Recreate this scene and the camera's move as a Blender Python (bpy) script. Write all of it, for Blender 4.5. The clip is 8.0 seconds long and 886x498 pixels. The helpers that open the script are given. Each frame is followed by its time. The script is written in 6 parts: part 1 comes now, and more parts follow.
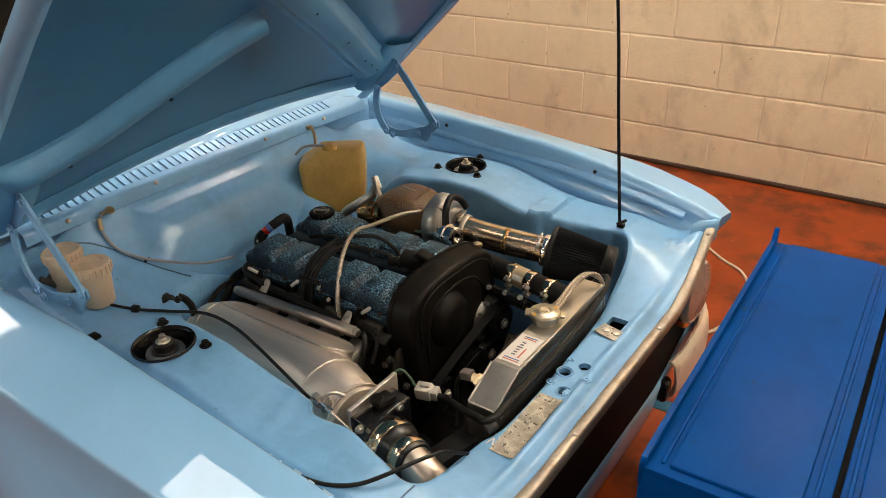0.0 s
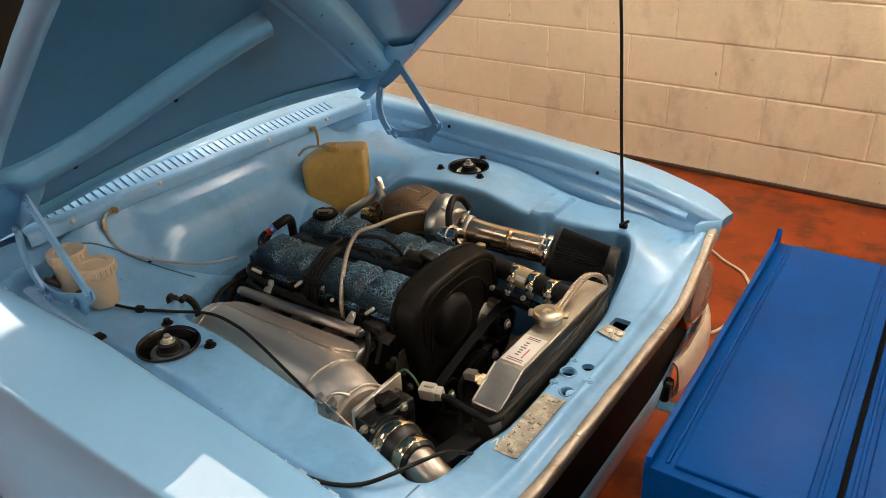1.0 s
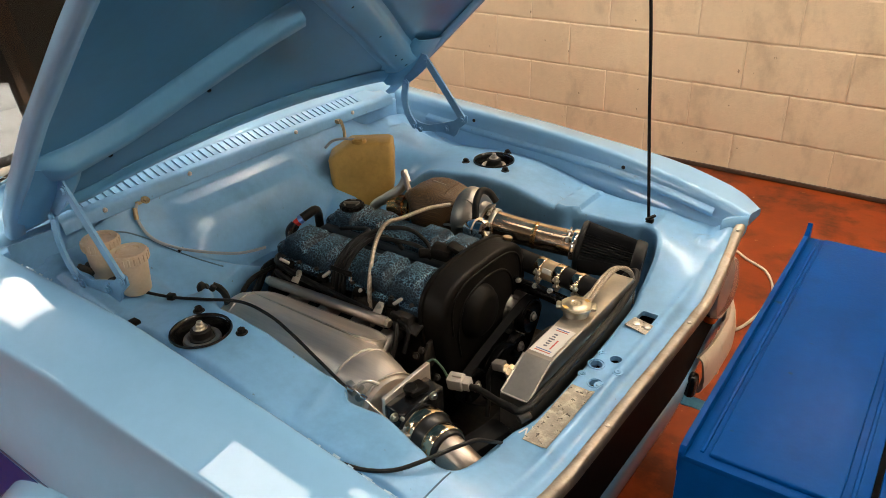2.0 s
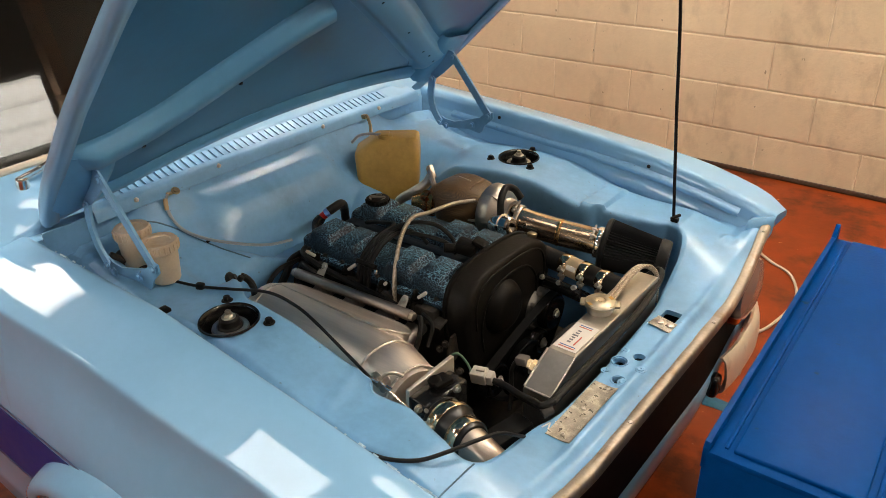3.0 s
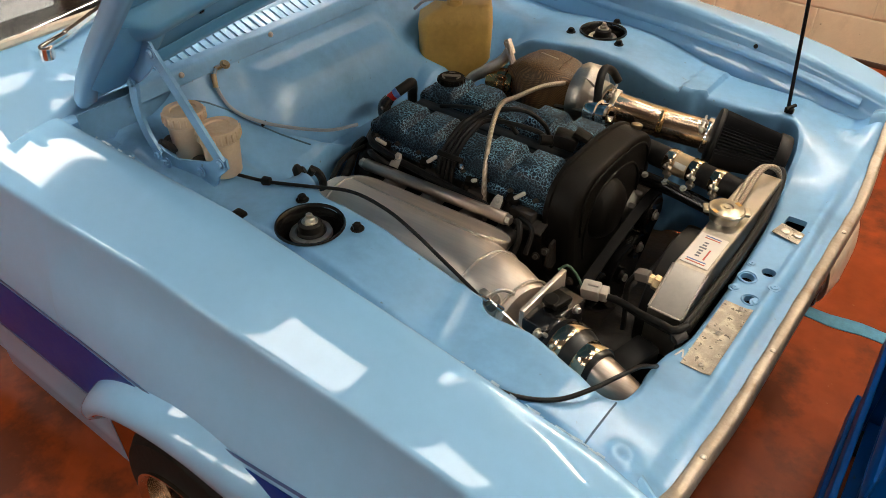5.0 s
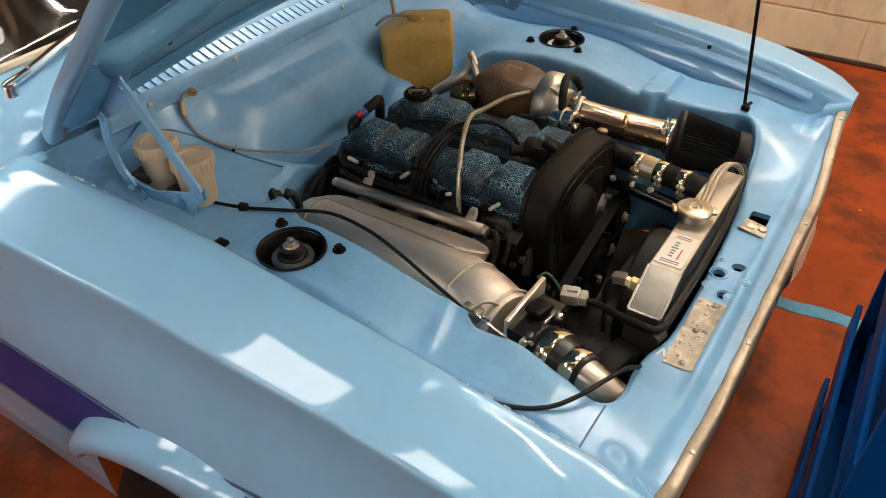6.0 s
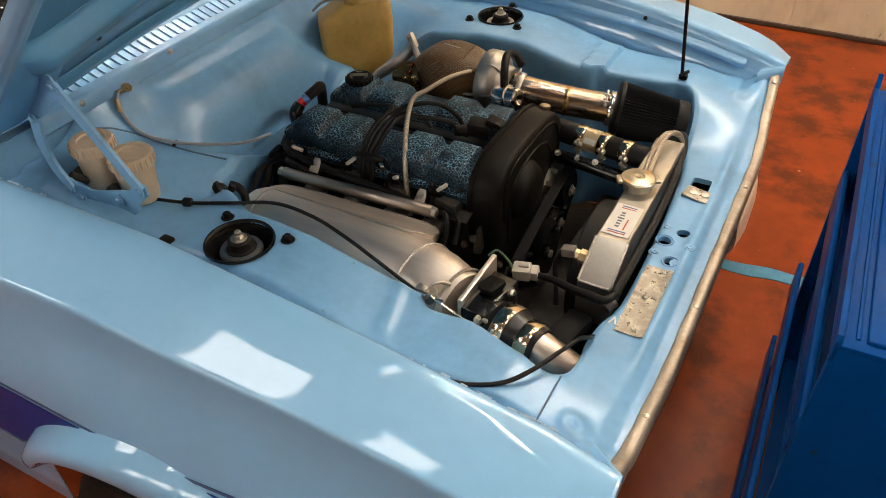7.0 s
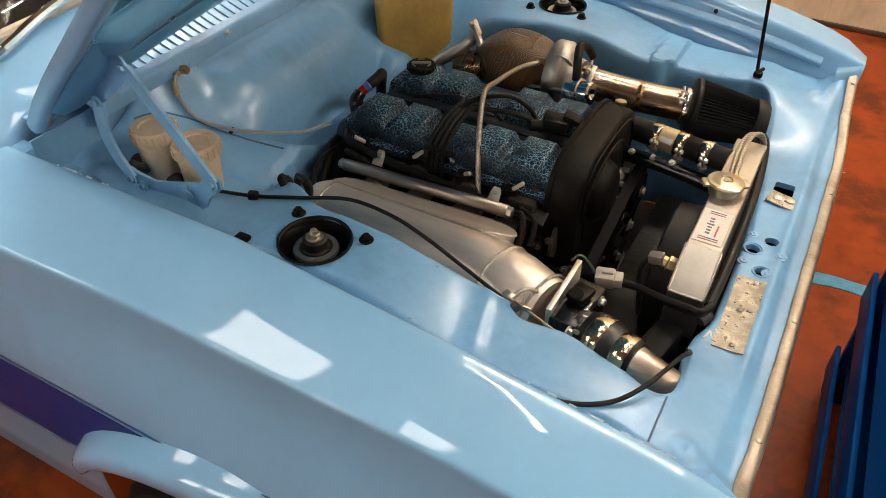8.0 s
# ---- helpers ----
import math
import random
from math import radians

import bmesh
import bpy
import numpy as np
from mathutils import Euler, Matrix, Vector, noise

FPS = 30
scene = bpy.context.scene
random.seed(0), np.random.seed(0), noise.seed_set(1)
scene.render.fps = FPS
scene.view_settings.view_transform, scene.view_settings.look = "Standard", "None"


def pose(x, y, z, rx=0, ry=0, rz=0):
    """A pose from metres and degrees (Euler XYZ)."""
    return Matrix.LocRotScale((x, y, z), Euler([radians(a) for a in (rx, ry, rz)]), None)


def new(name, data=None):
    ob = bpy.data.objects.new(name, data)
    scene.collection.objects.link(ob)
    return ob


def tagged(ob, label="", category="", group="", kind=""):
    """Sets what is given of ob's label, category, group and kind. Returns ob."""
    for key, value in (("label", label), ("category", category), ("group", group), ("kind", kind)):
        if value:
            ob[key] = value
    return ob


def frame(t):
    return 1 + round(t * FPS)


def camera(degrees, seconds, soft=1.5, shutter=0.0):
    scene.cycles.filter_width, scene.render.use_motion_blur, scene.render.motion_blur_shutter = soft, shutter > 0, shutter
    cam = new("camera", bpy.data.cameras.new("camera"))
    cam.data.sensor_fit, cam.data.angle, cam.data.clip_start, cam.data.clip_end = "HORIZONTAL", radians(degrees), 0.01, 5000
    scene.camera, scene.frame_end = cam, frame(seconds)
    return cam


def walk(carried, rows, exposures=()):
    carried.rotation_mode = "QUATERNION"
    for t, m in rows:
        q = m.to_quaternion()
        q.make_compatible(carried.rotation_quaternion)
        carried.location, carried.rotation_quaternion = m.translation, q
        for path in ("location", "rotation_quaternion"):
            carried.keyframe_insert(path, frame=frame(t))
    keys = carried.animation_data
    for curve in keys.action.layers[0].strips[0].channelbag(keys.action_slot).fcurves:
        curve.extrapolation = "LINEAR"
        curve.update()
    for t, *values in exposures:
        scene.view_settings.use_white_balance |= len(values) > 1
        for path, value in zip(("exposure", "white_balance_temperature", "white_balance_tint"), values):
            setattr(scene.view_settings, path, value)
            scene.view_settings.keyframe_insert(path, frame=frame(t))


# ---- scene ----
cam = camera(60.8, 8.0, soft=0.5)
METRES, EYE, TILT, LEAN, TURN = 0.67, 1.62, -28.09, 1.91, 35.5
ROWS = [
    (0.0, 0.0, 0.0, 0.0, -0.0, -0.0, -0.0),
    (0.5, -0.0028, -0.0013, 0.0042, -0.0, 0.07, 0.03),
    (1.0, -0.0111, -0.0066, -0.0013, 0.01, 0.08, -0.04),
    (1.5, -0.0361, -0.0071, -0.0158, 0.32, -0.0, -0.23),
    (3.0, -0.0805, -0.0367, -0.038, 2.42, -0.16, -1.63),
    (3.5, -0.0877, -0.0147, -0.0391, 2.65, -1.67, -2.13),
    (4.0, -0.1891, 0.1016, -0.0626, 2.66, -7.31, -2.45),
    (4.5, -0.357, 0.2302, -0.0013, 2.18, -10.03, -2.71),
    (6.0, -0.4871, 0.2444, 0.0579, -2.35, -9.87, -0.01),
    (6.5, -0.4743, 0.2161, 0.0658, -4.79, -10.23, 2.87),
    (7.0, -0.4706, 0.2382, 0.0573, -6.21, -11.28, 2.79),
    (7.5, -0.5793, 0.2987, 0.0592, -6.71, -12.49, 1.87),
    (8.0, -0.6849, 0.389, 0.0844, -6.55, -12.4, 1.16),
]
walk(cam, [(t, pose(1.141, -1.15, EYE, TILT, LEAN, TURN) @ pose(METRES * x, METRES * y, METRES * z, 90 + pitch, roll, yaw)) for t, x, y, z, yaw, pitch, roll in ROWS])

# ---- world and large lights ----
world = bpy.data.worlds.new("world")
scene.world = world
world.use_nodes = True
world.node_tree.nodes["Background"].inputs[0].default_value = (0.55, 0.62, 0.72, 1)
world.node_tree.nodes["Background"].inputs[1].default_value = 0.05


# ---- materials ----
def mat(name, colour, rough=0.5, metal=0.0, vary=0.12, scale=8.0, dirt=None, dirt_amount=0.0, dirt_scale=3.0,
        bump=0.0, bump_scale=60.0, coat=0.0, stretch=(1, 1, 1), rough_vary=0.1, specular=0.5, dirt_edge=0.12, placed=False, specks=None, speck_scale=70.0, speck_cut=0.68, coat_rough=0.03):
    """Principled paint or metal: tone at two scales, patches of dirt and fine relief, in metres."""
    m = bpy.data.materials.new(name)
    m.use_nodes = True
    nt = m.node_tree
    n, l = nt.nodes, nt.links
    b = n["Principled BSDF"]
    tc = n.new("ShaderNodeTexCoord")
    mp = n.new("ShaderNodeMapping")
    mp.inputs["Scale"].default_value = stretch
    if placed:
        l.new(n.new("ShaderNodeNewGeometry").outputs["Position"], mp.inputs["Vector"])
    else:
        l.new(tc.outputs["Object"], mp.inputs["Vector"])

    def tex(s, detail=4.0, rough_=0.6):
        t = n.new("ShaderNodeTexNoise")
        t.inputs["Scale"].default_value, t.inputs["Detail"].default_value, t.inputs["Roughness"].default_value = s, detail, rough_
        l.new(mp.outputs[0], t.inputs["Vector"])
        return t

    big, fine = tex(scale), tex(scale * 9, 3)
    mix = n.new("ShaderNodeMath")
    mix.operation = "MULTIPLY_ADD"
    l.new(fine.outputs["Fac"], mix.inputs[0])
    mix.inputs[1].default_value = 0.45
    l.new(big.outputs["Fac"], mix.inputs[2])
    ramp = n.new("ShaderNodeValToRGB")
    ramp.color_ramp.elements[0].position, ramp.color_ramp.elements[1].position = 0.45, 1.0
    ramp.color_ramp.elements[0].color = (*[c * (1 - vary) for c in colour], 1)
    ramp.color_ramp.elements[1].color = (*[min(1, c * (1 + vary)) for c in colour], 1)
    l.new(mix.outputs[0], ramp.inputs[0])
    out = ramp.outputs[0]
    if dirt:
        d = tex(dirt_scale, 6, 0.65)
        dr = n.new("ShaderNodeValToRGB")
        dr.color_ramp.elements[0].position = 0.62 - dirt_amount * 0.3
        dr.color_ramp.elements[1].position = 0.62 - dirt_amount * 0.3 + dirt_edge
        l.new(d.outputs["Fac"], dr.inputs[0])
        cap = n.new("ShaderNodeMath")
        cap.operation = "MULTIPLY"
        cap.inputs[1].default_value = min(1.0, 0.25 + dirt_amount)
        l.new(dr.outputs[0], cap.inputs[0])
        mx = n.new("ShaderNodeMix")
        mx.data_type = "RGBA"
        l.new(cap.outputs[0], mx.inputs["Factor"])
        l.new(out, mx.inputs["A"])
        mx.inputs["B"].default_value = (*dirt, 1)
        out = mx.outputs["Result"]
    if specks:
        sp = tex(speck_scale, 2, 0.5)
        sr = n.new("ShaderNodeValToRGB")
        sr.color_ramp.elements[0].position, sr.color_ramp.elements[1].position = speck_cut, speck_cut + 0.05
        l.new(sp.outputs["Fac"], sr.inputs[0])
        sm_ = n.new("ShaderNodeMix")
        sm_.data_type = "RGBA"
        l.new(sr.outputs[0], sm_.inputs["Factor"])
        l.new(out, sm_.inputs["A"])
        sm_.inputs["B"].default_value = (*specks, 1)
        out = sm_.outputs["Result"]
    l.new(out, b.inputs["Base Color"])
    rr = n.new("ShaderNodeMapRange")
    rr.inputs["To Min"].default_value, rr.inputs["To Max"].default_value = max(0.02, rough - rough_vary), min(1, rough + rough_vary)
    l.new(mix.outputs[0], rr.inputs["Value"])
    rr.inputs["From Max"].default_value = 1.4
    l.new(rr.outputs[0], b.inputs["Roughness"])
    b.inputs["Metallic"].default_value = metal
    b.inputs["Coat Weight"].default_value = coat
    b.inputs["Coat Roughness"].default_value = coat_rough
    b.inputs["Specular IOR Level"].default_value = specular
    if bump:
        bt = tex(bump_scale, 3)
        bn = n.new("ShaderNodeBump")
        bn.inputs["Strength"].default_value, bn.inputs["Distance"].default_value = bump, 0.004
        l.new(bt.outputs["Fac"], bn.inputs["Height"])
        l.new(bn.outputs[0], b.inputs["Normal"])
    return m


def crackle(name, ground, vein):
    """Wrinkle paint: pale crackle lines over dark blue, dimmed on side faces as shade."""
    m = mat(name, ground, 0.42, 0.0, 0.25, 20, coat=0.08, specular=0.3)
    n, l = m.node_tree.nodes, m.node_tree.links
    b = n["Principled BSDF"]
    old = b.inputs["Base Color"].links[0].from_socket
    tc = n.new("ShaderNodeTexCoord")
    warp = n.new("ShaderNodeTexNoise")
    warp.inputs["Scale"].default_value = 90
    l.new(tc.outputs["Object"], warp.inputs["Vector"])
    add = n.new("ShaderNodeMix")
    add.data_type = "VECTOR"
    add.inputs["Factor"].default_value = 0.012
    l.new(tc.outputs["Object"], add.inputs["A"])
    l.new(warp.outputs["Color"], add.inputs["B"])
    v = n.new("ShaderNodeTexVoronoi")
    v.feature = "DISTANCE_TO_EDGE"
    v.inputs["Scale"].default_value = 150
    l.new(add.outputs["Result"], v.inputs["Vector"])
    r = n.new("ShaderNodeValToRGB")
    r.color_ramp.elements[0].position, r.color_ramp.elements[1].position = 0.02, 0.07
    r.color_ramp.elements[0].color, r.color_ramp.elements[1].color = (1, 1, 1, 1), (0, 0, 0, 1)
    l.new(v.outputs["Distance"], r.inputs[0])
    gate = n.new("ShaderNodeTexNoise")
    gate.inputs["Scale"].default_value = 14
    l.new(tc.outputs["Object"], gate.inputs["Vector"])
    gr = n.new("ShaderNodeValToRGB")
    gr.color_ramp.elements[0].position, gr.color_ramp.elements[1].position = 0.30, 0.52
    l.new(gate.outputs["Fac"], gr.inputs[0])
    mul = n.new("ShaderNodeMath")
    mul.operation = "MULTIPLY"
    l.new(r.outputs[0], mul.inputs[0])
    l.new(gr.outputs[0], mul.inputs[1])
    # Side faces get fainter veins: their shade is put into the colour.
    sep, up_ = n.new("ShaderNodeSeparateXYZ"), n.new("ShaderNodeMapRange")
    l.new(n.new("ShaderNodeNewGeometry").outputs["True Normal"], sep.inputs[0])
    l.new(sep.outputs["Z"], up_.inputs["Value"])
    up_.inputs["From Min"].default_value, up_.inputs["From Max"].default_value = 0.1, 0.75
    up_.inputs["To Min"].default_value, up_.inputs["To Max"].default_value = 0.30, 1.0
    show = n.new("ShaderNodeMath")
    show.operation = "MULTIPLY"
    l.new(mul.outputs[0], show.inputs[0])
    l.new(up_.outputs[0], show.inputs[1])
    mx = n.new("ShaderNodeMix")
    mx.data_type = "RGBA"
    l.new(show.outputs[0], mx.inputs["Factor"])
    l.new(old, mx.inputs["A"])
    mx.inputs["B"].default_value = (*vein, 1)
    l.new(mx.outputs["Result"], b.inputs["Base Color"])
    bn = n.new("ShaderNodeBump")
    bn.inputs["Strength"].default_value, bn.inputs["Distance"].default_value = 0.5, 0.002
    l.new(mul.outputs[0], bn.inputs["Height"])
    l.new(bn.outputs[0], b.inputs["Normal"])
    return m


def weave(name, dark, light, scale=170.0, rough=0.35, metal=0.0):
    """Woven cloth or braid: a fine checker of bands with relief."""
    m = mat(name, dark, rough, metal, 0.15, 30)
    n, l = m.node_tree.nodes, m.node_tree.links
    b = n["Principled BSDF"]
    old = b.inputs["Base Color"].links[0].from_socket
    tc = n.new("ShaderNodeTexCoord")
    parts_ = []
    for turn in ((0.3, 0.5, 0.785), (0.3, 0.5, -0.785)):
        mp = n.new("ShaderNodeMapping")
        mp.inputs["Rotation"].default_value = turn
        l.new(tc.outputs["Object"], mp.inputs["Vector"])
        w = n.new("ShaderNodeTexWave")
        w.bands_direction = "X"
        w.inputs["Scale"].default_value, w.inputs["Distortion"].default_value = scale, 0.3
        l.new(mp.outputs[0], w.inputs["Vector"])
        parts_.append(w)
    mul = n.new("ShaderNodeMath")
    mul.operation = "MULTIPLY"
    l.new(parts_[0].outputs["Fac"], mul.inputs[0])
    l.new(parts_[1].outputs["Fac"], mul.inputs[1])
    mx = n.new("ShaderNodeMix")
    mx.data_type = "RGBA"
    l.new(mul.outputs[0], mx.inputs["Factor"])
    l.new(old, mx.inputs["A"])
    mx.inputs["B"].default_value = (*light, 1)
    l.new(mx.outputs["Result"], b.inputs["Base Color"])
    bn = n.new("ShaderNodeBump")
    bn.inputs["Strength"].default_value, bn.inputs["Distance"].default_value = 0.5, 0.001
    l.new(mul.outputs[0], bn.inputs["Height"])
    l.new(bn.outputs[0], b.inputs["Normal"])
    return m


BLUE = (0.205, 0.42, 0.65)
paint = mat("blue_paint", BLUE, 0.42, 0, 0.05, 5, bump=0.02, bump_scale=12, coat=1.0, rough_vary=0.06, specular=0.25, coat_rough=0.04)
bay_paint = mat("bay_paint", (0.168, 0.372, 0.61), 0.4, 0, 0.12, 7, dirt=(0.10, 0.24, 0.39), dirt_amount=0.42, dirt_scale=6, bump=0.16, bump_scale=14, coat=0.5, dirt_edge=0.25, specular=0.35, specks=(0.12, 0.21, 0.29), speck_scale=60, speck_cut=0.735, coat_rough=0.2)
# Body blue darkened for shade below the bonnet, its skin deeper than the braces.
shaded_blue = mat("shaded_blue", (0.11, 0.33, 0.56), 0.42, 0, 0.07, 5, bump=0.05, bump_scale=14, coat=0.35, specular=0.3, dirt=(0.07, 0.21, 0.35), dirt_amount=0.3, dirt_scale=5, dirt_edge=0.25, coat_rough=0.12)
deep_shaded_blue = mat("deep_shaded_blue", (0.048, 0.205, 0.39), 0.42, 0, 0.12, 4, bump=0.05, bump_scale=9, coat=0.45, specular=0.25, dirt=(0.07, 0.17, 0.27), dirt_amount=0.3, dirt_scale=4, dirt_edge=0.3, coat_rough=0.10)
navy = mat("navy_paint", (0.003, 0.028, 0.19), 0.35, 0, 0.1, 6, coat=0.06, specular=0.12)
cabinet_blue = mat("cabinet_blue", (0.0, 0.042, 0.19), 0.36, 0, 0.14, 5, dirt=(0.003, 0.03, 0.12), dirt_amount=0.12, dirt_scale=14, bump=0.08, bump_scale=140, coat=0.0, specular=0.03, specks=(0.02, 0.03, 0.05), speck_scale=34, speck_cut=0.735)
bare = mat("bare_metal", (0.36, 0.31, 0.25), 0.5, 0.75, 0.3, 14, dirt=(0.2, 0.12, 0.06), dirt_amount=0.3, dirt_scale=18, bump=0.2, bump_scale=60)
galv = mat("galvanised", (0.34, 0.30, 0.24), 0.5, 0.55, 0.35, 40, dirt=(0.60, 0.54, 0.42), dirt_amount=0.40, dirt_scale=60, bump=0.7, bump_scale=110, specks=(0.10, 0.085, 0.065), speck_scale=120, speck_cut=0.62)
alu = mat("brushed_aluminium", (0.80, 0.71, 0.62), 0.46, 1.0, 0.14, 10, bump=0.06, bump_scale=90, stretch=(0.25, 3, 3))
alu_cast = mat("cast_aluminium", (0.46, 0.43, 0.38), 0.4, 1, 0.15, 18, dirt=(0.3, 0.24, 0.16), dirt_amount=0.15, dirt_scale=20, bump=0.25, bump_scale=120)
alu_tank = mat("tank_aluminium", (0.44, 0.405, 0.35), 0.34, 0.95, 0.14, 12, dirt=(0.4, 0.33, 0.24), dirt_amount=0.12, dirt_scale=25, bump=0.12, bump_scale=70)
weld = mat("weld_bead", (0.6, 0.55, 0.48), 0.35, 1, 0.2, 90, bump=0.8, bump_scale=240)
clamp_steel = mat("clamp_steel", (0.58, 0.48, 0.33), 0.16, 1, 0.1, 30)
chrome = mat("chrome", (0.8, 0.78, 0.74), 0.1, 1, 0.05, 20, rough_vary=0.04)
# Chrome with the cream wall's reflection put into its base colour.
reflect_tinted_chrome = mat("reflect_tinted_chrome", (0.70, 0.60, 0.47), 0.35, 0.35, 0.1, 9, dirt=(0.35, 0.25, 0.15), dirt_amount=0.15, dirt_scale=20)
stainless = mat("stainless", (0.47, 0.37, 0.27), 0.22, 1, 0.12, 6, stretch=(0.3, 3, 3))
heat = mat("heat_tint", (0.45, 0.28, 0.12), 0.25, 1, 0.3, 20)
steel = mat("zinc_steel", (0.55, 0.51, 0.44), 0.35, 1, 0.2, 40, dirt=(0.25, 0.17, 0.1), dirt_amount=0.2, dirt_scale=60)
rail_metal = mat("rail_metal", (0.40, 0.34, 0.29), 0.35, 1.0, 0.2, 12, stretch=(0.25, 3, 3))
brass = mat("brass", (0.44, 0.34, 0.2), 0.35, 1, 0.2, 40)
gold = mat("gold_cap", (0.44, 0.39, 0.29), 0.3, 0.9, 0.15, 40)
black = mat("black_plastic", (0.007, 0.006, 0.005), 0.42, 0, 0.3, 30, bump=0.15, bump_scale=160, specular=0.08)
rubber = mat("black_rubber", (0.008, 0.0075, 0.007), 0.5, 0, 0.3, 30, bump=0.15, bump_scale=90, specular=0.2)
silicone = mat("black_silicone", (0.009, 0.009, 0.009), 0.3, 0, 0.3, 30, specular=0.35)
gloss_black = mat("gloss_black", (0.008, 0.008, 0.008), 0.2, 0, 0.2, 30, specular=0.4)
grime = mat("grimy_iron", (0.03, 0.026, 0.022), 0.6, 0.3, 0.4, 25, dirt=(0.07, 0.05, 0.03), dirt_amount=0.3, dirt_scale=30, bump=0.5, bump_scale=90)
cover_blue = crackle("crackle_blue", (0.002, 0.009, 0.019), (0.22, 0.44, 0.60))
carbon = weave("carbon_wrap", (0.045, 0.023, 0.008), (0.30, 0.165, 0.06), 150, 0.4)
braid = weave("steel_braid", (0.30, 0.25, 0.19), (0.62, 0.54, 0.43), 120, 0.35, 0.7)
# Black for the belt and ducts, and for sheets that stand for shade.
rubber_and_shade_black = mat("rubber_and_shade_black", (0.006, 0.006, 0.006), 0.6, 0, 0.3, 40, specular=0.1)
filter_cloth = mat("filter_cloth", (0.007, 0.007, 0.008), 0.6, 0, 0.3, 60, specular=0.2)
white_plastic = mat("white_plastic", (0.46, 0.42, 0.36), 0.5, 0, 0.1, 30)
tan_plastic = mat("reservoir_plastic", (0.52, 0.41, 0.29), 0.42, 0, 0.12, 18, dirt=(0.36, 0.24, 0.13), dirt_amount=0.2, dirt_scale=15)
tan_plastic.node_tree.nodes["Principled BSDF"].inputs["Subsurface Weight"].default_value = 0.15
tan_plastic.node_tree.nodes["Principled BSDF"].inputs["Subsurface Radius"].default_value = (0.01, 0.006, 0.003)
amber_plastic = mat("washer_plastic", (0.44, 0.28, 0.075), 0.45, 0, 0.22, 9, dirt=(0.2, 0.11, 0.03), dirt_amount=0.25, dirt_scale=8, bump=0.1, bump_scale=30)
clear_hose = mat("grey_hose", (0.27, 0.31, 0.34), 0.3, 0, 0.15, 30)
cream = mat("cream_hose", (0.52, 0.43, 0.32), 0.4, 0, 0.12, 30)
red_plastic = mat("red_anodised", (0.5, 0.02, 0.015), 0.3, 0.5, 0.1, 30)
orange_lens = mat("orange_lens", (0.75, 0.13, 0.01), 0.15, 0, 0.1, 30, coat=0.6)
lamp_glass = mat("lamp_glass", (0.45, 0.42, 0.38), 0.15, 0.6, 0.1, 40)
label_white = mat("label_white", (0.62, 0.59, 0.54), 0.35, 0, 0.05, 20)
label_grey = mat("label_grey", (0.12, 0.12, 0.14), 0.4, 0, 0.05, 20)
label_blue = mat("label_blue", (0.08, 0.12, 0.3), 0.4, 0, 0.05, 20)
label_red = mat("label_red", (0.45, 0.08, 0.06), 0.4, 0, 0.05, 20)
teal = mat("teal_webbing", (0.09, 0.30, 0.44), 0.7, 0, 0.2, 60, bump=0.4, bump_scale=300)
dark_trim = mat("dark_interior", (0.02, 0.018, 0.016), 0.7, 0, 0.3, 8)
tyre_rubber = mat("tyre_rubber", (0.008, 0.0075, 0.007), 0.7, 0, 0.3, 20, bump=0.2, bump_scale=60, specular=0.15)
floor_paint = mat("red_floor_paint", (0.225, 0.038, 0.008), 0.34, 0, 0.30, 1.6, dirt=(0.045, 0.013, 0.006), dirt_amount=0.46, dirt_scale=3.4, bump=0.1, bump_scale=40, rough_vary=0.14, dirt_edge=0.12, specular=0.13, specks=(0.42, 0.20, 0.10), speck_scale=26, speck_cut=0.735)
block_paint = mat("cream_block_paint", (0.82, 0.67, 0.45), 0.6, 0, 0.07, 3, dirt=(0.30, 0.21, 0.11), dirt_amount=0.22, dirt_scale=4.5, bump=0.7, bump_scale=55, dirt_edge=0.22, placed=True, stretch=(1, 1, 0.6), specks=(0.42, 0.31, 0.19), speck_scale=38, speck_cut=0.745)
joint_paint = mat("cream_joint_paint", (0.77, 0.64, 0.45), 0.7, 0, 0.1, 6, bump=0.5, bump_scale=60)
plain_wall = mat("workshop_wall_paint", (0.22, 0.20, 0.175), 0.7, 0, 0.1, 1.2, bump=0.2, bump_scale=20)
ceiling_paint = mat("ceiling_sheet", (0.15, 0.135, 0.115), 0.7, 0, 0.2, 1.0)
batten_paint = mat("batten_enamel", (0.66, 0.63, 0.58), 0.5, 0, 0.1, 4.0)
beam_paint = mat("beam_oxide", (0.30, 0.17, 0.09), 0.6, 0, 0.2, 3.0)


def glow(name, colour, strength):
    m = bpy.data.materials.new(name)
    m.use_nodes = True
    b = m.node_tree.nodes["Principled BSDF"]
    b.inputs["Base Color"].default_value = (0.8, 0.8, 0.8, 1)
    b.inputs["Emission Color"].default_value = (*colour, 1)
    b.inputs["Emission Strength"].default_value = strength
    return m


glass = bpy.data.materials.new("screen_glass")
glass.use_nodes = True
_b = glass.node_tree.nodes["Principled BSDF"]
_b.inputs["Base Color"].default_value = (0.22, 0.22, 0.21, 1)
_b.inputs["Transmission Weight"].default_value = 1.0
_b.inputs["Roughness"].default_value = 0.02
_b.inputs["IOR"].default_value = 1.5


# ---- mesh helpers ----
def V(*a):
    return Vector(a)


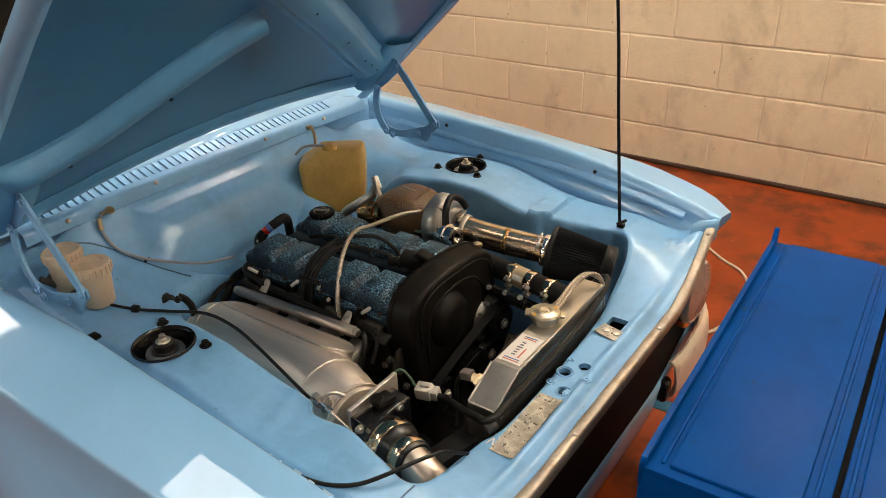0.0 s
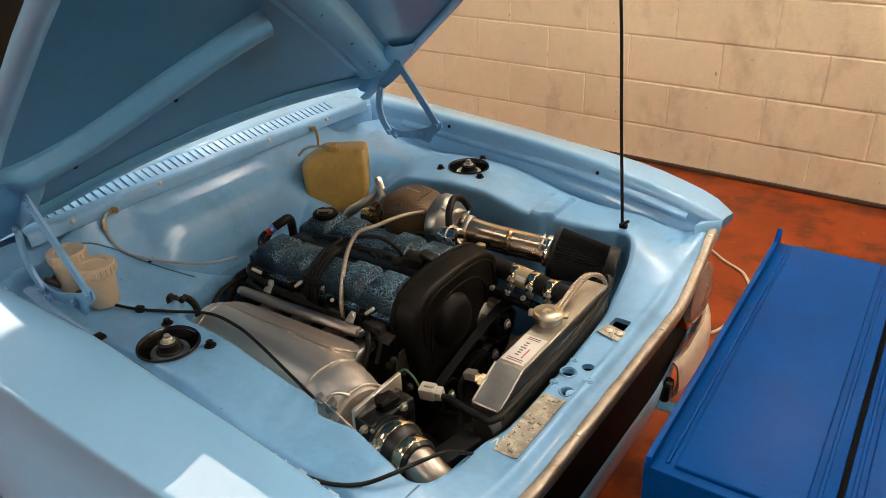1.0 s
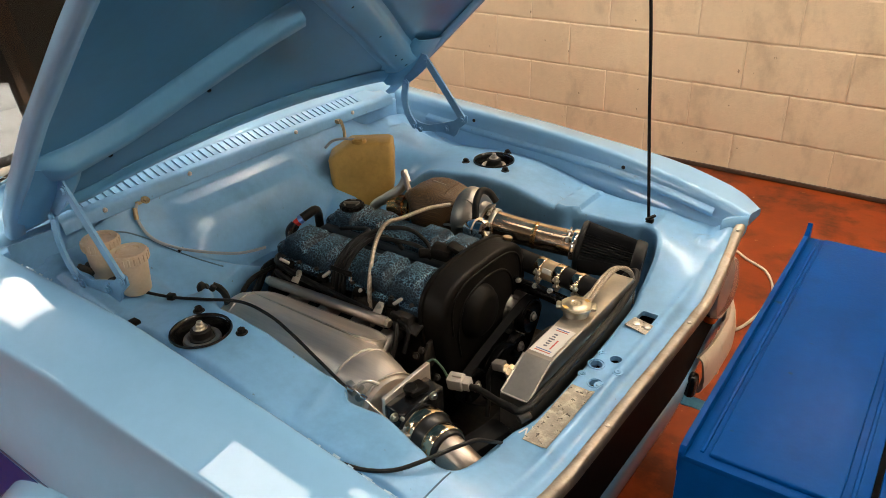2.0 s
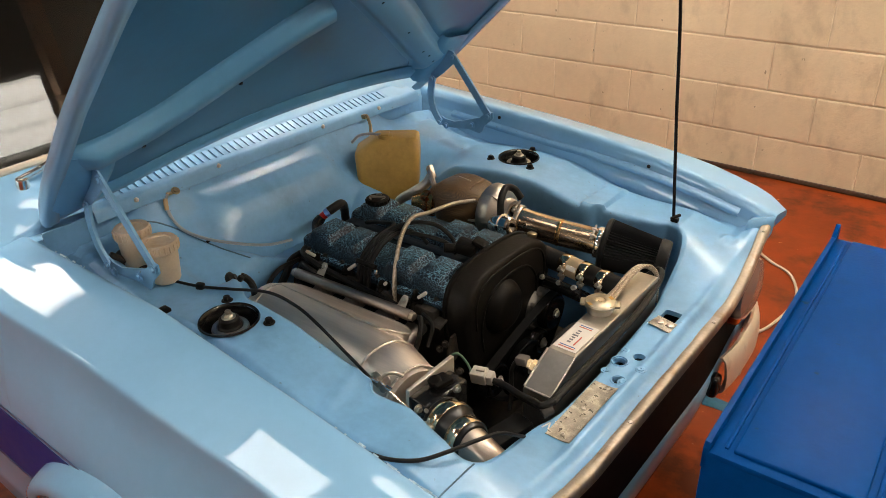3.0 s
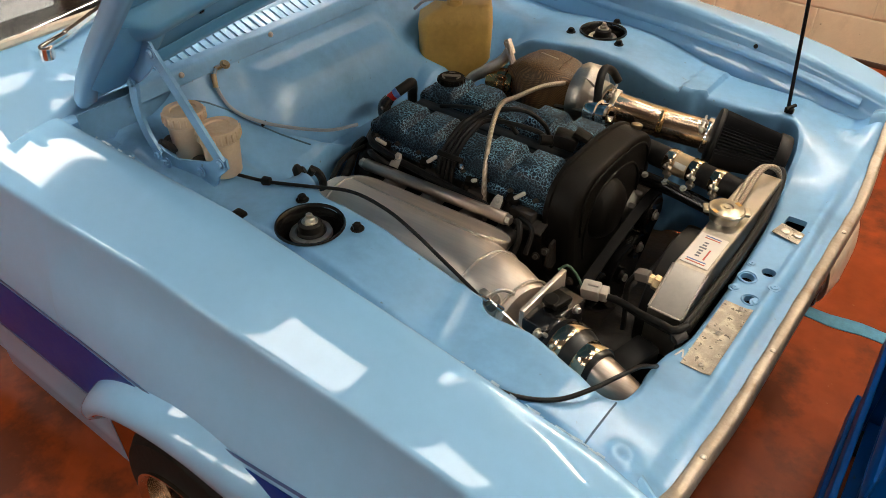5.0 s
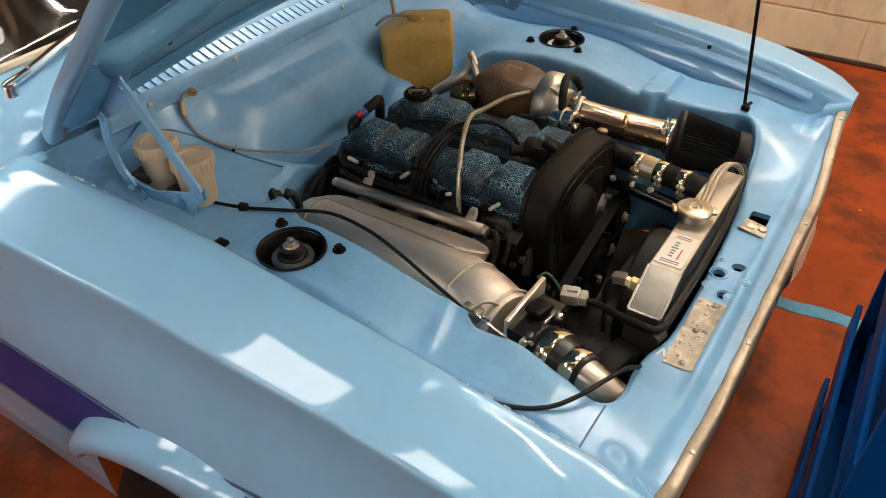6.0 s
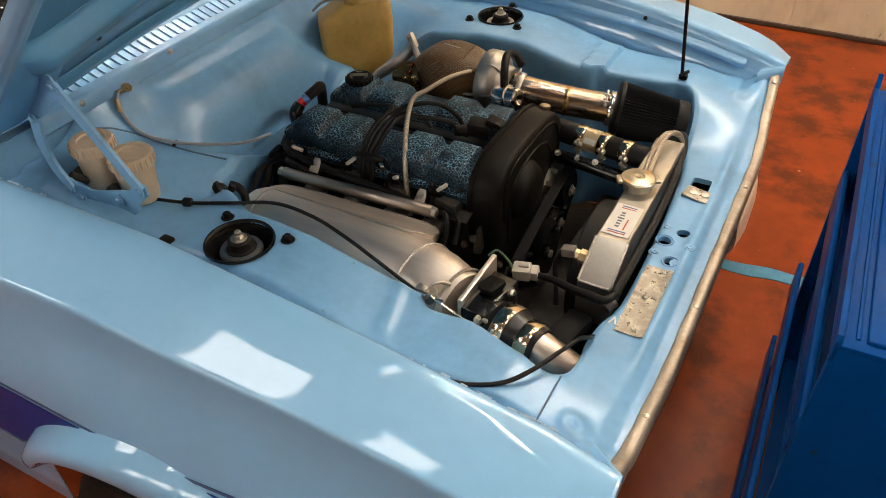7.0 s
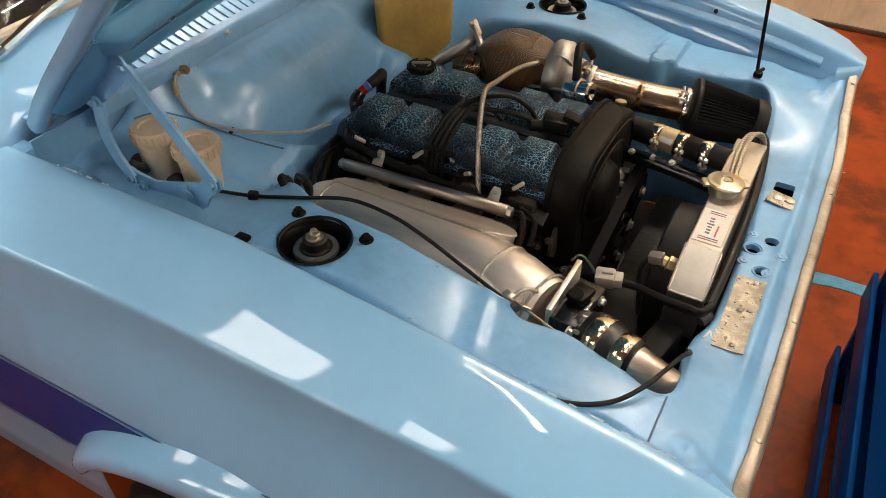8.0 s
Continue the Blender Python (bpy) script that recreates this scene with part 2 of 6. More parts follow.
def lerp(x, table):
    """Straight-line reading of a short table of (x, value)."""
    if x <= table[0][0]:
        return table[0][1]
    for (a, u), (b, w) in zip(table, table[1:]):
        if x <= b:
            return u + (w - u) * (x - a) / (b - a)
    return table[-1][1]


def smooth(a, b, x):
    k = min(1, max(0, (x - a) / (b - a)))
    return k * k * (3 - 2 * k)


def thing(name, label, category, base=(0, 0, 0), group="", kind=""):
    ob = new(name)
    ob.location = base
    ob.empty_display_size = 0.05
    return tagged(ob, label, category, group, kind)


def part(name, bm, material, parent=None, label="", angle=35):
    me = bpy.data.meshes.new(name)
    bm.normal_update()
    bm.to_mesh(me)
    bm.free()
    me.materials.append(material)
    me.shade_smooth()
    me.set_sharp_from_angle(angle=radians(angle))
    ob = new(name, me)
    if parent:
        ob.parent = parent
        if parent.type == "EMPTY":
            ob.matrix_parent_inverse = parent.matrix_basis.inverted()
    return tagged(ob, label)


def solid(bm, rings, closed=True, caps=True):
    """Skin rings of equal length; closed: each ring is a loop."""
    vs = [[bm.verts.new(p) for p in r] for r in rings]
    n = len(vs[0])
    for a, b in zip(vs, vs[1:]):
        for i in range(n if closed else n - 1):
            j = (i + 1) % n
            bm.faces.new((a[i], a[j], b[j], b[i]))
    if caps and closed:
        bm.faces.new(vs[0][::-1])
        bm.faces.new(vs[-1])
    return vs


def frame_of(d):
    d = Vector(d).normalized()
    u = d.cross(V(0, 0, 1) if abs(d.z) < 0.9 else V(1, 0, 0)).normalized()
    return d, u, d.cross(u)


def lathe(bm, a, b, profile, n=24, caps=True):
    """Turned form: profile of (way along a to b in metres, radius)."""
    a = Vector(a)
    d, u, w = frame_of(Vector(b) - a)
    rings = [[a + d * t + (u * math.cos(6.283185 * i / n) + w * math.sin(6.283185 * i / n)) * r for i in range(n)] for t, r in profile]
    solid(bm, rings, True, caps)
    return bm


def cyl(bm, a, b, r, r2=None, n=20, bev=0.0015):
    h = (Vector(b) - Vector(a)).length
    r2 = r if r2 is None else r2
    bev = min(bev, h / 3, r / 3)
    return lathe(bm, a, b, [(0, r - bev), (bev, r), (h - bev, r2), (h, r2 - bev)], n)


def spline(pts, k=8):
    pts = [Vector(p) for p in pts]
    ext = [pts[0] * 2 - pts[1]] + pts + [pts[-1] * 2 - pts[-2]]
    out = []
    for i in range(1, len(ext) - 2):
        p0, p1, p2, p3 = ext[i - 1:i + 3]
        for j in range(k):
            t = j / k
            out.append(0.5 * (2 * p1 + (p2 - p0) * t + (2 * p0 - 5 * p1 + 4 * p2 - p3) * t * t + (3 * p1 - p0 - 3 * p2 + p3) * t ** 3))
    return out + [pts[-1]]


def sweep(bm, pts, r, n=10, k=8, shape=None):
    """A tube or bar along a smooth line; r a radius or a radius for each point given; shape: a section as (u, w) offsets."""
    line = spline(pts, k) if k > 1 else [Vector(p) for p in pts]
    d0, u, w = frame_of(line[1] - line[0])
    rings = []
    for i, p in enumerate(line):
        t = (line[min(i + 1, len(line) - 1)] - line[max(i - 1, 0)]).normalized()
        u = (u - t * u.dot(t)).normalized()
        w = t.cross(u)
        if shape:
            rings.append([p + u * a + w * b for a, b in shape])
        else:
            rad = r if not isinstance(r, (list, tuple)) else lerp(i / max(1, k), list(enumerate(r)))
            rings.append([p + (u * math.cos(6.283185 * q / n) + w * math.sin(6.283185 * q / n)) * rad for q in range(n)])
    solid(bm, rings)
    return bm


def box(bm, c, s, m=None, bev=0.002, seg=2):
    mm = Matrix.Translation(c) @ (m.to_4x4() if m else Matrix.Identity(4)) @ Matrix.Diagonal((*s, 1))
    made = bmesh.ops.create_cube(bm, size=1, matrix=mm)
    if bev:
        es = list({e for v in made["verts"] for e in v.link_edges})
        bmesh.ops.bevel(bm, geom=es, offset=min(bev, min(s) * 0.45), segments=seg, affect="EDGES", profile=0.5)
    return bm


def prism(bm, outline, lift, bev=0.0, seg=2):
    """A flat outline of points, pushed along lift; bev rounds its far rim."""
    vs = [bm.verts.new(p) for p in outline]
    f = bm.faces.new(vs)
    ex = bmesh.ops.extrude_face_region(bm, geom=[f])
    top = [g for g in ex["geom"] if isinstance(g, bmesh.types.BMVert)]
    for v in top:
        v.co += Vector(lift)
    if bev:
        tf = [g for g in ex["geom"] if isinstance(g, bmesh.types.BMFace)][0]
        bmesh.ops.bevel(bm, geom=list(tf.edges), offset=bev, segments=seg, affect="EDGES", profile=0.5)
    bmesh.ops.recalc_face_normals(bm, faces=bm.faces[:])
    return bm


def sheet(bm, rows, thick, way):
    """A plate with thickness from a grid of points."""
    way = Vector(way) * thick
    n = len(rows[0])
    top = [[bm.verts.new(p) for p in r] for r in rows]
    low = [[bm.verts.new(Vector(p) + way) for p in r] for r in rows]
    for g, flip in ((top, False), (low, True)):
        for a, b in zip(g, g[1:]):
            for i in range(n - 1):
                q = (a[i], a[i + 1], b[i + 1], b[i])
                bm.faces.new(q[::-1] if flip else q)
    rim = [(0, i) for i in range(n)] + [(j, n - 1) for j in range(1, len(rows))] + [(len(rows) - 1, i) for i in range(n - 2, -1, -1)] + [(j, 0) for j in range(len(rows) - 2, 0, -1)]
    for (a, b), (c, d) in zip(rim, rim[1:] + rim[:1]):
        bm.faces.new((top[c][d], top[a][b], low[a][b], low[c][d]))
    bmesh.ops.recalc_face_normals(bm, faces=bm.faces[:])
    return bm


def B():
    return bmesh.new()


def cut(ob, cutters):
    """Takes closed meshes out of a closed mesh for good."""
    for bm in cutters:
        tool = part("cutter", bm, ob.data.materials[0])
        mod = ob.modifiers.new("cut", "BOOLEAN")
        mod.operation, mod.solver, mod.object = "DIFFERENCE", "MANIFOLD", tool
        deps = bpy.context.evaluated_depsgraph_get()
        deps.update()
        me = bpy.data.meshes.new_from_object(ob.evaluated_get(deps))
        ob.modifiers.clear()
        ob.data = me
        bpy.data.objects.remove(tool)
    ob.data.shade_smooth()
    ob.data.set_sharp_from_angle(angle=radians(35))
    return ob


def hexbolt(bm, p, axis, r=0.008, h=0.006, washer=True):
    p, d = Vector(p), Vector(axis).normalized()
    if washer:
        cyl(bm, p - d * 0.001, p + d * 0.0015, r * 1.5, n=16, bev=0.0004)
    lathe(bm, p, p + d, [(0, r), (h * 0.8, r), (h, r * 0.86)], 6)
    return bm

# ---- the workshop ----
WALL_Y, X0, X1, Y0, TOP = 2.77, -7.0, 5.5, -5.5, 4.2


def slab(name, lo, hi, material, label, category, bev=0.0):
    bm = B()
    box(bm, [(a + b) / 2 for a, b in zip(lo, hi)], [b - a for a, b in zip(lo, hi)], bev=bev)
    ob = part(name, bm, material)
    return tagged(ob, label, category, kind="structure")


floor = slab("floor", (X0 - 0.2, Y0 - 0.2, -0.15), (X1 + 0.2, WALL_Y + 0.3, 0), floor_paint, "worn red-brown painted concrete workshop floor with dark stains", "floor")
wall_north = slab("wall_north", (X0, WALL_Y + 0.006, 0), (X1, WALL_Y + 0.25, TOP), joint_paint, "cream painted concrete block wall with scuffs", "wall")
slab("wall_south", (X0, Y0 - 0.2, 0), (X1, Y0, TOP), plain_wall, "plain dull grey-brown workshop wall", "wall")
slab("wall_west", (X0 - 0.2, Y0 - 0.2, 0), (X0, WALL_Y + 0.25, TOP), plain_wall, "plain dull grey-brown workshop wall", "wall")
slab("wall_east", (X1, Y0 - 0.2, 0), (X1 + 0.2, WALL_Y + 0.25, TOP), plain_wall, "plain dull grey-brown workshop wall", "wall")
slab("ceiling", (X0 - 0.2, Y0 - 0.2, TOP), (X1 + 0.2, WALL_Y + 0.25, TOP + 0.15), ceiling_paint, "dark sheeted workshop ceiling", "ceiling")
bm = B()
box(bm, (-0.7, WALL_Y - 0.004, 0.012), (12.0, 0.016, 0.024), bev=0.004)
tagged(part("trim", bm, mat("skirting_dirt", (0.07, 0.035, 0.02), 0.7, 0, 0.4, 12)), "dark grimy strip along the foot of the wall", "trim", kind="structure")

# lamps: roof lights and fluorescent battens
rooflight_glow = glow("rooflight_panel", (1.0, 0.93, 0.83), 10.5)
rib_glow = glow("rooflight_rib", (1.0, 0.93, 0.83), 6.2)
tube_glow = glow("lit_tube", (1.0, 0.89, 0.75), 370.0)


def rooflight(place, sx, sy, rz=0.0):
    t = thing("rooflight", "bright translucent ribbed roof light panel in the ceiling", "roof light", place, "roof lights", "structure")
    turn = pose(*place, 0, 0, rz)
    bm = B()
    box(bm, (0, 0, -0.01), (sx, sy, 0.02), bev=0.003)
    bm.transform(turn)
    part("panel", bm, rooflight_glow, t, "glowing translucent sheet")
    n = max(3, round(sx / 0.14))
    for i in range(n + 1):
        bm = B()
        box(bm, (-sx / 2 + sx * i / n, 0, -0.024), (0.022, sy, 0.012), bev=0.004)
        bm.transform(turn)
        part("rib", bm, rib_glow, t, "less bright rib of the sheet")


dim_glow = glow("old_lit_tube", (1.0, 0.90, 0.78), 105.0)


def batten(place, length, rz, lit=tube_glow):
    t = thing("fluorescent_light", "lit fluorescent tube on a white steel batten", "ceiling light", place, "fluorescent battens")
    m = pose(*place, 0, 0, rz)
    bm = B()
    box(bm, (0, 0, 0.05), (length, 0.07, 0.06), bev=0.006)
    bm.transform(m)
    part("batten", bm, batten_paint, t)
    bm = B()
    cyl(bm, (-length / 2 + 0.03, 0, -0.015), (length / 2 - 0.03, 0, -0.015), 0.016, n=16)
    bm.transform(m)
    part("tube", bm, lit, t, "glowing white tube")
    for s in (-1, 1):
        bm = B()
        box(bm, (s * (length / 2 - 0.015), 0, -0.005), (0.03, 0.04, 0.07), bev=0.004)
        bm.transform(m)
        part("holder", bm, batten_paint, t)


# ---- car body ----
car = thing("car", "light blue classic saloon car with open bonnet and flared front wing", "car", (0, 0, 0))

LIP_Y = [(-0.8, 0.64), (-0.45, 0.63), (-0.05, 0.615), (0.3, 0.60), (0.60, 0.586), (0.66, 0.594), (0.72, 0.604)]
LIP_Z = [(-0.8, 0.89), (-0.5, 0.876), (-0.05, 0.858), (0.3, 0.803), (0.62, 0.742), (0.72, 0.722)]
CREASE_Y = [(-0.8, 0.806), (-0.5, 0.80), (-0.3, 0.792), (0.08, 0.769), (0.33, 0.747), (0.53, 0.734), (0.72, 0.727)]


# the far wing sits a little wider and higher
FAR_LIP_Y = [(-0.8, 0.705), (-0.3, 0.676), (0.0, 0.667), (0.3, 0.657), (0.58, 0.648), (0.65, 0.645), (0.72, 0.645)]
FAR_LIP_Z = [(-0.8, 0.895), (-0.3, 0.874), (0.0, 0.860), (0.15, 0.849), (0.3, 0.832), (0.4, 0.816), (0.5, 0.796), (0.58, 0.777), (0.65, 0.760), (0.7, 0.744)]
FAR_CREASE_Y = [(-0.8, 0.85), (-0.3, 0.822), (0.08, 0.80), (0.33, 0.777), (0.53, 0.765), (0.72, 0.757)]
FAR_CREASE_Z = [(-0.8, 0.876), (-0.3, 0.859), (0.0, 0.847), (0.15, 0.838), (0.3, 0.831), (0.4, 0.823), (0.5, 0.809), (0.58, 0.790), (0.65, 0.765), (0.69, 0.742)]
FLANK_Y = [(-0.8, 0.838), (-0.3, 0.832), (0.1, 0.830), (0.3, 0.822), (0.5, 0.79), (0.72, 0.757)]


def lip(x, side):
    return (lerp(x, LIP_Y), lerp(x, LIP_Z)) if side < 0 else (lerp(x, FAR_LIP_Y), lerp(x, FAR_LIP_Z))


def side_y(x, z):
    """Half width of the wing's outer side at a height."""
    yc, zc = lerp(x, CREASE_Y), lerp(x, LIP_Z) - 0.026
    k = max(0.0, zc - z)
    return yc + (lerp(x, FLANK_Y) - yc) * smooth(0, 0.22, k) - 0.02 * smooth(0.3, 0.6, k)


WHEEL = V(-0.013, 0, 0.266)
ARCH_R = 0.318


def arch_low(x):
    d = x - WHEEL.x
    if abs(d) < ARCH_R:
        return WHEEL.z + math.sqrt(ARCH_R ** 2 - d * d)
    return 0.20 if x < 0 else 0.30


def wing_drop(k):
    """Fall of the wing's top from its inner lip out to the crease."""
    return (0.032 * k * k / 0.8 if k < 0.4 else 0.032 * (k - 0.2)) + 0.003 * k * k


def wing_rows(side):
    xs = [-0.80, -0.7, -0.6, -0.5, -0.42, -0.38]
    xs += [WHEEL.x + ARCH_R * math.cos(math.pi * (1 - i / 26)) * 1.0005 for i in range(27)]
    xs += [0.36, 0.42, 0.48, 0.54, 0.6, 0.64, 0.67] + ([0.69, 0.70] if side < 0 else [0.685])
    rows = []
    for x in sorted(xs):
        yl, zl = lip(x, side)
        yc = lerp(x, CREASE_Y if side < 0 else FAR_CREASE_Y)
        drop = 1.0 if side < 0 else max(0.1, (zl + 0.015 - lerp(x, FAR_CREASE_Z)) / wing_drop(1.0))
        prof = [(yl - 0.018, zl - 0.10), (yl - 0.016, zl - 0.046), (yl - 0.006, zl - 0.038), (yl - 0.002, zl - 0.028), (yl, zl - 0.006), (yl + 0.003, zl + 0.005), (yl + 0.009, zl + 0.012)]
        for k in (0.12, 0.24, 0.36, 0.48, 0.6, 0.72, 0.84, 0.94):
            prof.append((yl + (yc - yl) * k, zl + 0.015 - drop * wing_drop(k)))
        zc = zl + 0.015 - drop * wing_drop(1.0)
        z1 = zc - 0.030
        prof += [(yc - 0.003, zc + 0.0002), (yc + 0.001, zc - 0.0012), (yc + 0.0035, zc - 0.005), (yc + 0.005, zc - 0.011), (yc + 0.0055, zc - 0.02)]
        low = arch_low(x)
        for i in range(1, 11):
            z = z1 - 0.008 + (low - z1 + 0.008) * i / 10
            prof.append((side_y(x, z) + 0.004 + (0 if side < 0 else yc - lerp(x, CREASE_Y)), z))
        bend = -0.018 * smooth(0.62, 0.70, x)
        rows.append([V(x - 0.13 * smooth(0.5, 0.69, x) * smooth(0.02, 0.2, zl - z), side * (y + bend * (y - 0.55) * 4), z) for y, z in prof])
    return rows


for side in (-1, 1):
    bm = B()
    rows = wing_rows(side)
    sheet(bm, rows, 0.0025, (0, -side * 0.6, -0.8))
    wing = part("front_wing", bm, paint, car, "glossy light blue wing", 50)
    bm = B()
    nose = rows[-1]
    ring = [p + V(0.0, 0, 0) for p in nose]
    inner = [V(p.x - 0.05, p.y * 0.93, p.z - 0.012) for p in nose]
    solid(bm, [ring, [p + V(0.004, 0, -0.002) for p in ring], inner], False)
    part("nose_edge", bm, paint, wing)

# wheel arch flare on the near wing: a rounded pod over the opening
bm = B()
rings = []
for i in range(49):
    k = i / 48
    a = radians(22 + (157 - 22) * k)
    e = max(0.03, min(1.0, min(k / 0.14, (1 - k) / 0.10))) ** 0.6 * (0.35 + 0.85 * smooth(0.0, 0.7, k))
    sec = []
    for out, up in ((1.0, 0.0), (1.0, 0.22), (0.97, 0.38), (0.90, 0.52), (0.78, 0.64), (0.62, 0.75), (0.45, 0.84), (0.26, 0.92), (0.10, 0.98), (0.0, 1.02)):
        rad = 0.311 + (0.088 - 0.046 * smooth(0.1, 0.75, k)) * up
        x, z = WHEEL.x + rad * math.cos(a), WHEEL.z + rad * math.sin(a)
        sec.append(V(x, -(side_y(x, min(z, 0.72)) + 0.003 + 0.040 * e * out), z))
    lipx, lipz = WHEEL.x + 0.303 * math.cos(a), WHEEL.z + 0.303 * math.sin(a)
    sec = [V(lipx, sec[0].y + 0.07, lipz), V(lipx, sec[0].y + 0.010, lipz), V((lipx + sec[0].x) / 2, sec[0].y + 0.002, (lipz + sec[0].z) / 2)] + sec
    rings.append(sec)
solid(bm, rings, False)
part("wheel_arch_flare", bm, paint, car, "bulging light blue arch flare", 60)


# dark blue side stripe, with thin lines along its edges
def side_band(name, xa, xb, lowf, highf, off, material, label):
    bm = B()
    rows = []
    for i in range(61):
        x = xa + (xb - xa) * i / 60
        lo, hi = lowf(x), highf(x)
        rows.append([V(x, -(side_y(x, lo + (hi - lo) * k / 5) + 0.004 + off), lo + (hi - lo) * k / 5) for k in range(6)])
    sheet(bm, rows, 0.001, (0, 1, 0))
    return part(name, bm, material, car, label)


def stripe_top(x):
    return 0.612


pin = mat("slate_pinstripe", (0.02, 0.07, 0.2), 0.3, coat=0.8)
side_band("stripe", -0.80, 0.66, lambda x: min(stripe_top(x) - 0.002, max(0.415, arch_low(x) + 0.004)), stripe_top, 0.0018, navy, "dark blue side stripe")
side_band("pinstripe", -0.80, 0.66, lambda x: stripe_top(x) + 0.008, lambda x: stripe_top(x) + 0.013, 0.0018, pin, "thin dark pinstripe")
side_band("pinstripe", -0.80, -0.37, lambda x: 0.398, lambda x: 0.404, 0.0018, pin, "thin dark pinstripe")

# inner bay: one pressed sheet with the engine opening in it
OPEN = [(-0.272, -0.20), (-0.245, -0.31), (-0.19, -0.365), (-0.115, -0.395), (-0.05, -0.428), (0.02, -0.431), (0.127, -0.432), (0.285, -0.430),
        (0.308, -0.440), (0.330, -0.451), (0.365, -0.447), (0.41, -0.442), (0.49, -0.463), (0.54, -0.474), (0.566, -0.455), (0.57, -0.41),
        (0.562, -0.345), (0.565, -0.29), (0.577, -0.25), (0.583, -0.20), (0.582, -0.03), (0.57, 0.20), (0.553, 0.29), (0.545, 0.345), (0.535, 0.42), (0.512, 0.475), (0.478, 0.49),
        (0.44, 0.478), (0.335, 0.462), (0.295, 0.452), (0.26, 0.428), (0.12, 0.424), (0.0, 0.412), (-0.12, 0.392), (-0.19, 0.385), (-0.24, 0.35), (-0.27, 0.26), (-0.28, 0.06), (-0.27, -0.1)]
SHELF = [(-0.46, 0.845), (-0.3, 0.80), (-0.2, 0.79), (-0.1, 0.798), (0.0, 0.803), (0.1, 0.797), (0.2, 0.772), (0.27, 0.752), (0.35, 0.745), (0.5, 0.742), (0.58, 0.722), (0.66, 0.70), (0.72, 0.69)]
BULK = [(-0.48, 0.912), (-0.455, 0.905), (-0.443, 0.885), (-0.41, 0.836), (-0.374, 0.796), (-0.33, 0.762), (-0.25, 0.71)]
BULGE = [(-0.48, 0.912), (-0.455, 0.905), (-0.446, 0.890), (-0.437, 0.879), (-0.425, 0.873), (-0.405, 0.864), (-0.385, 0.851), (-0.365, 0.832), (-0.35, 0.810), (-0.338, 0.783), (-0.33, 0.75), (-0.325, 0.715), (-0.322, 0.68)]

SEAM = [(-0.445, -0.290), (-0.374, -0.296), (-0.335, -0.288), (-0.285, -0.238), (-0.236, -0.165)]


def bay_z(x, y):
    s = abs(y)
    z = lerp(x, SHELF)
    if x > 0.3:
        z += (0.674 - z) * smooth(0.30, 0.545, x) * (1 - smooth(0.30, 0.50, s))
        z -= 0.008 * smooth(0.645, 0.675, x)
        z += 0.006 * math.exp(-((x - 0.652) / 0.012) ** 2) * (1 - smooth(0.34, 0.42, s))
        z += 0.007 * math.exp(-((math.hypot(x - 0.614, s - 0.544) - 0.012) / 0.011) ** 2)
    if x < -0.12:
        w = smooth(0.36, 0.50, s)
        zb = lerp(x, BULK)
        seam = lerp(x, SEAM)
        wide = 0.012 + 0.85 * min(0.09, max(0.0, x + 0.447))
        zb += (lerp(x, BULGE) - zb) * smooth(seam - 0.004, seam + 1.15 * wide, y) * (1 - smooth(0.11, 0.19, y))
        z = z + (zb - z) * (1 - w) * (1 - smooth(-0.26, -0.12, x))
    if x < -0.14 and -0.47 < y < -0.2:
        z += 0.0045 * math.sin(62 * (x * 0.55 - y) + 5 * y) * (1 - smooth(-0.2, -0.14, x)) * smooth(-0.40, -0.36, x) * smooth(-0.47, -0.42, y) * (1 - smooth(-0.26, -0.2, y))
    z += 0.004 * math.exp(-((s - 0.43) / 0.018) ** 2) * smooth(0.2, 0.3, x) * (1 - smooth(0.45, 0.5, x))
    z += (0.012 * (smooth(0.246, 0.254, x) - smooth(0.300, 0.308, x)) if y > 0 else 0.005 * math.exp(-((x - 0.285 - 0.25 * (s - 0.5)) / 0.011) ** 2)) * smooth(0.38, 0.41, s) * (1 - smooth(0.53, 0.57, s if y < 0 else s - 0.05))
    se = s - 0.045 if y > 0 else s
    z -= 0.016 * smooth(0.558, 0.58, se) * (1 - smooth(0.5, 0.6, x))
    z += (0.030 if y < 0 else 0.040) * smooth(0.53 if y < 0 else 0.47, 0.59 if y < 0 else 0.64, s) * smooth(0.60, 0.66, x)
    return z


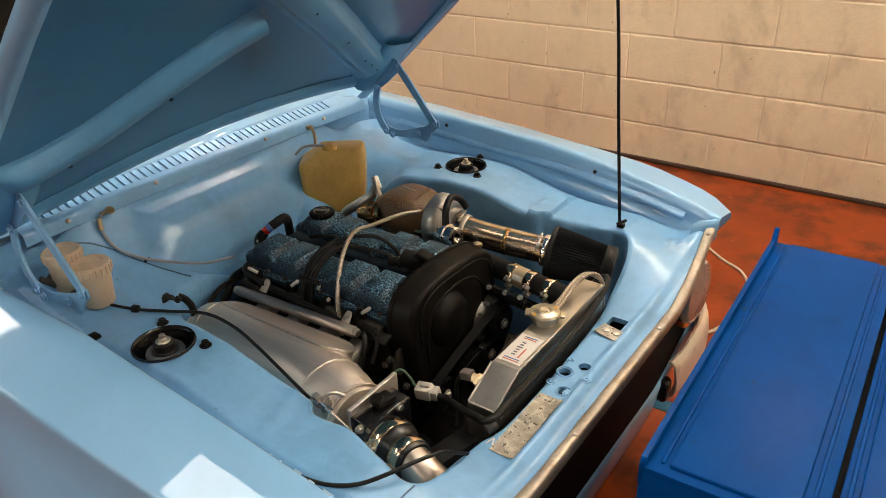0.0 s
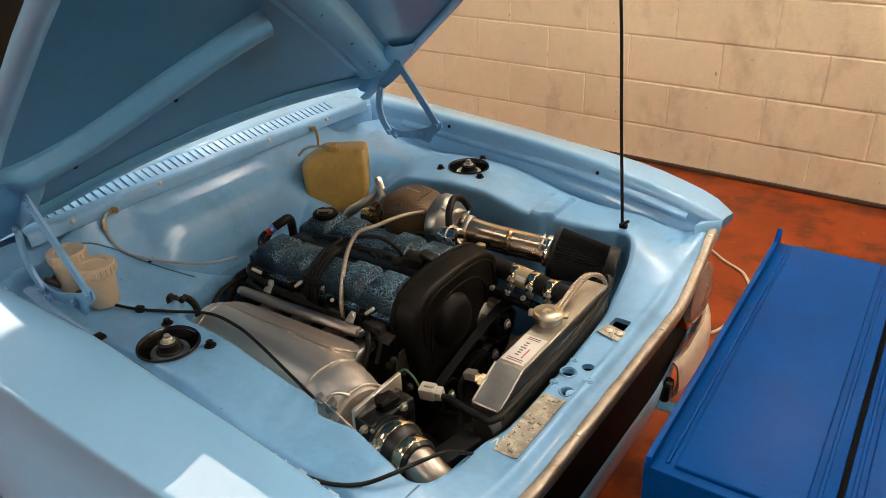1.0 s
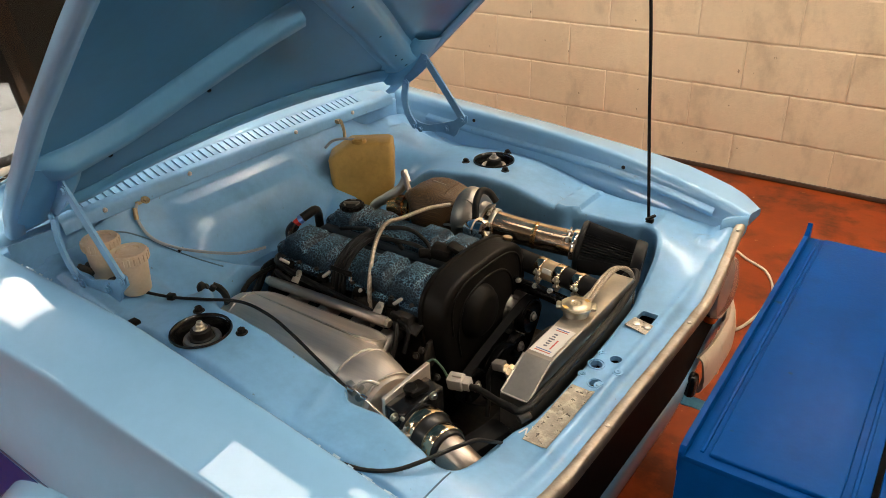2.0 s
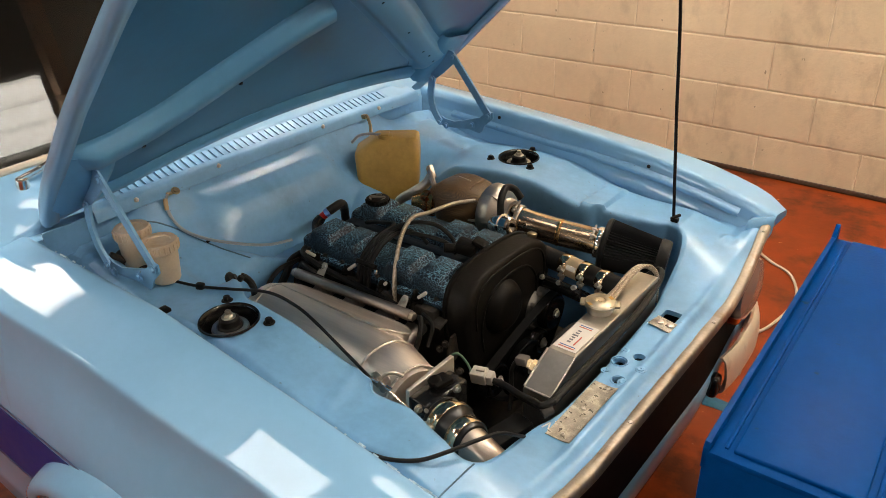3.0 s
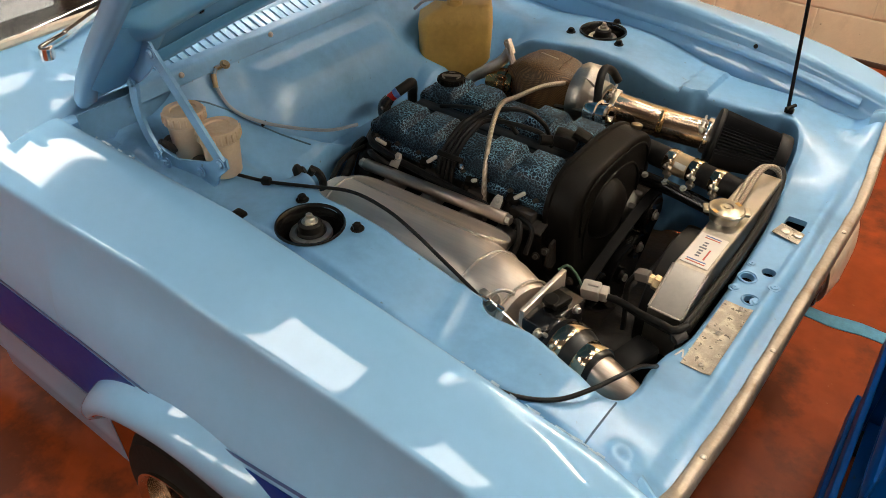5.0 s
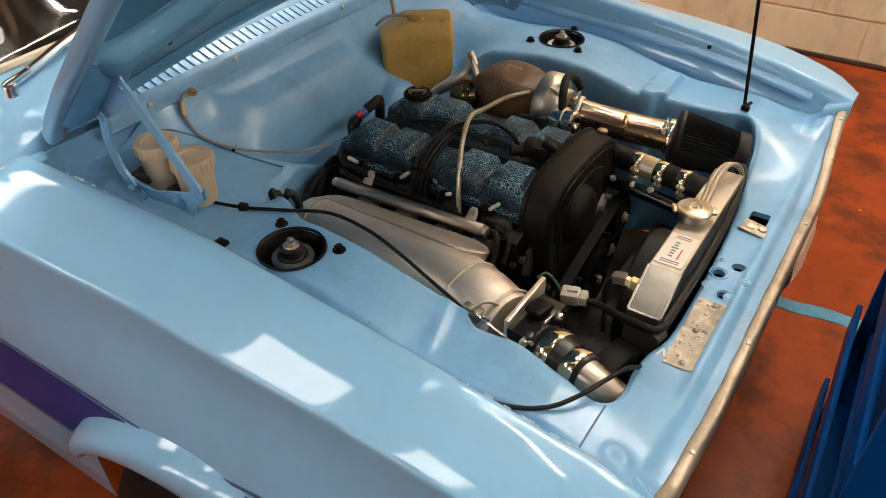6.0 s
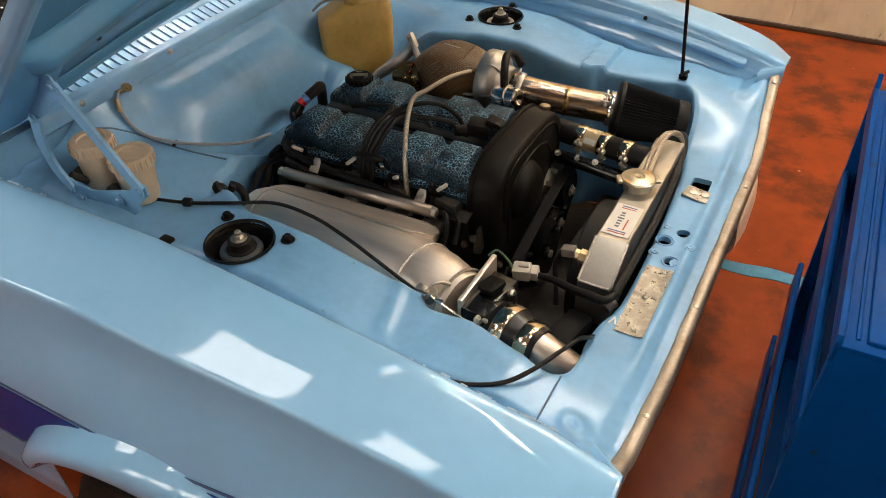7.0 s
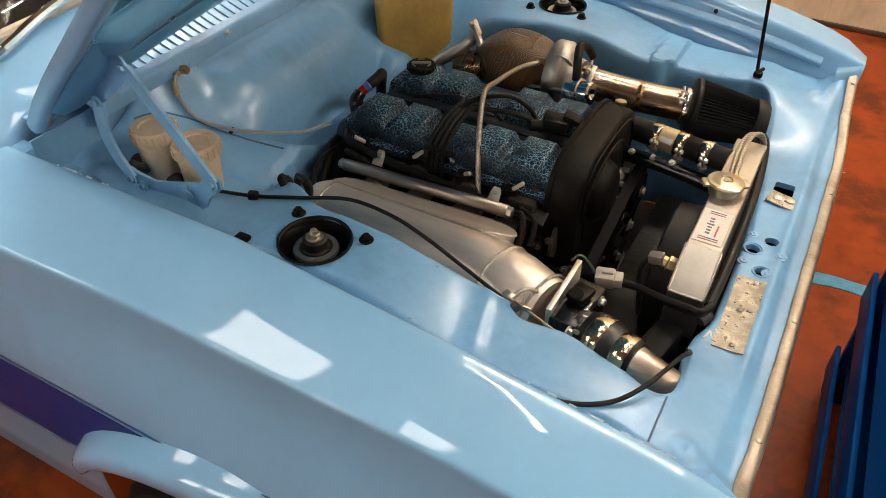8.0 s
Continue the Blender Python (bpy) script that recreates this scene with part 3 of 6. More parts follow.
def bay_sheet():
    bm = B()
    loop = spline([(*p, 0) for p in OPEN + OPEN[:1]], 16)[:-1]
    c = V(0.14, 0.0, 0)
    outer = []
    for p in loop:
        d = p - c
        ks = [((0.697 if d.x > 0 else -0.462) - c.x) / d.x if abs(d.x) > 1e-6 else 99, (0.65 if d.y > 0 else -0.605) / d.y if abs(d.y) > 1e-6 else 99]
        o = c + d * min(ks)
        if abs(o.y) > 0.6 and (o.x < 0.3 or o.y > 0):
            o.y = lip(o.x, 1)[0] - 0.002 if o.y > 0 else 0.002 - lerp(o.x, LIP_Y)
        o.x = min(o.x, 0.692 - (0.03 if o.y > 0 else 0.012) * smooth(0.3, 0.72, abs(o.y)))
        outer.append(o)
    rings = []
    sheetz = lambda p: V(p.x, p.y, bay_z(p.x, p.y))
    t = 0.0025
    # underside from the rim inwards, skirt, rolled edge, top outwards
    m = 52

    def way_out(p, o, k):
        d = (o - p).normalized() * 0.012
        return p + d + (o - p - d) * k

    for i in range(m, -1, -1):
        rings.append([sheetz(way_out(p, o, i / m)) - V(0, 0, 0.012) for p, o in zip(loop, outer)])
    rings.append([V(p.x, p.y, bay_z(p.x, p.y) - 0.016) + (o - p).normalized() * 0.006 for p, o in zip(loop, outer)])
    rings.append([V(p.x, p.y, 0.36) + (o - p).normalized() * 0.004 for p, o in zip(loop, outer)])
    rings.append([V(p.x, p.y, 0.36) for p in loop])
    for h in (0.12, 0.04, 0.016):
        rings.append([V(p.x, p.y, bay_z(p.x, p.y) - h) for p in loop])
    for h, w in ((0.008, 0.001), (0.003, 0.004), (0.0006, 0.009)):
        rings.append([V(p.x, p.y, 0) + (o - p).normalized() * w + V(0, 0, bay_z(p.x, p.y) - h) for p, o in zip(loop, outer)])
    for i in range(1, m + 1):
        rings.append([sheetz(way_out(p, o, i / m)) for p, o in zip(loop, outer)])
    vs = [[bm.verts.new(p) for p in r] for r in rings]
    n = len(loop)
    for a, b in zip(vs, vs[1:] + vs[:1]):
        for i in range(n):
            j = (i + 1) % n
            bm.faces.new((a[i], a[j], b[j], b[i]))
    bmesh.ops.recalc_face_normals(bm, faces=bm.faces[:])
    return part("inner_bay", bm, bay_paint, car, "light blue pressed inner wings, bulkhead and slam panel", 40)


bay = bay_sheet()
for s in (-1, 1):
    bm = B()
    sheet(bm, [[V(x, s * y, bay_z(x, s * 0.56) - 0.012 - 0.0) for y in (0.50, 0.53, 0.56, 0.59, 0.622)] for x in (-0.50, -0.45, -0.40, -0.35, -0.30, -0.25, -0.2)], 0.003, (0, 0, -1))
    sheet(bm, [[V(-0.47, s * y, z) for y in (0.3, 0.4, 0.5, 0.56, 0.625)] for z in (0.80, 0.85, 0.90)], 0.003, (-1, 0, 0))
    box(bm, (-0.492, s * 0.632, 0.845), (0.04, 0.04, 0.085), bev=0.006)
    part("corner_gusset", bm, bay_paint, car, "light blue corner panel by the hinge")
bm = B()
sweep(bm, [V(0.5665, -0.474 - 0.012 * i, bay_z(0.567, -0.474 - 0.012 * i) + 0.0003) for i in range(9)], 0.0016, 6, 2)
sealer = mat("seam_sealer", (0.06, 0.14, 0.22), 0.6)
part("panel_seam", bm, sealer, bay, "dark panel joint")
bm = B()
line = spline([V(x, y, 0) for x, y in ((-0.444, -0.445), (-0.411, -0.375), (-0.38, -0.335), (-0.348, -0.302), (-0.315, -0.27), (-0.285, -0.243))], 10)
sweep(bm, [V(p.x, p.y, bay_z(p.x, p.y) + 0.0008) for p in line], 0.0018, 6, 1)
part("panel_seam", bm, sealer, bay, "dark panel joint")
# chipped paint along the near wing's lip
rng = random.Random(7)
bm = B()
for i in range(30):
    x = 0.36 + 0.26 * rng.random() ** 0.6 if i < 20 else rng.uniform(-0.42, -0.28)
    yl, zl = lerp(x, LIP_Y), lerp(x, LIP_Z)
    k = rng.random()
    box(bm, (x, -(yl + 0.001 + 0.008 * k), zl + 0.0035 + 0.0085 * k ** 0.6), (rng.uniform(0.003, 0.016), rng.uniform(0.0012, 0.004), 0.0016), pose(0, 0, 0, rng.uniform(15, 45), 6, rng.uniform(-10, 10)).to_3x3(), 0)
tagged(part("paint_chips", bm, mat("worn_primer", (0.36, 0.51, 0.62), 0.4, 0, 0.3, 60, coat=0.4), car), "pale chipped paint along the lip", kind="stuff")
# gutter flange under the far wing's lip
bm = B()
rows = []
for i in range(49):
    x = -0.36 + 0.96 * i / 48
    yl, zl = lip(x, 1)
    h = lerp(x, [(-0.36, 0.03), (0.0, 0.034), (0.3, 0.024), (0.5, 0.016), (0.65, 0.012)])
    rows.append([V(x, yl - 0.002, zl - h + 0.002), V(x, yl - 0.006, zl - h - 0.001), V(x, yl - 0.010, zl - h - 0.003), V(x, yl - 0.017, zl - h - 0.006), V(x, yl - 0.019, zl - h - 0.009), V(x, yl - 0.019, zl - h - 0.015)])
sheet(bm, rows, 0.002, (0, 0.4, -1))
part("gutter_flange", bm, bay_paint, car, "folded flange along the inner wing", 40)
for x in (-0.175, 0.336):
    bm = B()
    yl, zl = lip(x, 1)
    cyl(bm, (x, yl - 0.005, zl - 0.012), (x, yl + 0.006, zl - 0.012), 0.0055, n=14)
    part("drain_plug", bm, rubber, car, "small dark hole plug")
# Added black sheet, no real part: it makes the slam panel holes dark.
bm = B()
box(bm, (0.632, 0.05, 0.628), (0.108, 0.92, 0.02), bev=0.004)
part("hole_backing", bm, rubber_and_shade_black, car, "added black sheet below the slam panel that darkens its holes")
cutters = []
for x, y in ((0.0, -0.512), (-0.012, 0.534)):
    cutters.append(cyl(B(), (x, y, 0.76), (x, y, 0.85), 0.054, n=48))
for x, y, r in ((0.628, 0.013, 0.0125), (0.602, -0.023, 0.0125), (0.628, -0.081, 0.0115)):
    cutters.append(cyl(B(), (x, y, 0.62), (x, y, 0.72), r, n=28))
cutters.append(box(B(), (0.617, 0.193, 0.675), (0.038, 0.046, 0.12), bev=0.006))
cut(bay, cutters)

# bonnet, tilted open about its hinges
HOOD = pose(-0.462, 0, 0.932, 0, -43.0, 0)      # local x runs up the bonnet, z is its outer side
HL = 1.08


def hood_half(u):
    return lerp(u, [(0, 0.622), (0.1, 0.642), (0.2, 0.653), (0.45, 0.662), (0.7, 0.655), (HL, 0.63)])


def hood_rear(v):
    """How far up the bonnet its curved rear edge lies at a width v."""
    return max(0.0, 0.062 + 0.095 * v - 0.12 * v * v)


def hood_pt(u, v, n=0.0):
    w = hood_half(u)
    return HOOD @ V(u, v, n + 0.042 * (1 - (v / w) ** 2) - 0.006)


bm = B()
rows = []
for i in range(41):
    rows.append([])
    for k in range(33):
        v = hood_half(HL * i / 40) * (-1 + 2 * k / 32)
        rows[-1].append(hood_pt(max(HL * i / 40, hood_rear(v) + 0.001 * i), v))
sheet(bm, rows, 0.0015, (HOOD.to_3x3() @ V(0, 0, 1)))
hood = part("bonnet", bm, deep_shaded_blue, car, "open light blue bonnet seen from below", 40)
for s in (-1, 1):
    bm = B()
    rows = []
    for i in range(41):
        u = HL * i / 40
        w = hood_half(u) * s
        rows.append([HOOD @ V(u, w - s * 0.036, -0.004), HOOD @ V(u, w - s * 0.031, -0.016), HOOD @ V(u, w - s * 0.008, -0.020), HOOD @ V(u, w, -0.017), HOOD @ V(u, w + s * 0.003, -0.008), HOOD @ V(u, w + s * 0.001, 0.004)])
    sheet(bm, rows, 0.0015, HOOD.to_3x3() @ V(0, -s, 0))
    part("side_rail", bm, paint, hood, "glossy folded bonnet edge", 60)
bm = B()
rows = []
for k in range(41):
    v = 0.60 * (-1 + 2 * k / 40)
    z = 0.042 * (1 - (v / 0.62) ** 2) - 0.006
    u = hood_rear(v)
    rows.append([HOOD @ V(u + a, v, z + h) for a, h in ((0.0, 0.004), (-0.003, -0.004), (0.004, -0.011), (0.02, -0.012), (0.040, -0.011), (0.046, -0.004), (0.056, -0.002))])
sheet(bm, rows, 0.0015, HOOD.to_3x3() @ V(0, 0, 1))
part("rear_rail", bm, shaded_blue, hood, "", 60)


def hat_brace(route, wide, tall, holes, end):
    """A hat-section stiffener along a route of (u, v) on the underside of the bonnet."""
    bm = B()
    path = spline([V(u, v, 0) for u, v in route], 8)
    rows = []
    for i, p in enumerate(path):
        d = (path[min(i + 1, len(path) - 1)] - path[max(i - 1, 0)]).normalized()
        q = V(-d.y, d.x, 0)
        far = (p - path[0]).length
        flare = 1 + end * (1 - smooth(0.0, 0.10, far))
        deep = tall * (0.12 + 0.88 * smooth(0.0, 0.075, far))
        sec = []
        for off, h in ((-1.25, 0.0005), (-1.02, 0.002), (-0.94, 0.006), (-0.82, 0.5), (-0.70, 0.85), (-0.5, 1.0), (0.5, 1.0), (0.70, 0.85), (0.82, 0.5), (0.94, 0.006), (1.02, 0.002), (1.25, 0.0005)):
            pp = p + q * wide * off * flare
            z = 0.042 * (1 - (pp.y / hood_half(pp.x)) ** 2) - 0.006
            sec.append(HOOD @ V(pp.x, pp.y, z - (deep * h if h > 0.1 else h) - 0.001))
        rows.append(sec)
    sheet(bm, rows, 0.0012, HOOD.to_3x3() @ V(0, 0, 1))
    br = part("brace", bm, shaded_blue, hood, "pressed hat-section stiffener", 50)
    for u, v in holes:
        z = 0.042 * (1 - (v / hood_half(u)) ** 2) - 0.007 - tall
        bm = B()
        cyl(bm, HOOD @ V(u, v, z + 0.004), HOOD @ V(u, v, z - 0.0006), 0.0048, n=14)
        part("plug_hole", bm, gloss_black, br, "dark drain hole")
    return br


hat_brace([(0.150, 0.565), (0.205, 0.495), (0.273, 0.405), (0.393, 0.256), (0.557, 0.043), (0.70, -0.14)], 0.045, 0.036, [(0.205, 0.50), (0.242, 0.454), (0.273, 0.405), (0.393, 0.256), (0.557, 0.043)], 0.7)
hat_brace([(0.250, -0.628), (0.268, -0.54), (0.285, -0.476), (0.317, -0.405), (0.397, -0.295), (0.490, -0.175), (0.545, -0.090)], 0.034, 0.036, [(0.262, -0.467), (0.381, -0.268)], 0.5)
for s in (-1, 1):
    bm = B()
    rows = []
    for i in range(13):
        u = 0.085 + 0.20 * i / 12
        rows.append([HOOD @ V(u, s * v, 0.042 * (1 - (v / 0.65) ** 2) - 0.007 - h * (1 - 0.6 * smooth(0.17, 0.29, u))) for v, h in ((0.505, 0.001), (0.512, 0.026), (0.53, 0.034), (0.58, 0.034), (0.61, 0.030), (0.628, 0.010))])
    sheet(bm, rows, 0.0015, HOOD.to_3x3() @ V(0, 0, 1))
    part("hinge_reinforcement", bm, shaded_blue, hood, "pressed plate above the hinge", 50)

# hinges
for s in (-1, 1):
    y = s * 0.566 if s < 0 else 0.553
    bm = B()
    outline = [(-0.332, 0.862), (-0.324, 0.842), (-0.299, 0.836), (-0.207, 0.846), (-0.168, 0.840), (-0.158, 0.848), (-0.148, 0.868), (-0.118, 0.894), (-0.119, 0.912), (-0.136, 0.915), (-0.166, 0.890), (-0.20, 0.879), (-0.262, 0.860), (-0.298, 0.862), (-0.316, 0.870)]
    prism(bm, [V(x, y, z) for x, z in outline], (0, s * 0.004, 0))
    hinge = part("bonnet_hinge", bm, bay_paint, car, "light blue bolted bonnet hinge plate")
    bar = [(-0.003, -0.011), (-0.003, 0.011), (0.003, 0.011), (0.003, -0.011)]
    bm = B()
    sweep(bm, [V(-0.314, y - 0.006, 0.852), V(-0.338, y - 0.006, 0.888), V(-0.348, y - 0.006, 0.935), V(-0.338, y - 0.006, 0.988)], 0, shape=bar)
    part("hinge_arm", bm, bay_paint, hinge, "curved flat steel arm")
    bm = B()
    sweep(bm, [V(-0.129, y - 0.006, 0.903), V(-0.192, y - 0.006, 0.982), V(-0.256, y - 0.006, 1.060)], 0, shape=bar)
    part("hinge_arm", bm, bay_paint, hinge, "straight flat steel arm")
    bm = B()
    prism(bm, [V(-0.352, y, 0.995), V(-0.342, y, 0.975), V(-0.30, y, 1.005), V(-0.262, y, 1.038), V(-0.250, y, 1.056), V(-0.262, y, 1.074), V(-0.285, y, 1.078), V(-0.32, y, 1.042)], (0, s * 0.004, 0))
    part("hinge_bracket", bm, bay_paint, hinge)
    for x, z in ((-0.129, 0.903), (-0.189, 0.865), (-0.289, 0.845), (-0.314, 0.852), (-0.256, 1.060), (-0.338, 0.985)):
        bm = B()
        hexbolt(bm, (x, y - 0.009, z), (0, -1, 0), 0.0066, 0.006)
        part("hinge_bolt", bm, bay_paint, hinge)

# prop rod with its clip
bm = B()
sweep(bm, [V(0.479, 0.507, 0.75), V(0.4496, 0.5212, 1.0), V(0.41, 0.54, 1.34), V(0.335, 0.565, 1.70)], 0.0042, 10)
rod = part("prop_rod", bm, gloss_black, car, "thin black bonnet prop rod")
bm = B()
box(bm, (0.482, 0.508, 0.750), (0.020, 0.014, 0.012), bev=0.003)
cyl(bm, (0.475, 0.498, 0.755), (0.490, 0.522, 0.760), 0.0042, n=12)
part("rod_clip", bm, black, rod, "small black pivot clip")

# cowl with its row of slots, scuttle and windscreen
bm = B()
rows = []
for i in range(31):
    y = -0.515 + 1.115 * i / 30
    c = 0.008 * (1 - (y / 0.64) ** 2)
    rows.append([V(-0.442, y, 0.885 + c), V(-0.446, y, 0.906 + c), V(-0.450, y, 0.913 + c), V(-0.458, y, 0.916 + c), V(-0.474, y, 0.918 + c)])
sheet(bm, rows, 0.002, (-0.7, 0, -0.7))
cowl = part("cowl", bm, bay_paint, car, "light blue cowl flange with a row of air slots", 50)
# The shade between the slats is set by this box's darker blue.
bm = B()
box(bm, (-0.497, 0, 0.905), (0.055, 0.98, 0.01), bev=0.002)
part("slot_well", bm, shaded_blue, cowl, "well under the slots, its blue darkened for shade")
bm = B()
rows = []
for i in range(31):
    y = -0.735 + 1.47 * i / 30
    c = 0.012 * (1 - (y / 0.735) ** 2)
    f = 0.042 * smooth(0.54, 0.66, abs(y)) + 0.008 * smooth(0.66, 0.735, abs(y))
    rows.append([V(-0.506, y, 0.872 + c), V(-0.508, y, 0.918 + c - f), V(-0.512, y, 0.930 + c - f), V(-0.517, y, 0.935 + c - f), V(-0.56, y, 0.950 + c - f * 0.45), V(-0.60, y, 0.966 + c), V(-0.655, y, 0.985 + c)])
sheet(bm, rows, 0.002, (0, 0, -1))
scuttle = part("scuttle", bm, paint, car, "light blue scuttle panel below the windscreen", 50)
for s in (-1, 1):
    bm = B()
    rows = []
    for i in range(13):
        y = s * (0.485 + (0.60 - 0.485) * i / 12)
        c = 0.008 * (1 - (y / 0.66) ** 2)
        rows.append([V(-0.468, y, 0.915 + c), V(-0.49, y, 0.922 + c), V(-0.516, y, 0.934 + c - 0.018 * smooth(0.54, 0.60, abs(y)))])
    sheet(bm, rows, 0.002, (0, 0, -1))
    part("cowl_corner", bm, paint, car)
    for y, z in ((0.413, 0.907), (0.18, 0.914)):
        bm = B()
        lathe(bm, (-0.4455, s * y, 0.9 + (z - 0.9) * 1.1), (-0.40, s * y, 0.92), [(0, 0.006), (0.003, 0.0055), (0.005, 0.003)], 12)
        part("cowl_screw", bm, steel, cowl)
def slat_mesh():
    bm = B()
    rows = [[V(-0.472, y, 0.918), V(-0.485, y, 0.9225), V(-0.50, y, 0.928), V(-0.515, y, 0.933)] for y in (-0.0072, 0.0072)]
    sheet(bm, rows, 0.004, (0, 0, -1))
    return part("slat", bm, bay_paint, cowl)


slat = slat_mesh()
slat.location = (0, -0.48, 0.0)
N_SLAT = 48
for i in range(1, N_SLAT):
    o = new("slat", slat.data)
    o.parent = cowl
    y = -0.48 + 0.96 * i / (N_SLAT - 1)
    o.location = (0, y, 0.008 * (1 - (y / 0.64) ** 2))

bm = B()
rows = []
for i in range(13):
    k = i / 12
    w = 0.66 - 0.07 * k
    rows.append([V(-0.66 - 0.50 * k, w * q, 0.995 + 0.42 * k + 0.012 * (1 - q * q)) for q in (-1, -0.8, -0.6, -0.4, -0.2, 0, 0.2, 0.4, 0.6, 0.8, 1)])
sheet(bm, rows, 0.004, (0.6, 0, -0.8))
screen = part("windscreen", bm, glass, car, "dark windscreen glass with reflections", 60)
screen.visible_shadow = False
bm = B()
sweep(bm, [V(-0.652, -0.66, 0.988), V(-0.648, -0.3, 0.998), V(-0.647, 0, 1.0), V(-0.648, 0.3, 0.998), V(-0.652, 0.66, 0.988)], 0.010, 8)
part("screen_trim", bm, reflect_tinted_chrome, screen, "bright trim along the glass")
for s in (-1, 1):
    bm = B()
    sweep(bm, [V(-0.64, s * 0.675, 0.985), V(-0.9, s * 0.64, 1.21), V(-1.17, s * 0.60, 1.43)], 0.022, 10)
    part("screen_pillar", bm, paint, car, "light blue windscreen pillar")
bm = B()
box(bm, (-1.05, 0, 0.86), (0.62, 1.30, 0.16), bev=0.04, seg=3)
part("dashboard", bm, dark_trim, car, "dark dashboard top")
bm = B()
box(bm, (-1.45, 0, 0.95), (0.08, 1.34, 1.0), bev=0.02)
part("seat_back", bm, dark_trim, car, "dark seats inside")
bm = B()
rows = [[V(-1.16 - 0.4 * k / 6, -0.60 + 1.2 * q / 8, 1.425 + 0.02 * math.sin(math.pi * q / 8) + 0.01 * k / 6) for q in range(9)] for k in range(7)]
sheet(bm, rows, 0.02, (0, 0, -1))
part("roof", bm, paint, car, "light blue roof panel", 60)
for s in (-1, 1):
    bm = B()
    rows = [[V(x, s * (0.815 + 0.012 * math.sin(math.pi * k / 8) - 0.05 * smooth(6, 8, k)), 0.22 + 0.72 * k / 8) for k in range(9)] for x in (-1.55, -1.3, -1.05, -0.81)]
    sheet(bm, rows, 0.03, (0, -s, 0))
    dr = part("front_door", bm, paint, car, "light blue door with a dark blue stripe", 60)
    bm = B()
    box(bm, (-1.18, s * 0.829, 0.47), (0.72, 0.004, 0.14), bev=0.001)
    part("door_stripe", bm, navy, dr)
bm = B()
box(bm, (-0.70, -0.845, 0.70), (0.06, 0.012, 0.022), bev=0.004)
part("badge", bm, reflect_tinted_chrome, car, "small chrome wing badge")

# wiper
bm = B()
cyl(bm, (-0.60, -0.585, 0.958), (-0.597, -0.585, 0.985), 0.016, 0.013, n=18)
wip = part("wiper", bm, chrome, car, "chrome wiper arm parked along the glass")
bm = B()
box(bm, (-0.605, -0.562, 0.984), (0.018, 0.062, 0.014), pose(0, 0, 0, 8, 0, 8).to_3x3(), 0.004)
sweep(bm, [V(-0.61, -0.535, 0.988), V(-0.635, -0.40, 1.012), V(-0.665, -0.22, 1.022), V(-0.69, -0.08, 1.035)], 0.009, 8)
part("wiper_arm", bm, chrome, wip)
bm = B()
sweep(bm, [V(-0.672, -0.36, 1.02), V(-0.69, -0.05, 1.042), V(-0.69, 0.18, 1.040)], 0.005, 6)
part("wiper_blade", bm, black, wip)

# front panel: bare metal edge strip, dark grille recess, lower lip
def front_x(y):
    return 0.700 - (0.03 if y > 0 else 0.012) * smooth(0.3, 0.72, abs(y))


bm = B()
rows = []
for i in range(61):
    y = -0.615 + 1.285 * i / 60
    x = front_x(y)
    z = bay_z(x - 0.015, y) + 0.003
    j = 0.0006 * math.sin(y * 61) + 0.0005 * math.sin(y * 23)
    rows.append([V(x - 0.011 + j, y, z + 0.0012), V(x - 0.009 + j, y, z + 0.003), V(x + 0.003, y, z + 0.0026 + j), V(x + 0.007, y, z + 0.0016), V(x + 0.0095, y, z - 0.0008), V(x + 0.0115, y, z - 0.005 + j), V(x + 0.0125, y, z - 0.016)])
sheet(bm, rows, 0.0015, (0, 0, -1))
strip = part("edge_strip", bm, bare, car, "bare rusty metal strip along the front edge", 50)
for y in (-0.46, -0.176, 0.229, 0.60):
    bm = B()
    lathe(bm, (front_x(y) + 0.001, y, bay_z(front_x(y) - 0.015, y) + 0.005), (front_x(y) + 0.001, y, 1), [(0, 0.005), (0.0025, 0.0045), (0.004, 0.002)], 10)
    part("rivet", bm, steel, strip)
# Black sheet stands for the shade inside the empty grille opening.
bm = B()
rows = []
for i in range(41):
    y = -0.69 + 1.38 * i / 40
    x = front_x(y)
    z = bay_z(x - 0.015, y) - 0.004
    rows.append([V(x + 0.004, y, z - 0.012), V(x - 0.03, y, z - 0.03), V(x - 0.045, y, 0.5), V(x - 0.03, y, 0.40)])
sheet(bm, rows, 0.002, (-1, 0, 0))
part("grille_shade", bm, rubber_and_shade_black, car, "black sheet standing for the shade in the empty grille recess", 60)
bm = B()
rows = []
for i in range(41):
    y = -0.72 + 1.44 * i / 40
    x = front_x(y) - 0.035
    rows.append([V(x - 0.03, y, 0.415), V(x + 0.004, y, 0.41), V(x + 0.010, y, 0.395), V(x - 0.005, y, 0.30), V(x - 0.03, y, 0.24)])
sheet(bm, rows, 0.002, (-1, 0, 0))
part("front_valance", bm, paint, car, "light blue lower front panel", 60)
bm = B()
lathe(bm, (0.60, 0.60, 0.565), (0.70, 0.60, 0.565), [(0, 0.06), (0.05, 0.088), (0.062, 0.09), (0.078, 0.082), (0.088, 0.05), (0.091, 0.01)], 32)
part("headlamp", bm, lamp_glass, car, "round headlamp lens")
bm = B()
box(bm, (0.652, 0.61, 0.485), (0.035, 0.11, 0.04), bev=0.012, seg=3)
part("indicator", bm, orange_lens, car, "orange indicator lens")
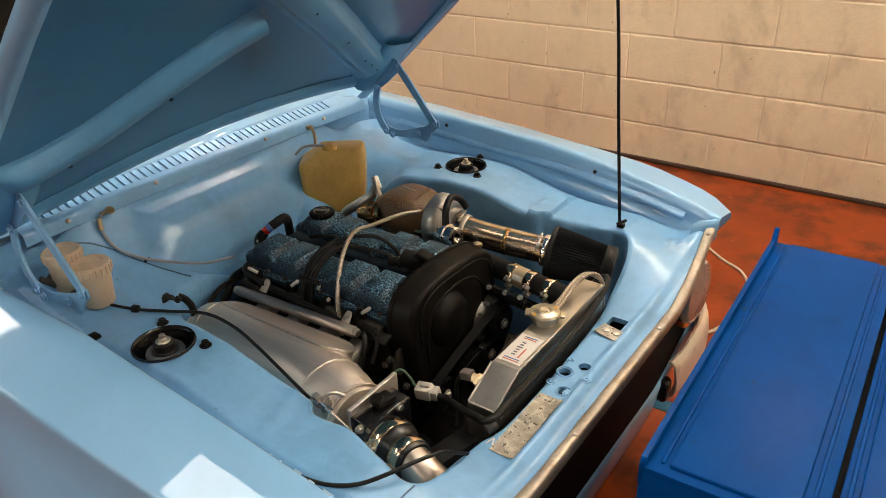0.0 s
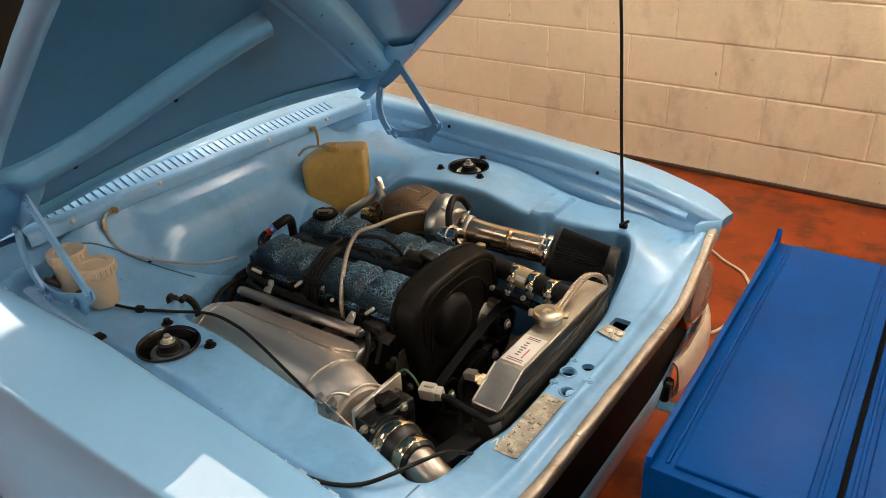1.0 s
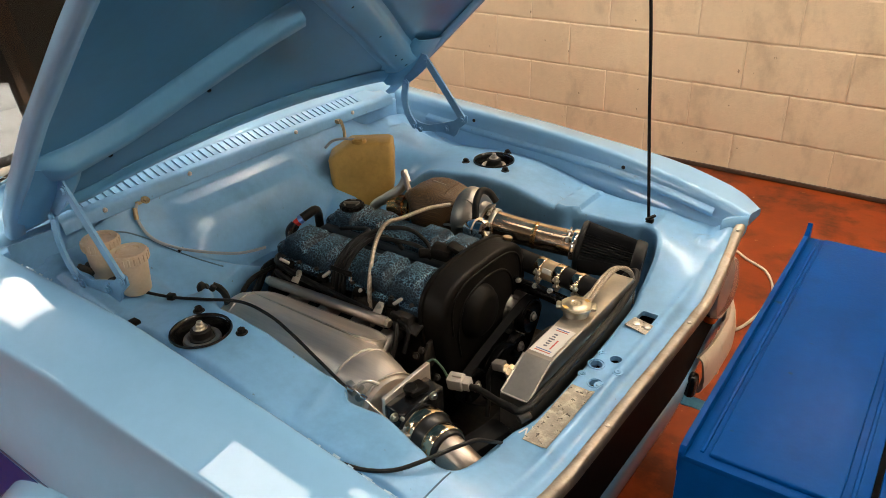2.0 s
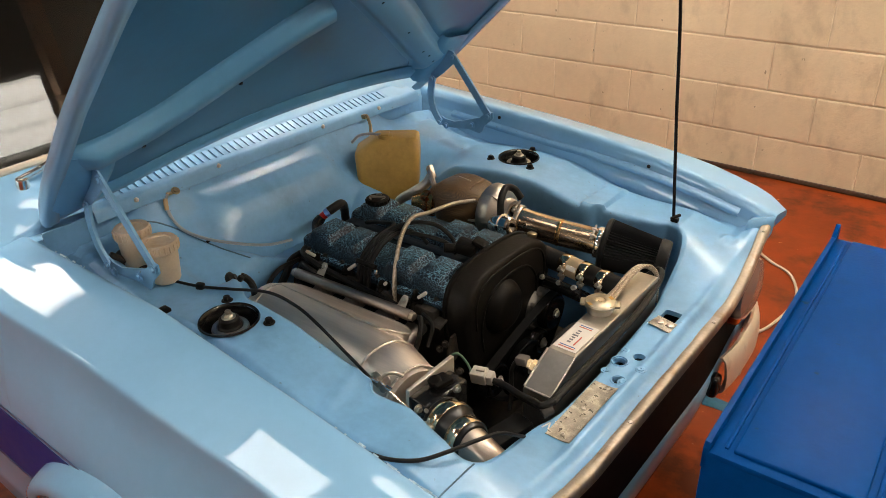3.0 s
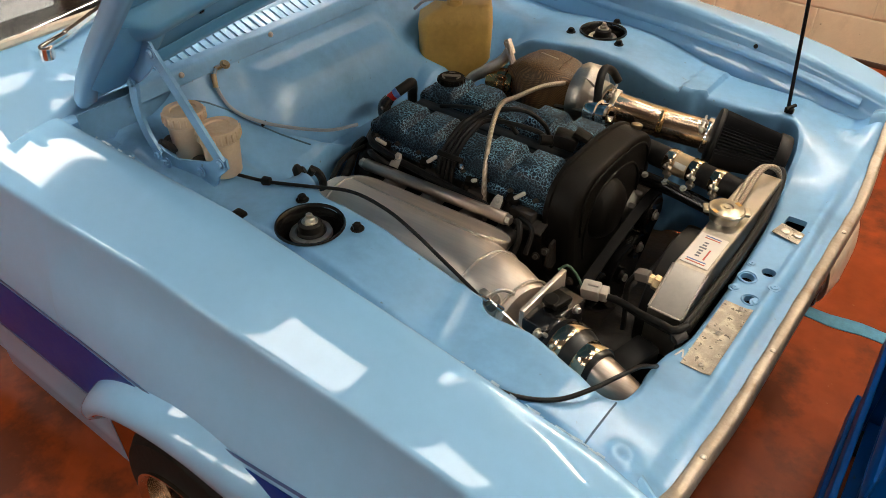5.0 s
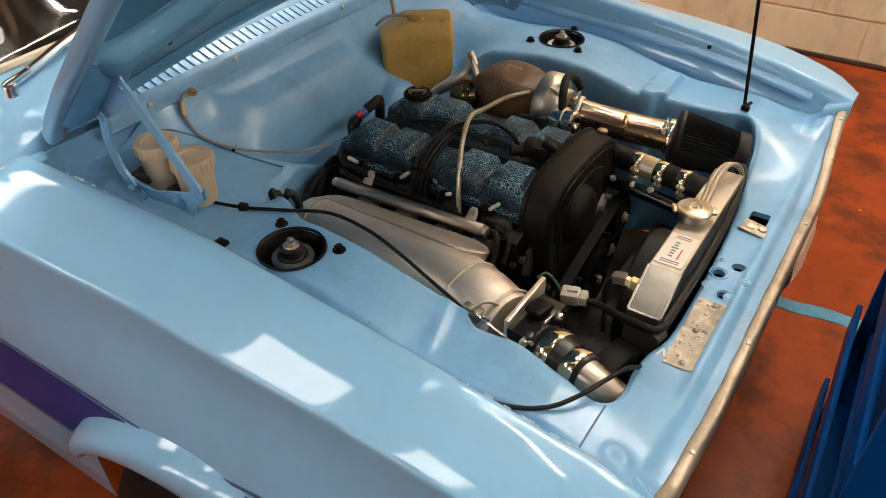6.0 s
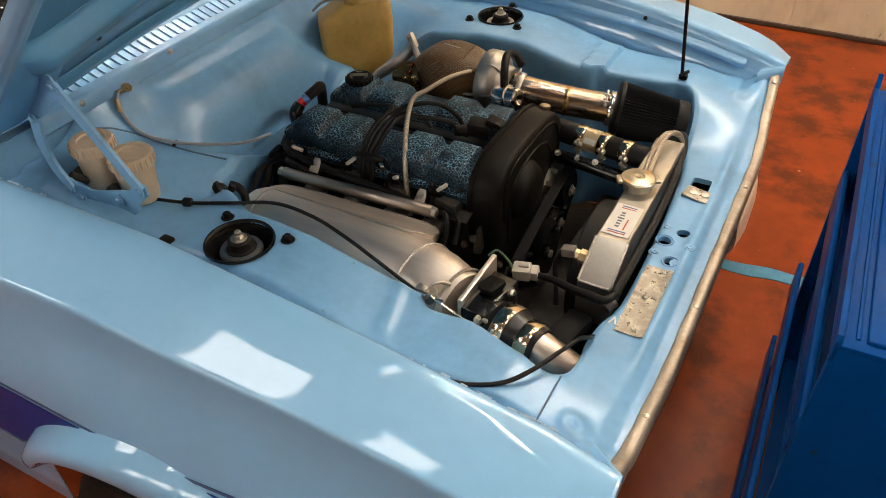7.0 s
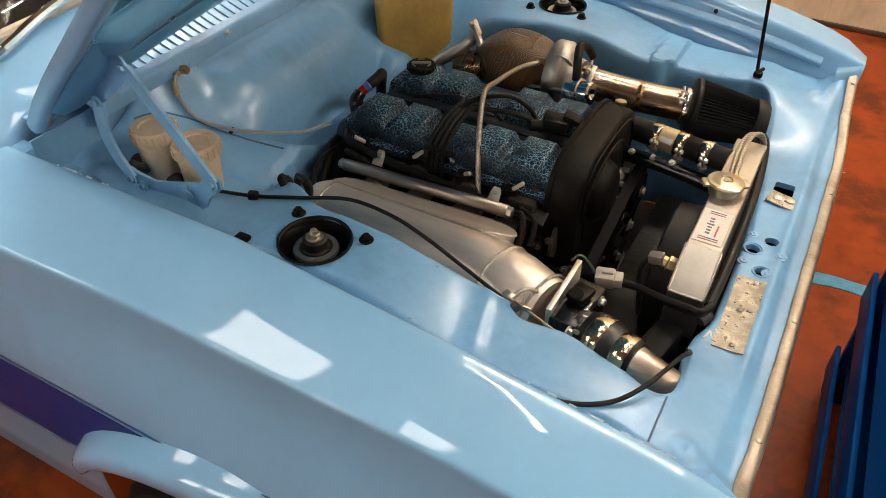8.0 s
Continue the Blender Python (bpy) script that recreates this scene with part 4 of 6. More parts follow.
# quarter bumper
bm = B()
line = [V(0.49, 0.785, 0.41), V(0.58, 0.778, 0.41), V(0.65, 0.735, 0.409), V(0.684, 0.64, 0.407), V(0.690, 0.54, 0.40), V(0.688, 0.48, 0.394), V(0.680, 0.43, 0.390)]
sec = [(0.010, -0.056), (0.002, -0.060), (-0.008, -0.052), (-0.015, -0.03), (-0.020, 0.0), (-0.020, 0.03), (-0.014, 0.050), (-0.004, 0.058), (0.006, 0.055), (-0.006, 0.045), (-0.013, 0.0), (-0.006, -0.048)]
sweep(bm, line, 0, shape=sec)
bmp = part("quarter_bumper", bm, reflect_tinted_chrome, car, "chrome quarter bumper with a bolt, wall reflection painted as dull cream")
bm = B()
hexbolt(bm, (0.703, 0.508, 0.366), (1, 0, -0.1), 0.008, 0.007)
part("bumper_bolt", bm, steel, bmp)
bm = B()
box(bm, (0.674, 0.410, 0.372), (0.030, 0.046, 0.064), bev=0.014, seg=3)
part("bumper_end", bm, gloss_black, bmp, "black rubber bumper end")

# near front wheel
bm = B()
yw, WZ = -0.865, 0.250
prof = [(0.0, 0.176), (0.003, 0.19), (0.010, 0.230), (0.03, 0.246), (0.10, 0.250), (0.17, 0.246), (0.19, 0.225), (0.2, 0.19), (0.2, 0.176)]
lathe(bm, (WHEEL.x, yw + 0.008, WZ), (WHEEL.x, 0, WZ), prof, 56, False)
wh = part("wheel", bm, tyre_rubber, car, "black tyre on a polished rim")
bm = B()
lathe(bm, (WHEEL.x, yw, WZ), (WHEEL.x, 0, WZ), [(0.008, 0.176), (0.0, 0.179), (0.001, 0.173), (0.010, 0.164), (0.05, 0.159), (0.09, 0.150), (0.10, 0.145), (0.2, 0.145)], 56, False)
part("rim", bm, mat("polished_rim", (0.72, 0.60, 0.48), 0.16, 1.0, 0.2, 30, bump=0.05, bump_scale=60), wh, "polished deep dish rim")
for i in range(12):
    a = 6.283 * i / 12 + 0.2
    bm = B()
    c = V(WHEEL.x, yw + 0.06, WZ)
    box(bm, c + V(math.cos(a) * 0.115, 0, math.sin(a) * 0.115), (0.085, 0.03, 0.030), pose(0, 0, 0, 0, -math.degrees(a), 0).to_3x3(), 0.006)
    part("spoke", bm, alu if i % 2 else gloss_black, wh)
bm = B()
cyl(bm, (WHEEL.x, yw + 0.12, WZ), (WHEEL.x, yw + 0.05, WZ), 0.07, 0.055, n=32, bev=0.006)
part("hub_cap", bm, gloss_black, wh)

# small slam panel details
bm = B()
rows = [[V(x, y, bay_z(x, y) + 0.0025 + (0.0018 if y > -0.195 else 0)) for x in (0.594, 0.606, 0.618, 0.631, 0.643)] for y in (-0.297, -0.27, -0.24, -0.21, -0.197, -0.193, -0.17, -0.14, -0.112)]
sheet(bm, rows, 0.0015, (0, 0, -1))
plate = part("patch_plate", bm, galv, car, "galvanised riveted patch plate", 20)
for x, y in ((0.623, -0.285), (0.617, -0.20), (0.627, -0.122)):
    bm = B()
    lathe(bm, (x, y, bay_z(x, y) + 0.0045), (x, y, 1), [(0, 0.0048), (0.002, 0.0045), (0.0035, 0.0022), (0.002, 0.001)], 12)
    part("rivet", bm, steel, plate)
bm = B()
box(bm, (0.623, 0.149, 0.6775), (0.060, 0.040, 0.003), pose(0, 0, 0, 0, 3, -10).to_3x3(), 0.001)
brk = part("catch_bracket", bm, galv, car, "small steel bracket with two rivets")
for x in (0.611, 0.635):
    bm = B()
    lathe(bm, (x, 0.150, 0.6785), (x, 0.15, 1), [(0, 0.0085), (0.003, 0.008), (0.0048, 0.004)], 14)
    part("rivet", bm, steel, brk)
for x, y, r in ((0.594, -0.065, 0.009), (0.651, -0.029, 0.009), (0.594, 0.02, 0.008), (0.640, -0.083, 0.010)):
    bm = B()
    z = bay_z(x, y)
    lathe(bm, (x, y, z - 0.001), (x, y, 1), [(0, r * 1.25), (0.0012, r * 1.2), (0.0016, r * 0.8), (0.003, r * 0.72), (0.0032, r * 0.3), (0.002, 0.001)], 18)
    part("stud", bm, bay_paint, car, "painted over fastener")
for x, y in ((-0.05, -0.616),):
    bm = B()
    box(bm, (x, -lerp(x, LIP_Y) + 0.004, lerp(x, LIP_Z) + 0.001), (0.022, 0.018, 0.008), bev=0.003)
    part("edge_clip", bm, black, car, "black plastic edge clip")
for x, y in ((0.672, -0.585), (0.676, 0.585)):
    bm = B()
    lathe(bm, (x, y, bay_z(x, y) + 0.001), (x, y, 1), [(0, 0.008), (0.002, 0.0075), (0.003, 0.004), (0.002, 0.001)], 14)
    part("panel_screw", bm, bay_paint, car, "painted over screw")
# pressed rims round two of the holes
for x, y, r in ((0.602, -0.023, 0.0165), (0.628, -0.081, 0.0145)):
    bm = B()
    sweep(bm, [V(x + r * math.cos(6.2832 * i / 32), y + r * math.sin(6.2832 * i / 32), bay_z(x + r * math.cos(6.2832 * i / 32), y + r * math.sin(6.2832 * i / 32)) + 0.0006) for i in range(33)], 0.0019, 8, 1)
    part("hole_rim", bm, bay_paint, bay, "raised pressed rim")
# scuff of white paint on the slam panel end
for k, pts in enumerate(([(0.580, -0.286), (0.586, -0.266)], [(0.586, -0.266), (0.592, -0.284)], [(0.593, -0.258), (0.600, -0.274)])):
    bm = B()
    (xa, ya), (xb, yb) = pts
    rows = [[V(xa + (xb - xa) * i / 4 + q, ya + (yb - ya) * i / 4, bay_z(xa + (xb - xa) * i / 4 + q, ya + (yb - ya) * i / 4) + 0.0012) for q in (-0.0015, 0.0015)] for i in range(5)]
    sheet(bm, rows, 0.0006, (0, 0, -1))
    part("paint_scuff", bm, label_white, bay, "white paint scuff")

# strut top mounts
def strut(place, label):
    t = thing("strut_mount", label, "strut mount", place, "strut mounts")
    x, y, z = place
    bm = B()
    lathe(bm, (x, y, z), (x, y, z + 1), [(-0.045, 0.002), (-0.045, 0.046), (-0.03, 0.051), (-0.004, 0.0525), (0.001, 0.055), (0.003, 0.0565), (0.0035, 0.059), (0.0, 0.0605)], 40, False)
    part("cup", bm, gloss_black, t, "black cup")
    bm = B()
    lathe(bm, (x, y, z - 0.022), (x, y, z), [(0, 0.001), (0.0, 0.034), (0.004, 0.037), (0.009, 0.035), (0.010, 0.027), (0.004, 0.025)], 36, False)
    part("bearing_ring", bm, steel, t, "dull steel ring")
    bm = B()
    lathe(bm, (x, y, z - 0.022), (x, y, z), [(0, 0.025), (0.010, 0.024), (0.013, 0.021), (0.026, 0.020), (0.029, 0.016), (0.029, 0.001)], 28, False)
    part("bush", bm, rubber, t)
    bm = B()
    hexbolt(bm, (x, y, z + 0.007), (0, 0, 1), 0.0095, 0.008)
    cyl(bm, (x, y, z + 0.014), (x, y, z + 0.022), 0.0058, n=12)
    part("top_nut", bm, steel, t)
    for dx, dy in ((-0.067, -0.046), (0.067, -0.044), (0.0, 0.074)):
        bm = B()
        px, py = x + dx, y + (dy if y > 0 else -dy)
        zz = bay_z(px, py)
        cyl(bm, (px, py, zz - 0.001), (px, py, zz + 0.002), 0.012, n=18)
        lathe(bm, (px, py, zz), (px, py, zz + 1), [(0, 0.0085), (0.008, 0.0085), (0.011, 0.006)], 6)
        part("stud_nut", bm, black, t)
    return t


strut((0.0, -0.512, bay_z(0, -0.512)), "black strut top mount with centre nut in blue tower")
strut((-0.012, 0.534, bay_z(0, 0.534)), "black strut top mount with centre nut in blue tower")

# ---- blue tool cabinet ----
cab = thing("tool_cabinet", "bright blue steel tool cabinet with a lipped top", "tool cabinet", (1.3, 0.0, 0))
CX0, CX1, CY0, CY1, CZ = 0.893, 1.61, -0.388, 0.372, 0.872
GX = CX0 + 0.232
for xa, xb in ((CX0, GX - 0.004), (GX + 0.004, CX1)):
    bm = B()
    box(bm, ((xa + xb) / 2, (CY0 + CY1) / 2, CZ - 0.006), (xb - xa, CY1 - CY0, 0.012), bev=0.003)
    top = part("top", bm, cabinet_blue, cab, "blue pressed steel top panel")
    ma, mb = (xa + 0.036, xb - 0.030) if xa == CX0 else (xa + 0.020, xb - 0.03)
    bm = B()
    box(bm, ((ma + mb) / 2, (CY0 + CY1) / 2 + 0.004, CZ + 0.0015), (mb - ma, CY1 - CY0 - 0.024, 0.009), bev=0.0032, seg=3)
    part("raised_field", bm, cabinet_blue, top, "raised pressed field")
    for x in (ma - 0.010, mb + 0.012):
        bm = B()
        box(bm, (x, (CY0 + CY1) / 2 + 0.004, CZ + 0.0006), (0.006, CY1 - CY0 - 0.03, 0.005), bev=0.002)
        part("ridge", bm, cabinet_blue, top)
# Black strip put below the gap as its shade.
bm = B()
box(bm, (GX, (CY0 + CY1) / 2, CZ - 0.06), (0.03, CY1 - CY0 - 0.02, 0.02), bev=0.002)
part("gap_shade_strip", bm, rubber_and_shade_black, cab, "black strip giving the shade in the gap between the top panels")
for x in (CX0, CX1):
    bm = B()
    prism(bm, [V(x, CY0, CZ - 0.03), V(x, CY1, CZ - 0.03), V(x, CY1, CZ + 0.032), V(x, CY1 - 0.008, CZ + 0.034), V(x, CY1 - 0.03, CZ + 0.014), V(x, CY0 + 0.03, CZ + 0.014), V(x, CY0 + 0.006, CZ + 0.012), V(x, CY0, CZ + 0.004)], (0.009 if x == CX0 else 0.004, 0, 0), 0.0025)
    part("edge_lip", bm, cabinet_blue, top, "upturned lip")
for y, s in ((CY0, 1), (CY1, -1)):
    bm = B()
    box(bm, ((CX0 + CX1) / 2, y + s * 0.004, 0.47), (CX1 - CX0 - 0.002, 0.008, 0.79), bev=0.002)
    part("panel", bm, cabinet_blue, cab, "plain blue steel panel")
bm = B()
box(bm, (CX1 - 0.02, (CY0 + CY1) / 2, 0.46), (0.008, CY1 - CY0 - 0.02, 0.78), bev=0.002)
part("back_panel", bm, cabinet_blue, cab)
for x in (CX0 + 0.012, CX1 - 0.012):
    for y in (CY0 + 0.012, CY1 - 0.012):
        bm = B()
        box(bm, (x, y, 0.475), (0.022, 0.022, 0.79), bev=0.003)
        part("corner_post", bm, cabinet_blue, cab)
        bm = B()
        cyl(bm, (x + (0.02 if x < 1.2 else -0.02), y - 0.012, 0.04), (x + (0.02 if x < 1.2 else -0.02), y + 0.012, 0.04), 0.04, n=24)
        part("castor", bm, rubber, cab)
for z in (0.62, 0.36, 0.12):
    bm = B()
    box(bm, ((CX0 + CX1) / 2, (CY0 + CY1) / 2, z), (CX1 - CX0 - 0.05, CY1 - CY0 - 0.03, 0.006), bev=0.002)
    sh = part("shelf", bm, cabinet_blue, cab)
    bm = B()
    box(bm, (CX0 + 0.004 - 0.02 * (z < 0.5), (CY0 + CY1) / 2, z + 0.035), (0.012, CY1 - CY0 - 0.05, 0.085), bev=0.004)
    part("shelf_lip", bm, cabinet_blue, sh)
bm = B()
cyl(bm, (1.12, CY0 - 0.002, 0.70), (1.12, CY0 - 0.022, 0.70), 0.012, 0.014, n=20, bev=0.004)
part("knob", bm, cabinet_blue, cab, "small round blue knob")

swing = pose(CX0, CY0, 0, 0, 0, 1.7) @ pose(-CX0, -CY0, 0)
cab.matrix_basis = swing @ cab.matrix_basis

# webbing strap to the cabinet, cable on the floor
t = thing("strap", "flat teal webbing strap stretched between car and cabinet", "strap", (0.78, 0.51, 0.24))
for k in range(2):
    bm = B()
    rows = [[V(0.62 + 0.30 * i / 12, 0.482 + 0.030 * k + 0.03 * i / 12 + 0.009 * q, 0.25 - 0.010 * k + 0.003 * math.sin(i + k) + 0.004 * q) for q in (-1, -0.3, 0.3, 1)] for i in range(13)]
    sheet(bm, rows, 0.0025, (0, 0, -1))
    part("webbing", bm, teal, t)
bm = B()
sweep(bm, [V(0.25, 2.0, 0.006), V(0.415, 1.85, 0.006), V(0.53, 1.77, 0.006), V(0.60, 1.6, 0.006), V(0.59, 1.40, 0.006), V(0.55, 1.27, 0.006), V(0.45, 1.2, 0.006), V(0.3, 1.15, 0.006)], 0.006, 8)
tagged(part("floor_cable", bm, cream), "thin cream cable lying on the red floor", "cable")

# ---- lamps ----
rooflight((-0.66, -0.90, TOP), 0.62, 1.08, -6)
rooflight((0.56, -0.98, TOP), 0.34, 0.72, -6)
rooflight((-5.1, 0.1, TOP), 1.5, 1.3)
rooflight((-0.2, 0.36, TOP), 0.8, 0.8)
rooflight((-3.6, -2.8, TOP), 1.2, 1.4)
# Unseen roof light, added only to brighten the near wing's side.
rooflight((-0.8, -4.2, TOP), 1.4, 0.7)
# Flare reflections suggest two windows; one more is added to brighten the flank.
for x in (-2.35, -1.25, -0.15):
    t = thing("window", "bright high workshop window with a white frame", "window", (x, Y0, 2.3), "high windows", "structure")
    bm = B()
    box(bm, (x, Y0 + 0.004, 2.3), (0.86, 0.012, 0.9), bev=0.002)
    part("pane", bm, rooflight_glow, t, "bright obscured glass")
    for dx, dz, sx, sz in ((-0.45, 0, 0.05, 1.0), (0.45, 0, 0.05, 1.0), (0, 0.475, 0.85, 0.05), (0, -0.475, 0.85, 0.05), (0, 0, 0.85, 0.035)):
        bm = B()
        box(bm, (x + dx, Y0 + 0.016, 2.3 + dz), (sx, 0.03, sz), bev=0.004)
        part("window_frame", bm, batten_paint, t)
batten((0.74, 0.6, TOP - 0.12), 1.5, -62, dim_glow)
batten((-0.16, 1.10, TOP - 0.12), 0.62, 27, dim_glow)
# The first follows a bulkhead glint; three added, unseen, brighten wall and bay.
for x, y, length, rz in ((1.05, 2.35, 2.0, 0), (-1.7, 2.3, 0.9, 0), (4.1, 0.9, 2.4, 90), (3.7, -1.6, 0.6, 90)):
    batten((x, y, TOP - 0.12), length, rz)

for y in (0.86, -0.28):
    slab("roof_beam", (-2.6, y - 0.05, TOP - 0.14), (1.6, y + 0.05, TOP - 0.002), beam_paint, "brown painted steel roof beam", "roof beam", 0.006)

# ---- engine ----
eng = thing("engine", "four cylinder engine with crackle blue cam cover and black timing cover", "engine", (0.02, 0.02, 0.36))
bm = B()
box(bm, (0.02, 0.02, 0.56), (0.44, 0.24, 0.24), bev=0.012)
box(bm, (0.02, 0.02, 0.40), (0.40, 0.20, 0.14), bev=0.02)
part("block", bm, grime, eng, "grimy dark engine block")
bm = B()
box(bm, (0.02, 0.015, 0.70), (0.455, 0.27, 0.055), bev=0.006)
for i in range(4):
    box(bm, (-0.15 + 0.115 * i, -0.135, 0.70), (0.06, 0.05, 0.04), bev=0.008)
head = part("cylinder_head", bm, grime, eng, "dark cylinder head")

LOBES = (-0.158, -0.072, 0.098, 0.186)


def lobe(x):
    return max(1 - smooth(0.026, 0.040, abs(x - c)) for c in LOBES)


bm = B()
rings = []
xs = [-0.212, -0.210, -0.204] + [-0.20 + 0.0024 * i for i in range(182)] + [0.238, 0.24]
for x in xs:
    h = 0.018 * lobe(x) - 0.006 + (0 if -0.204 < x < 0.236 else -0.004)
    e = 0 if -0.206 < x < 0.239 else 0.003
    sec = [(-0.140 + e, 0.716), (-0.142 + e, 0.729), (-0.136, 0.733), (-0.131, 0.735), (-0.131, 0.757), (-0.128, 0.768 + h * 0.7), (-0.120, 0.774 + h), (-0.044, 0.777 + h), (-0.034, 0.772 + h * 0.8), (-0.029, 0.758), (-0.026, 0.744),
           (0.036, 0.744), (0.040, 0.760), (0.046, 0.773 + h * 0.8), (0.056, 0.778 + h), (0.124, 0.777 + h), (0.136, 0.770 + h * 0.6), (0.144, 0.752), (0.147, 0.736), (0.156, 0.732), (0.158, 0.716)]
    rings.append([V(x, y, z) for y, z in sec])
solid(bm, rings)
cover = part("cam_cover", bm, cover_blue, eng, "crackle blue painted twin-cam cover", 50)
bm = B()
box(bm, (0.015, 0.005, 0.751), (0.43, 0.058, 0.014), bev=0.004)
box(bm, (0.015, 0.005, 0.759), (0.40, 0.022, 0.006), bev=0.002)
part("plug_cover", bm, mat("deep_blue", (0.005, 0.009, 0.014), 0.45, specular=0.25), cover, "near black centre strip")
for i in range(8):
    for y in (-0.136, 0.152):
        bm = B()
        hexbolt(bm, (-0.19 + 0.058 * i, y, 0.738), (0, 0, 1), 0.0045, 0.005)
        part("cover_bolt", bm, grime, cover)
# oil filler
bm = B()
lathe(bm, (-0.157, 0.085, 0.780), (-0.157, 0.085, 1), [(0, 0.022), (0.010, 0.022), (0.010, 0.029), (0.013, 0.0305), (0.021, 0.0305), (0.024, 0.028), (0.0245, 0.006), (0.0235, 0.001)], 36)
cap = part("oil_cap", bm, black, eng, "black oil filler cap")
bm = B()
box(bm, (-0.157, 0.085, 0.8055), (0.042, 0.008, 0.006), pose(0, 0, 0, 0, 0, 30).to_3x3(), 0.002)
for a in (0, 120, 240):
    ca, sa = math.cos(radians(a)), math.sin(radians(a))
    box(bm, (-0.157 + 0.019 * ca, 0.085 + 0.019 * sa, 0.8045), (0.004, 0.014, 0.003), pose(0, 0, 0, 0, 0, a).to_3x3(), 0.001)
part("cap_grip", bm, mat("worn_marks", (0.16, 0.14, 0.11), 0.5), cap, "worn moulded marks")
for i in range(18):
    a = 6.2832 * i / 18
    bm = B()
    box(bm, (-0.157 + 0.0305 * math.cos(a), 0.085 + 0.0305 * math.sin(a), 0.797), (0.004, 0.004, 0.009), pose(0, 0, 0, 0, 0, math.degrees(a)).to_3x3(), 0.0012, 1)
    part("grip_rib", bm, black, cap)

# timing cover
OUT = [(-0.128, 0.60), (-0.138, 0.66), (-0.142, 0.71), (-0.138, 0.745), (-0.122, 0.775), (-0.09, 0.795), (-0.05, 0.803), (0.02, 0.806), (0.09, 0.804), (0.14, 0.796), (0.178, 0.778), (0.198, 0.752), (0.207, 0.71), (0.203, 0.65), (0.185, 0.585), (0.14, 0.52), (0.08, 0.49), (0.0, 0.485), (-0.07, 0.51), (-0.112, 0.555)]
sm = [(p.x, p.y) for p in spline([(y, z, 0) for y, z in OUT + OUT[:1]], 5)[:-1]]
cy_, cz_ = 0.035, 0.66
bm = B()
rings = []
for x, k in ((0.236, 1.0), (0.238, 1.012), (0.246, 1.012), (0.248, 0.985), (0.288, 0.965), (0.295, 0.95), (0.299, 0.925), (0.300, 0.88)):
    rings.append([V(x, cy_ + (y - cy_) * k, cz_ + (z - cz_) * k) for y, z in sm])
solid(bm, rings)
tc = part("timing_cover", bm, black, eng, "matt black timing belt cover", 45)
bm = B()
lathe(bm, (0.296, -0.005, 0.685), (1, -0.005, 0.685), [(0, 0.066), (0.010, 0.063), (0.022, 0.055), (0.029, 0.046), (0.032, 0.036), (0.033, 0.002)], 40)
part("pulley_bulge", bm, black, tc, "round moulded bulge", 50)
bm = B()
sweep(bm, [V(0.301, cy_ + (y - cy_) * 0.80, cz_ + 0.012 + (z - cz_) * 0.78) for y, z in OUT[1:14]], 0.0026, 8, 4)
part("moulded_rib", bm, black, tc, "raised contour rib")
bm = B()
sweep(bm, [V(0.2995, -0.075, 0.60), V(0.3005, -0.085, 0.66), V(0.3005, -0.07, 0.715), V(0.3005, -0.03, 0.748), V(0.3005, 0.04, 0.757), V(0.3005, 0.10, 0.742), V(0.3005, 0.135, 0.70), V(0.3005, 0.14, 0.64)], 0.003, 8, 4)
part("moulded_rib", bm, black, tc, "raised contour rib")
for y, z in ((-0.125, 0.70), (-0.085, 0.785), (0.06, 0.795), (0.19, 0.74), (0.185, 0.62)):
    bm = B()
    lathe(bm, (0.287, cy_ + (y - cy_) * 0.94, cz_ + (z - cz_) * 0.94), (1, cy_ + (y - cy_) * 0.94, cz_ + (z - cz_) * 0.94), [(0, 0.010), (0.008, 0.009), (0.010, 0.006), (0.012, 0.004), (0.012, 0.001)], 14)
    part("cover_boss", bm, black, tc)
bm = B()
lathe(bm, (0.268, 0.165, 0.780), (0.268, 0.18, 0.85), [(0, 0.010), (0.004, 0.012), (0.010, 0.012), (0.012, 0.009)], 14)
part("brass_plug", bm, brass, tc, "brass coloured plug")

# pulleys and belt at the front of the block
for x, y, z, r in ((0.335, 0.04, 0.50, 0.075), (0.335, 0.155, 0.60, 0.045), (0.335, -0.085, 0.545, 0.040), (0.335, 0.10, 0.545, 0.03)):
    bm = B()
    prof = [(0, r * 0.9), (0.002, r)]
    for i in range(4):
        prof += [(0.004 + 0.005 * i, r), (0.0065 + 0.005 * i, r * 0.95)]
    prof += [(0.025, r), (0.027, r * 0.9), (0.020, r * 0.6), (0.022, r * 0.25), (0.03, r * 0.22), (0.03, 0.001)]
    lathe(bm, (x - 0.014, y, z), (1, y, z), prof, 36, False)
    pl = part("pulley", bm, gloss_black, eng, "dark ribbed belt pulley")
    bm = B()
    hexbolt(bm, (x + 0.014, y, z), (1, 0, 0), 0.009, 0.008)
    part("pulley_bolt", bm, steel, pl)
bm = B()
loop = [V(0.333, -0.125, 0.545), V(0.333, -0.10, 0.582), V(0.333, 0.14, 0.645), V(0.333, 0.195, 0.622), V(0.333, 0.195, 0.575), V(0.333, 0.11, 0.47), V(0.333, 0.05, 0.425), V(0.333, -0.03, 0.45), V(0.333, -0.12, 0.52), V(0.333, -0.125, 0.545)]
sweep(bm, loop, 0, shape=[(-0.002, -0.011), (0.002, -0.011), (0.002, 0.011), (-0.002, 0.011)])
part("drive_belt", bm, rubber_and_shade_black, eng, "black ribbed drive belt")
bm = B()
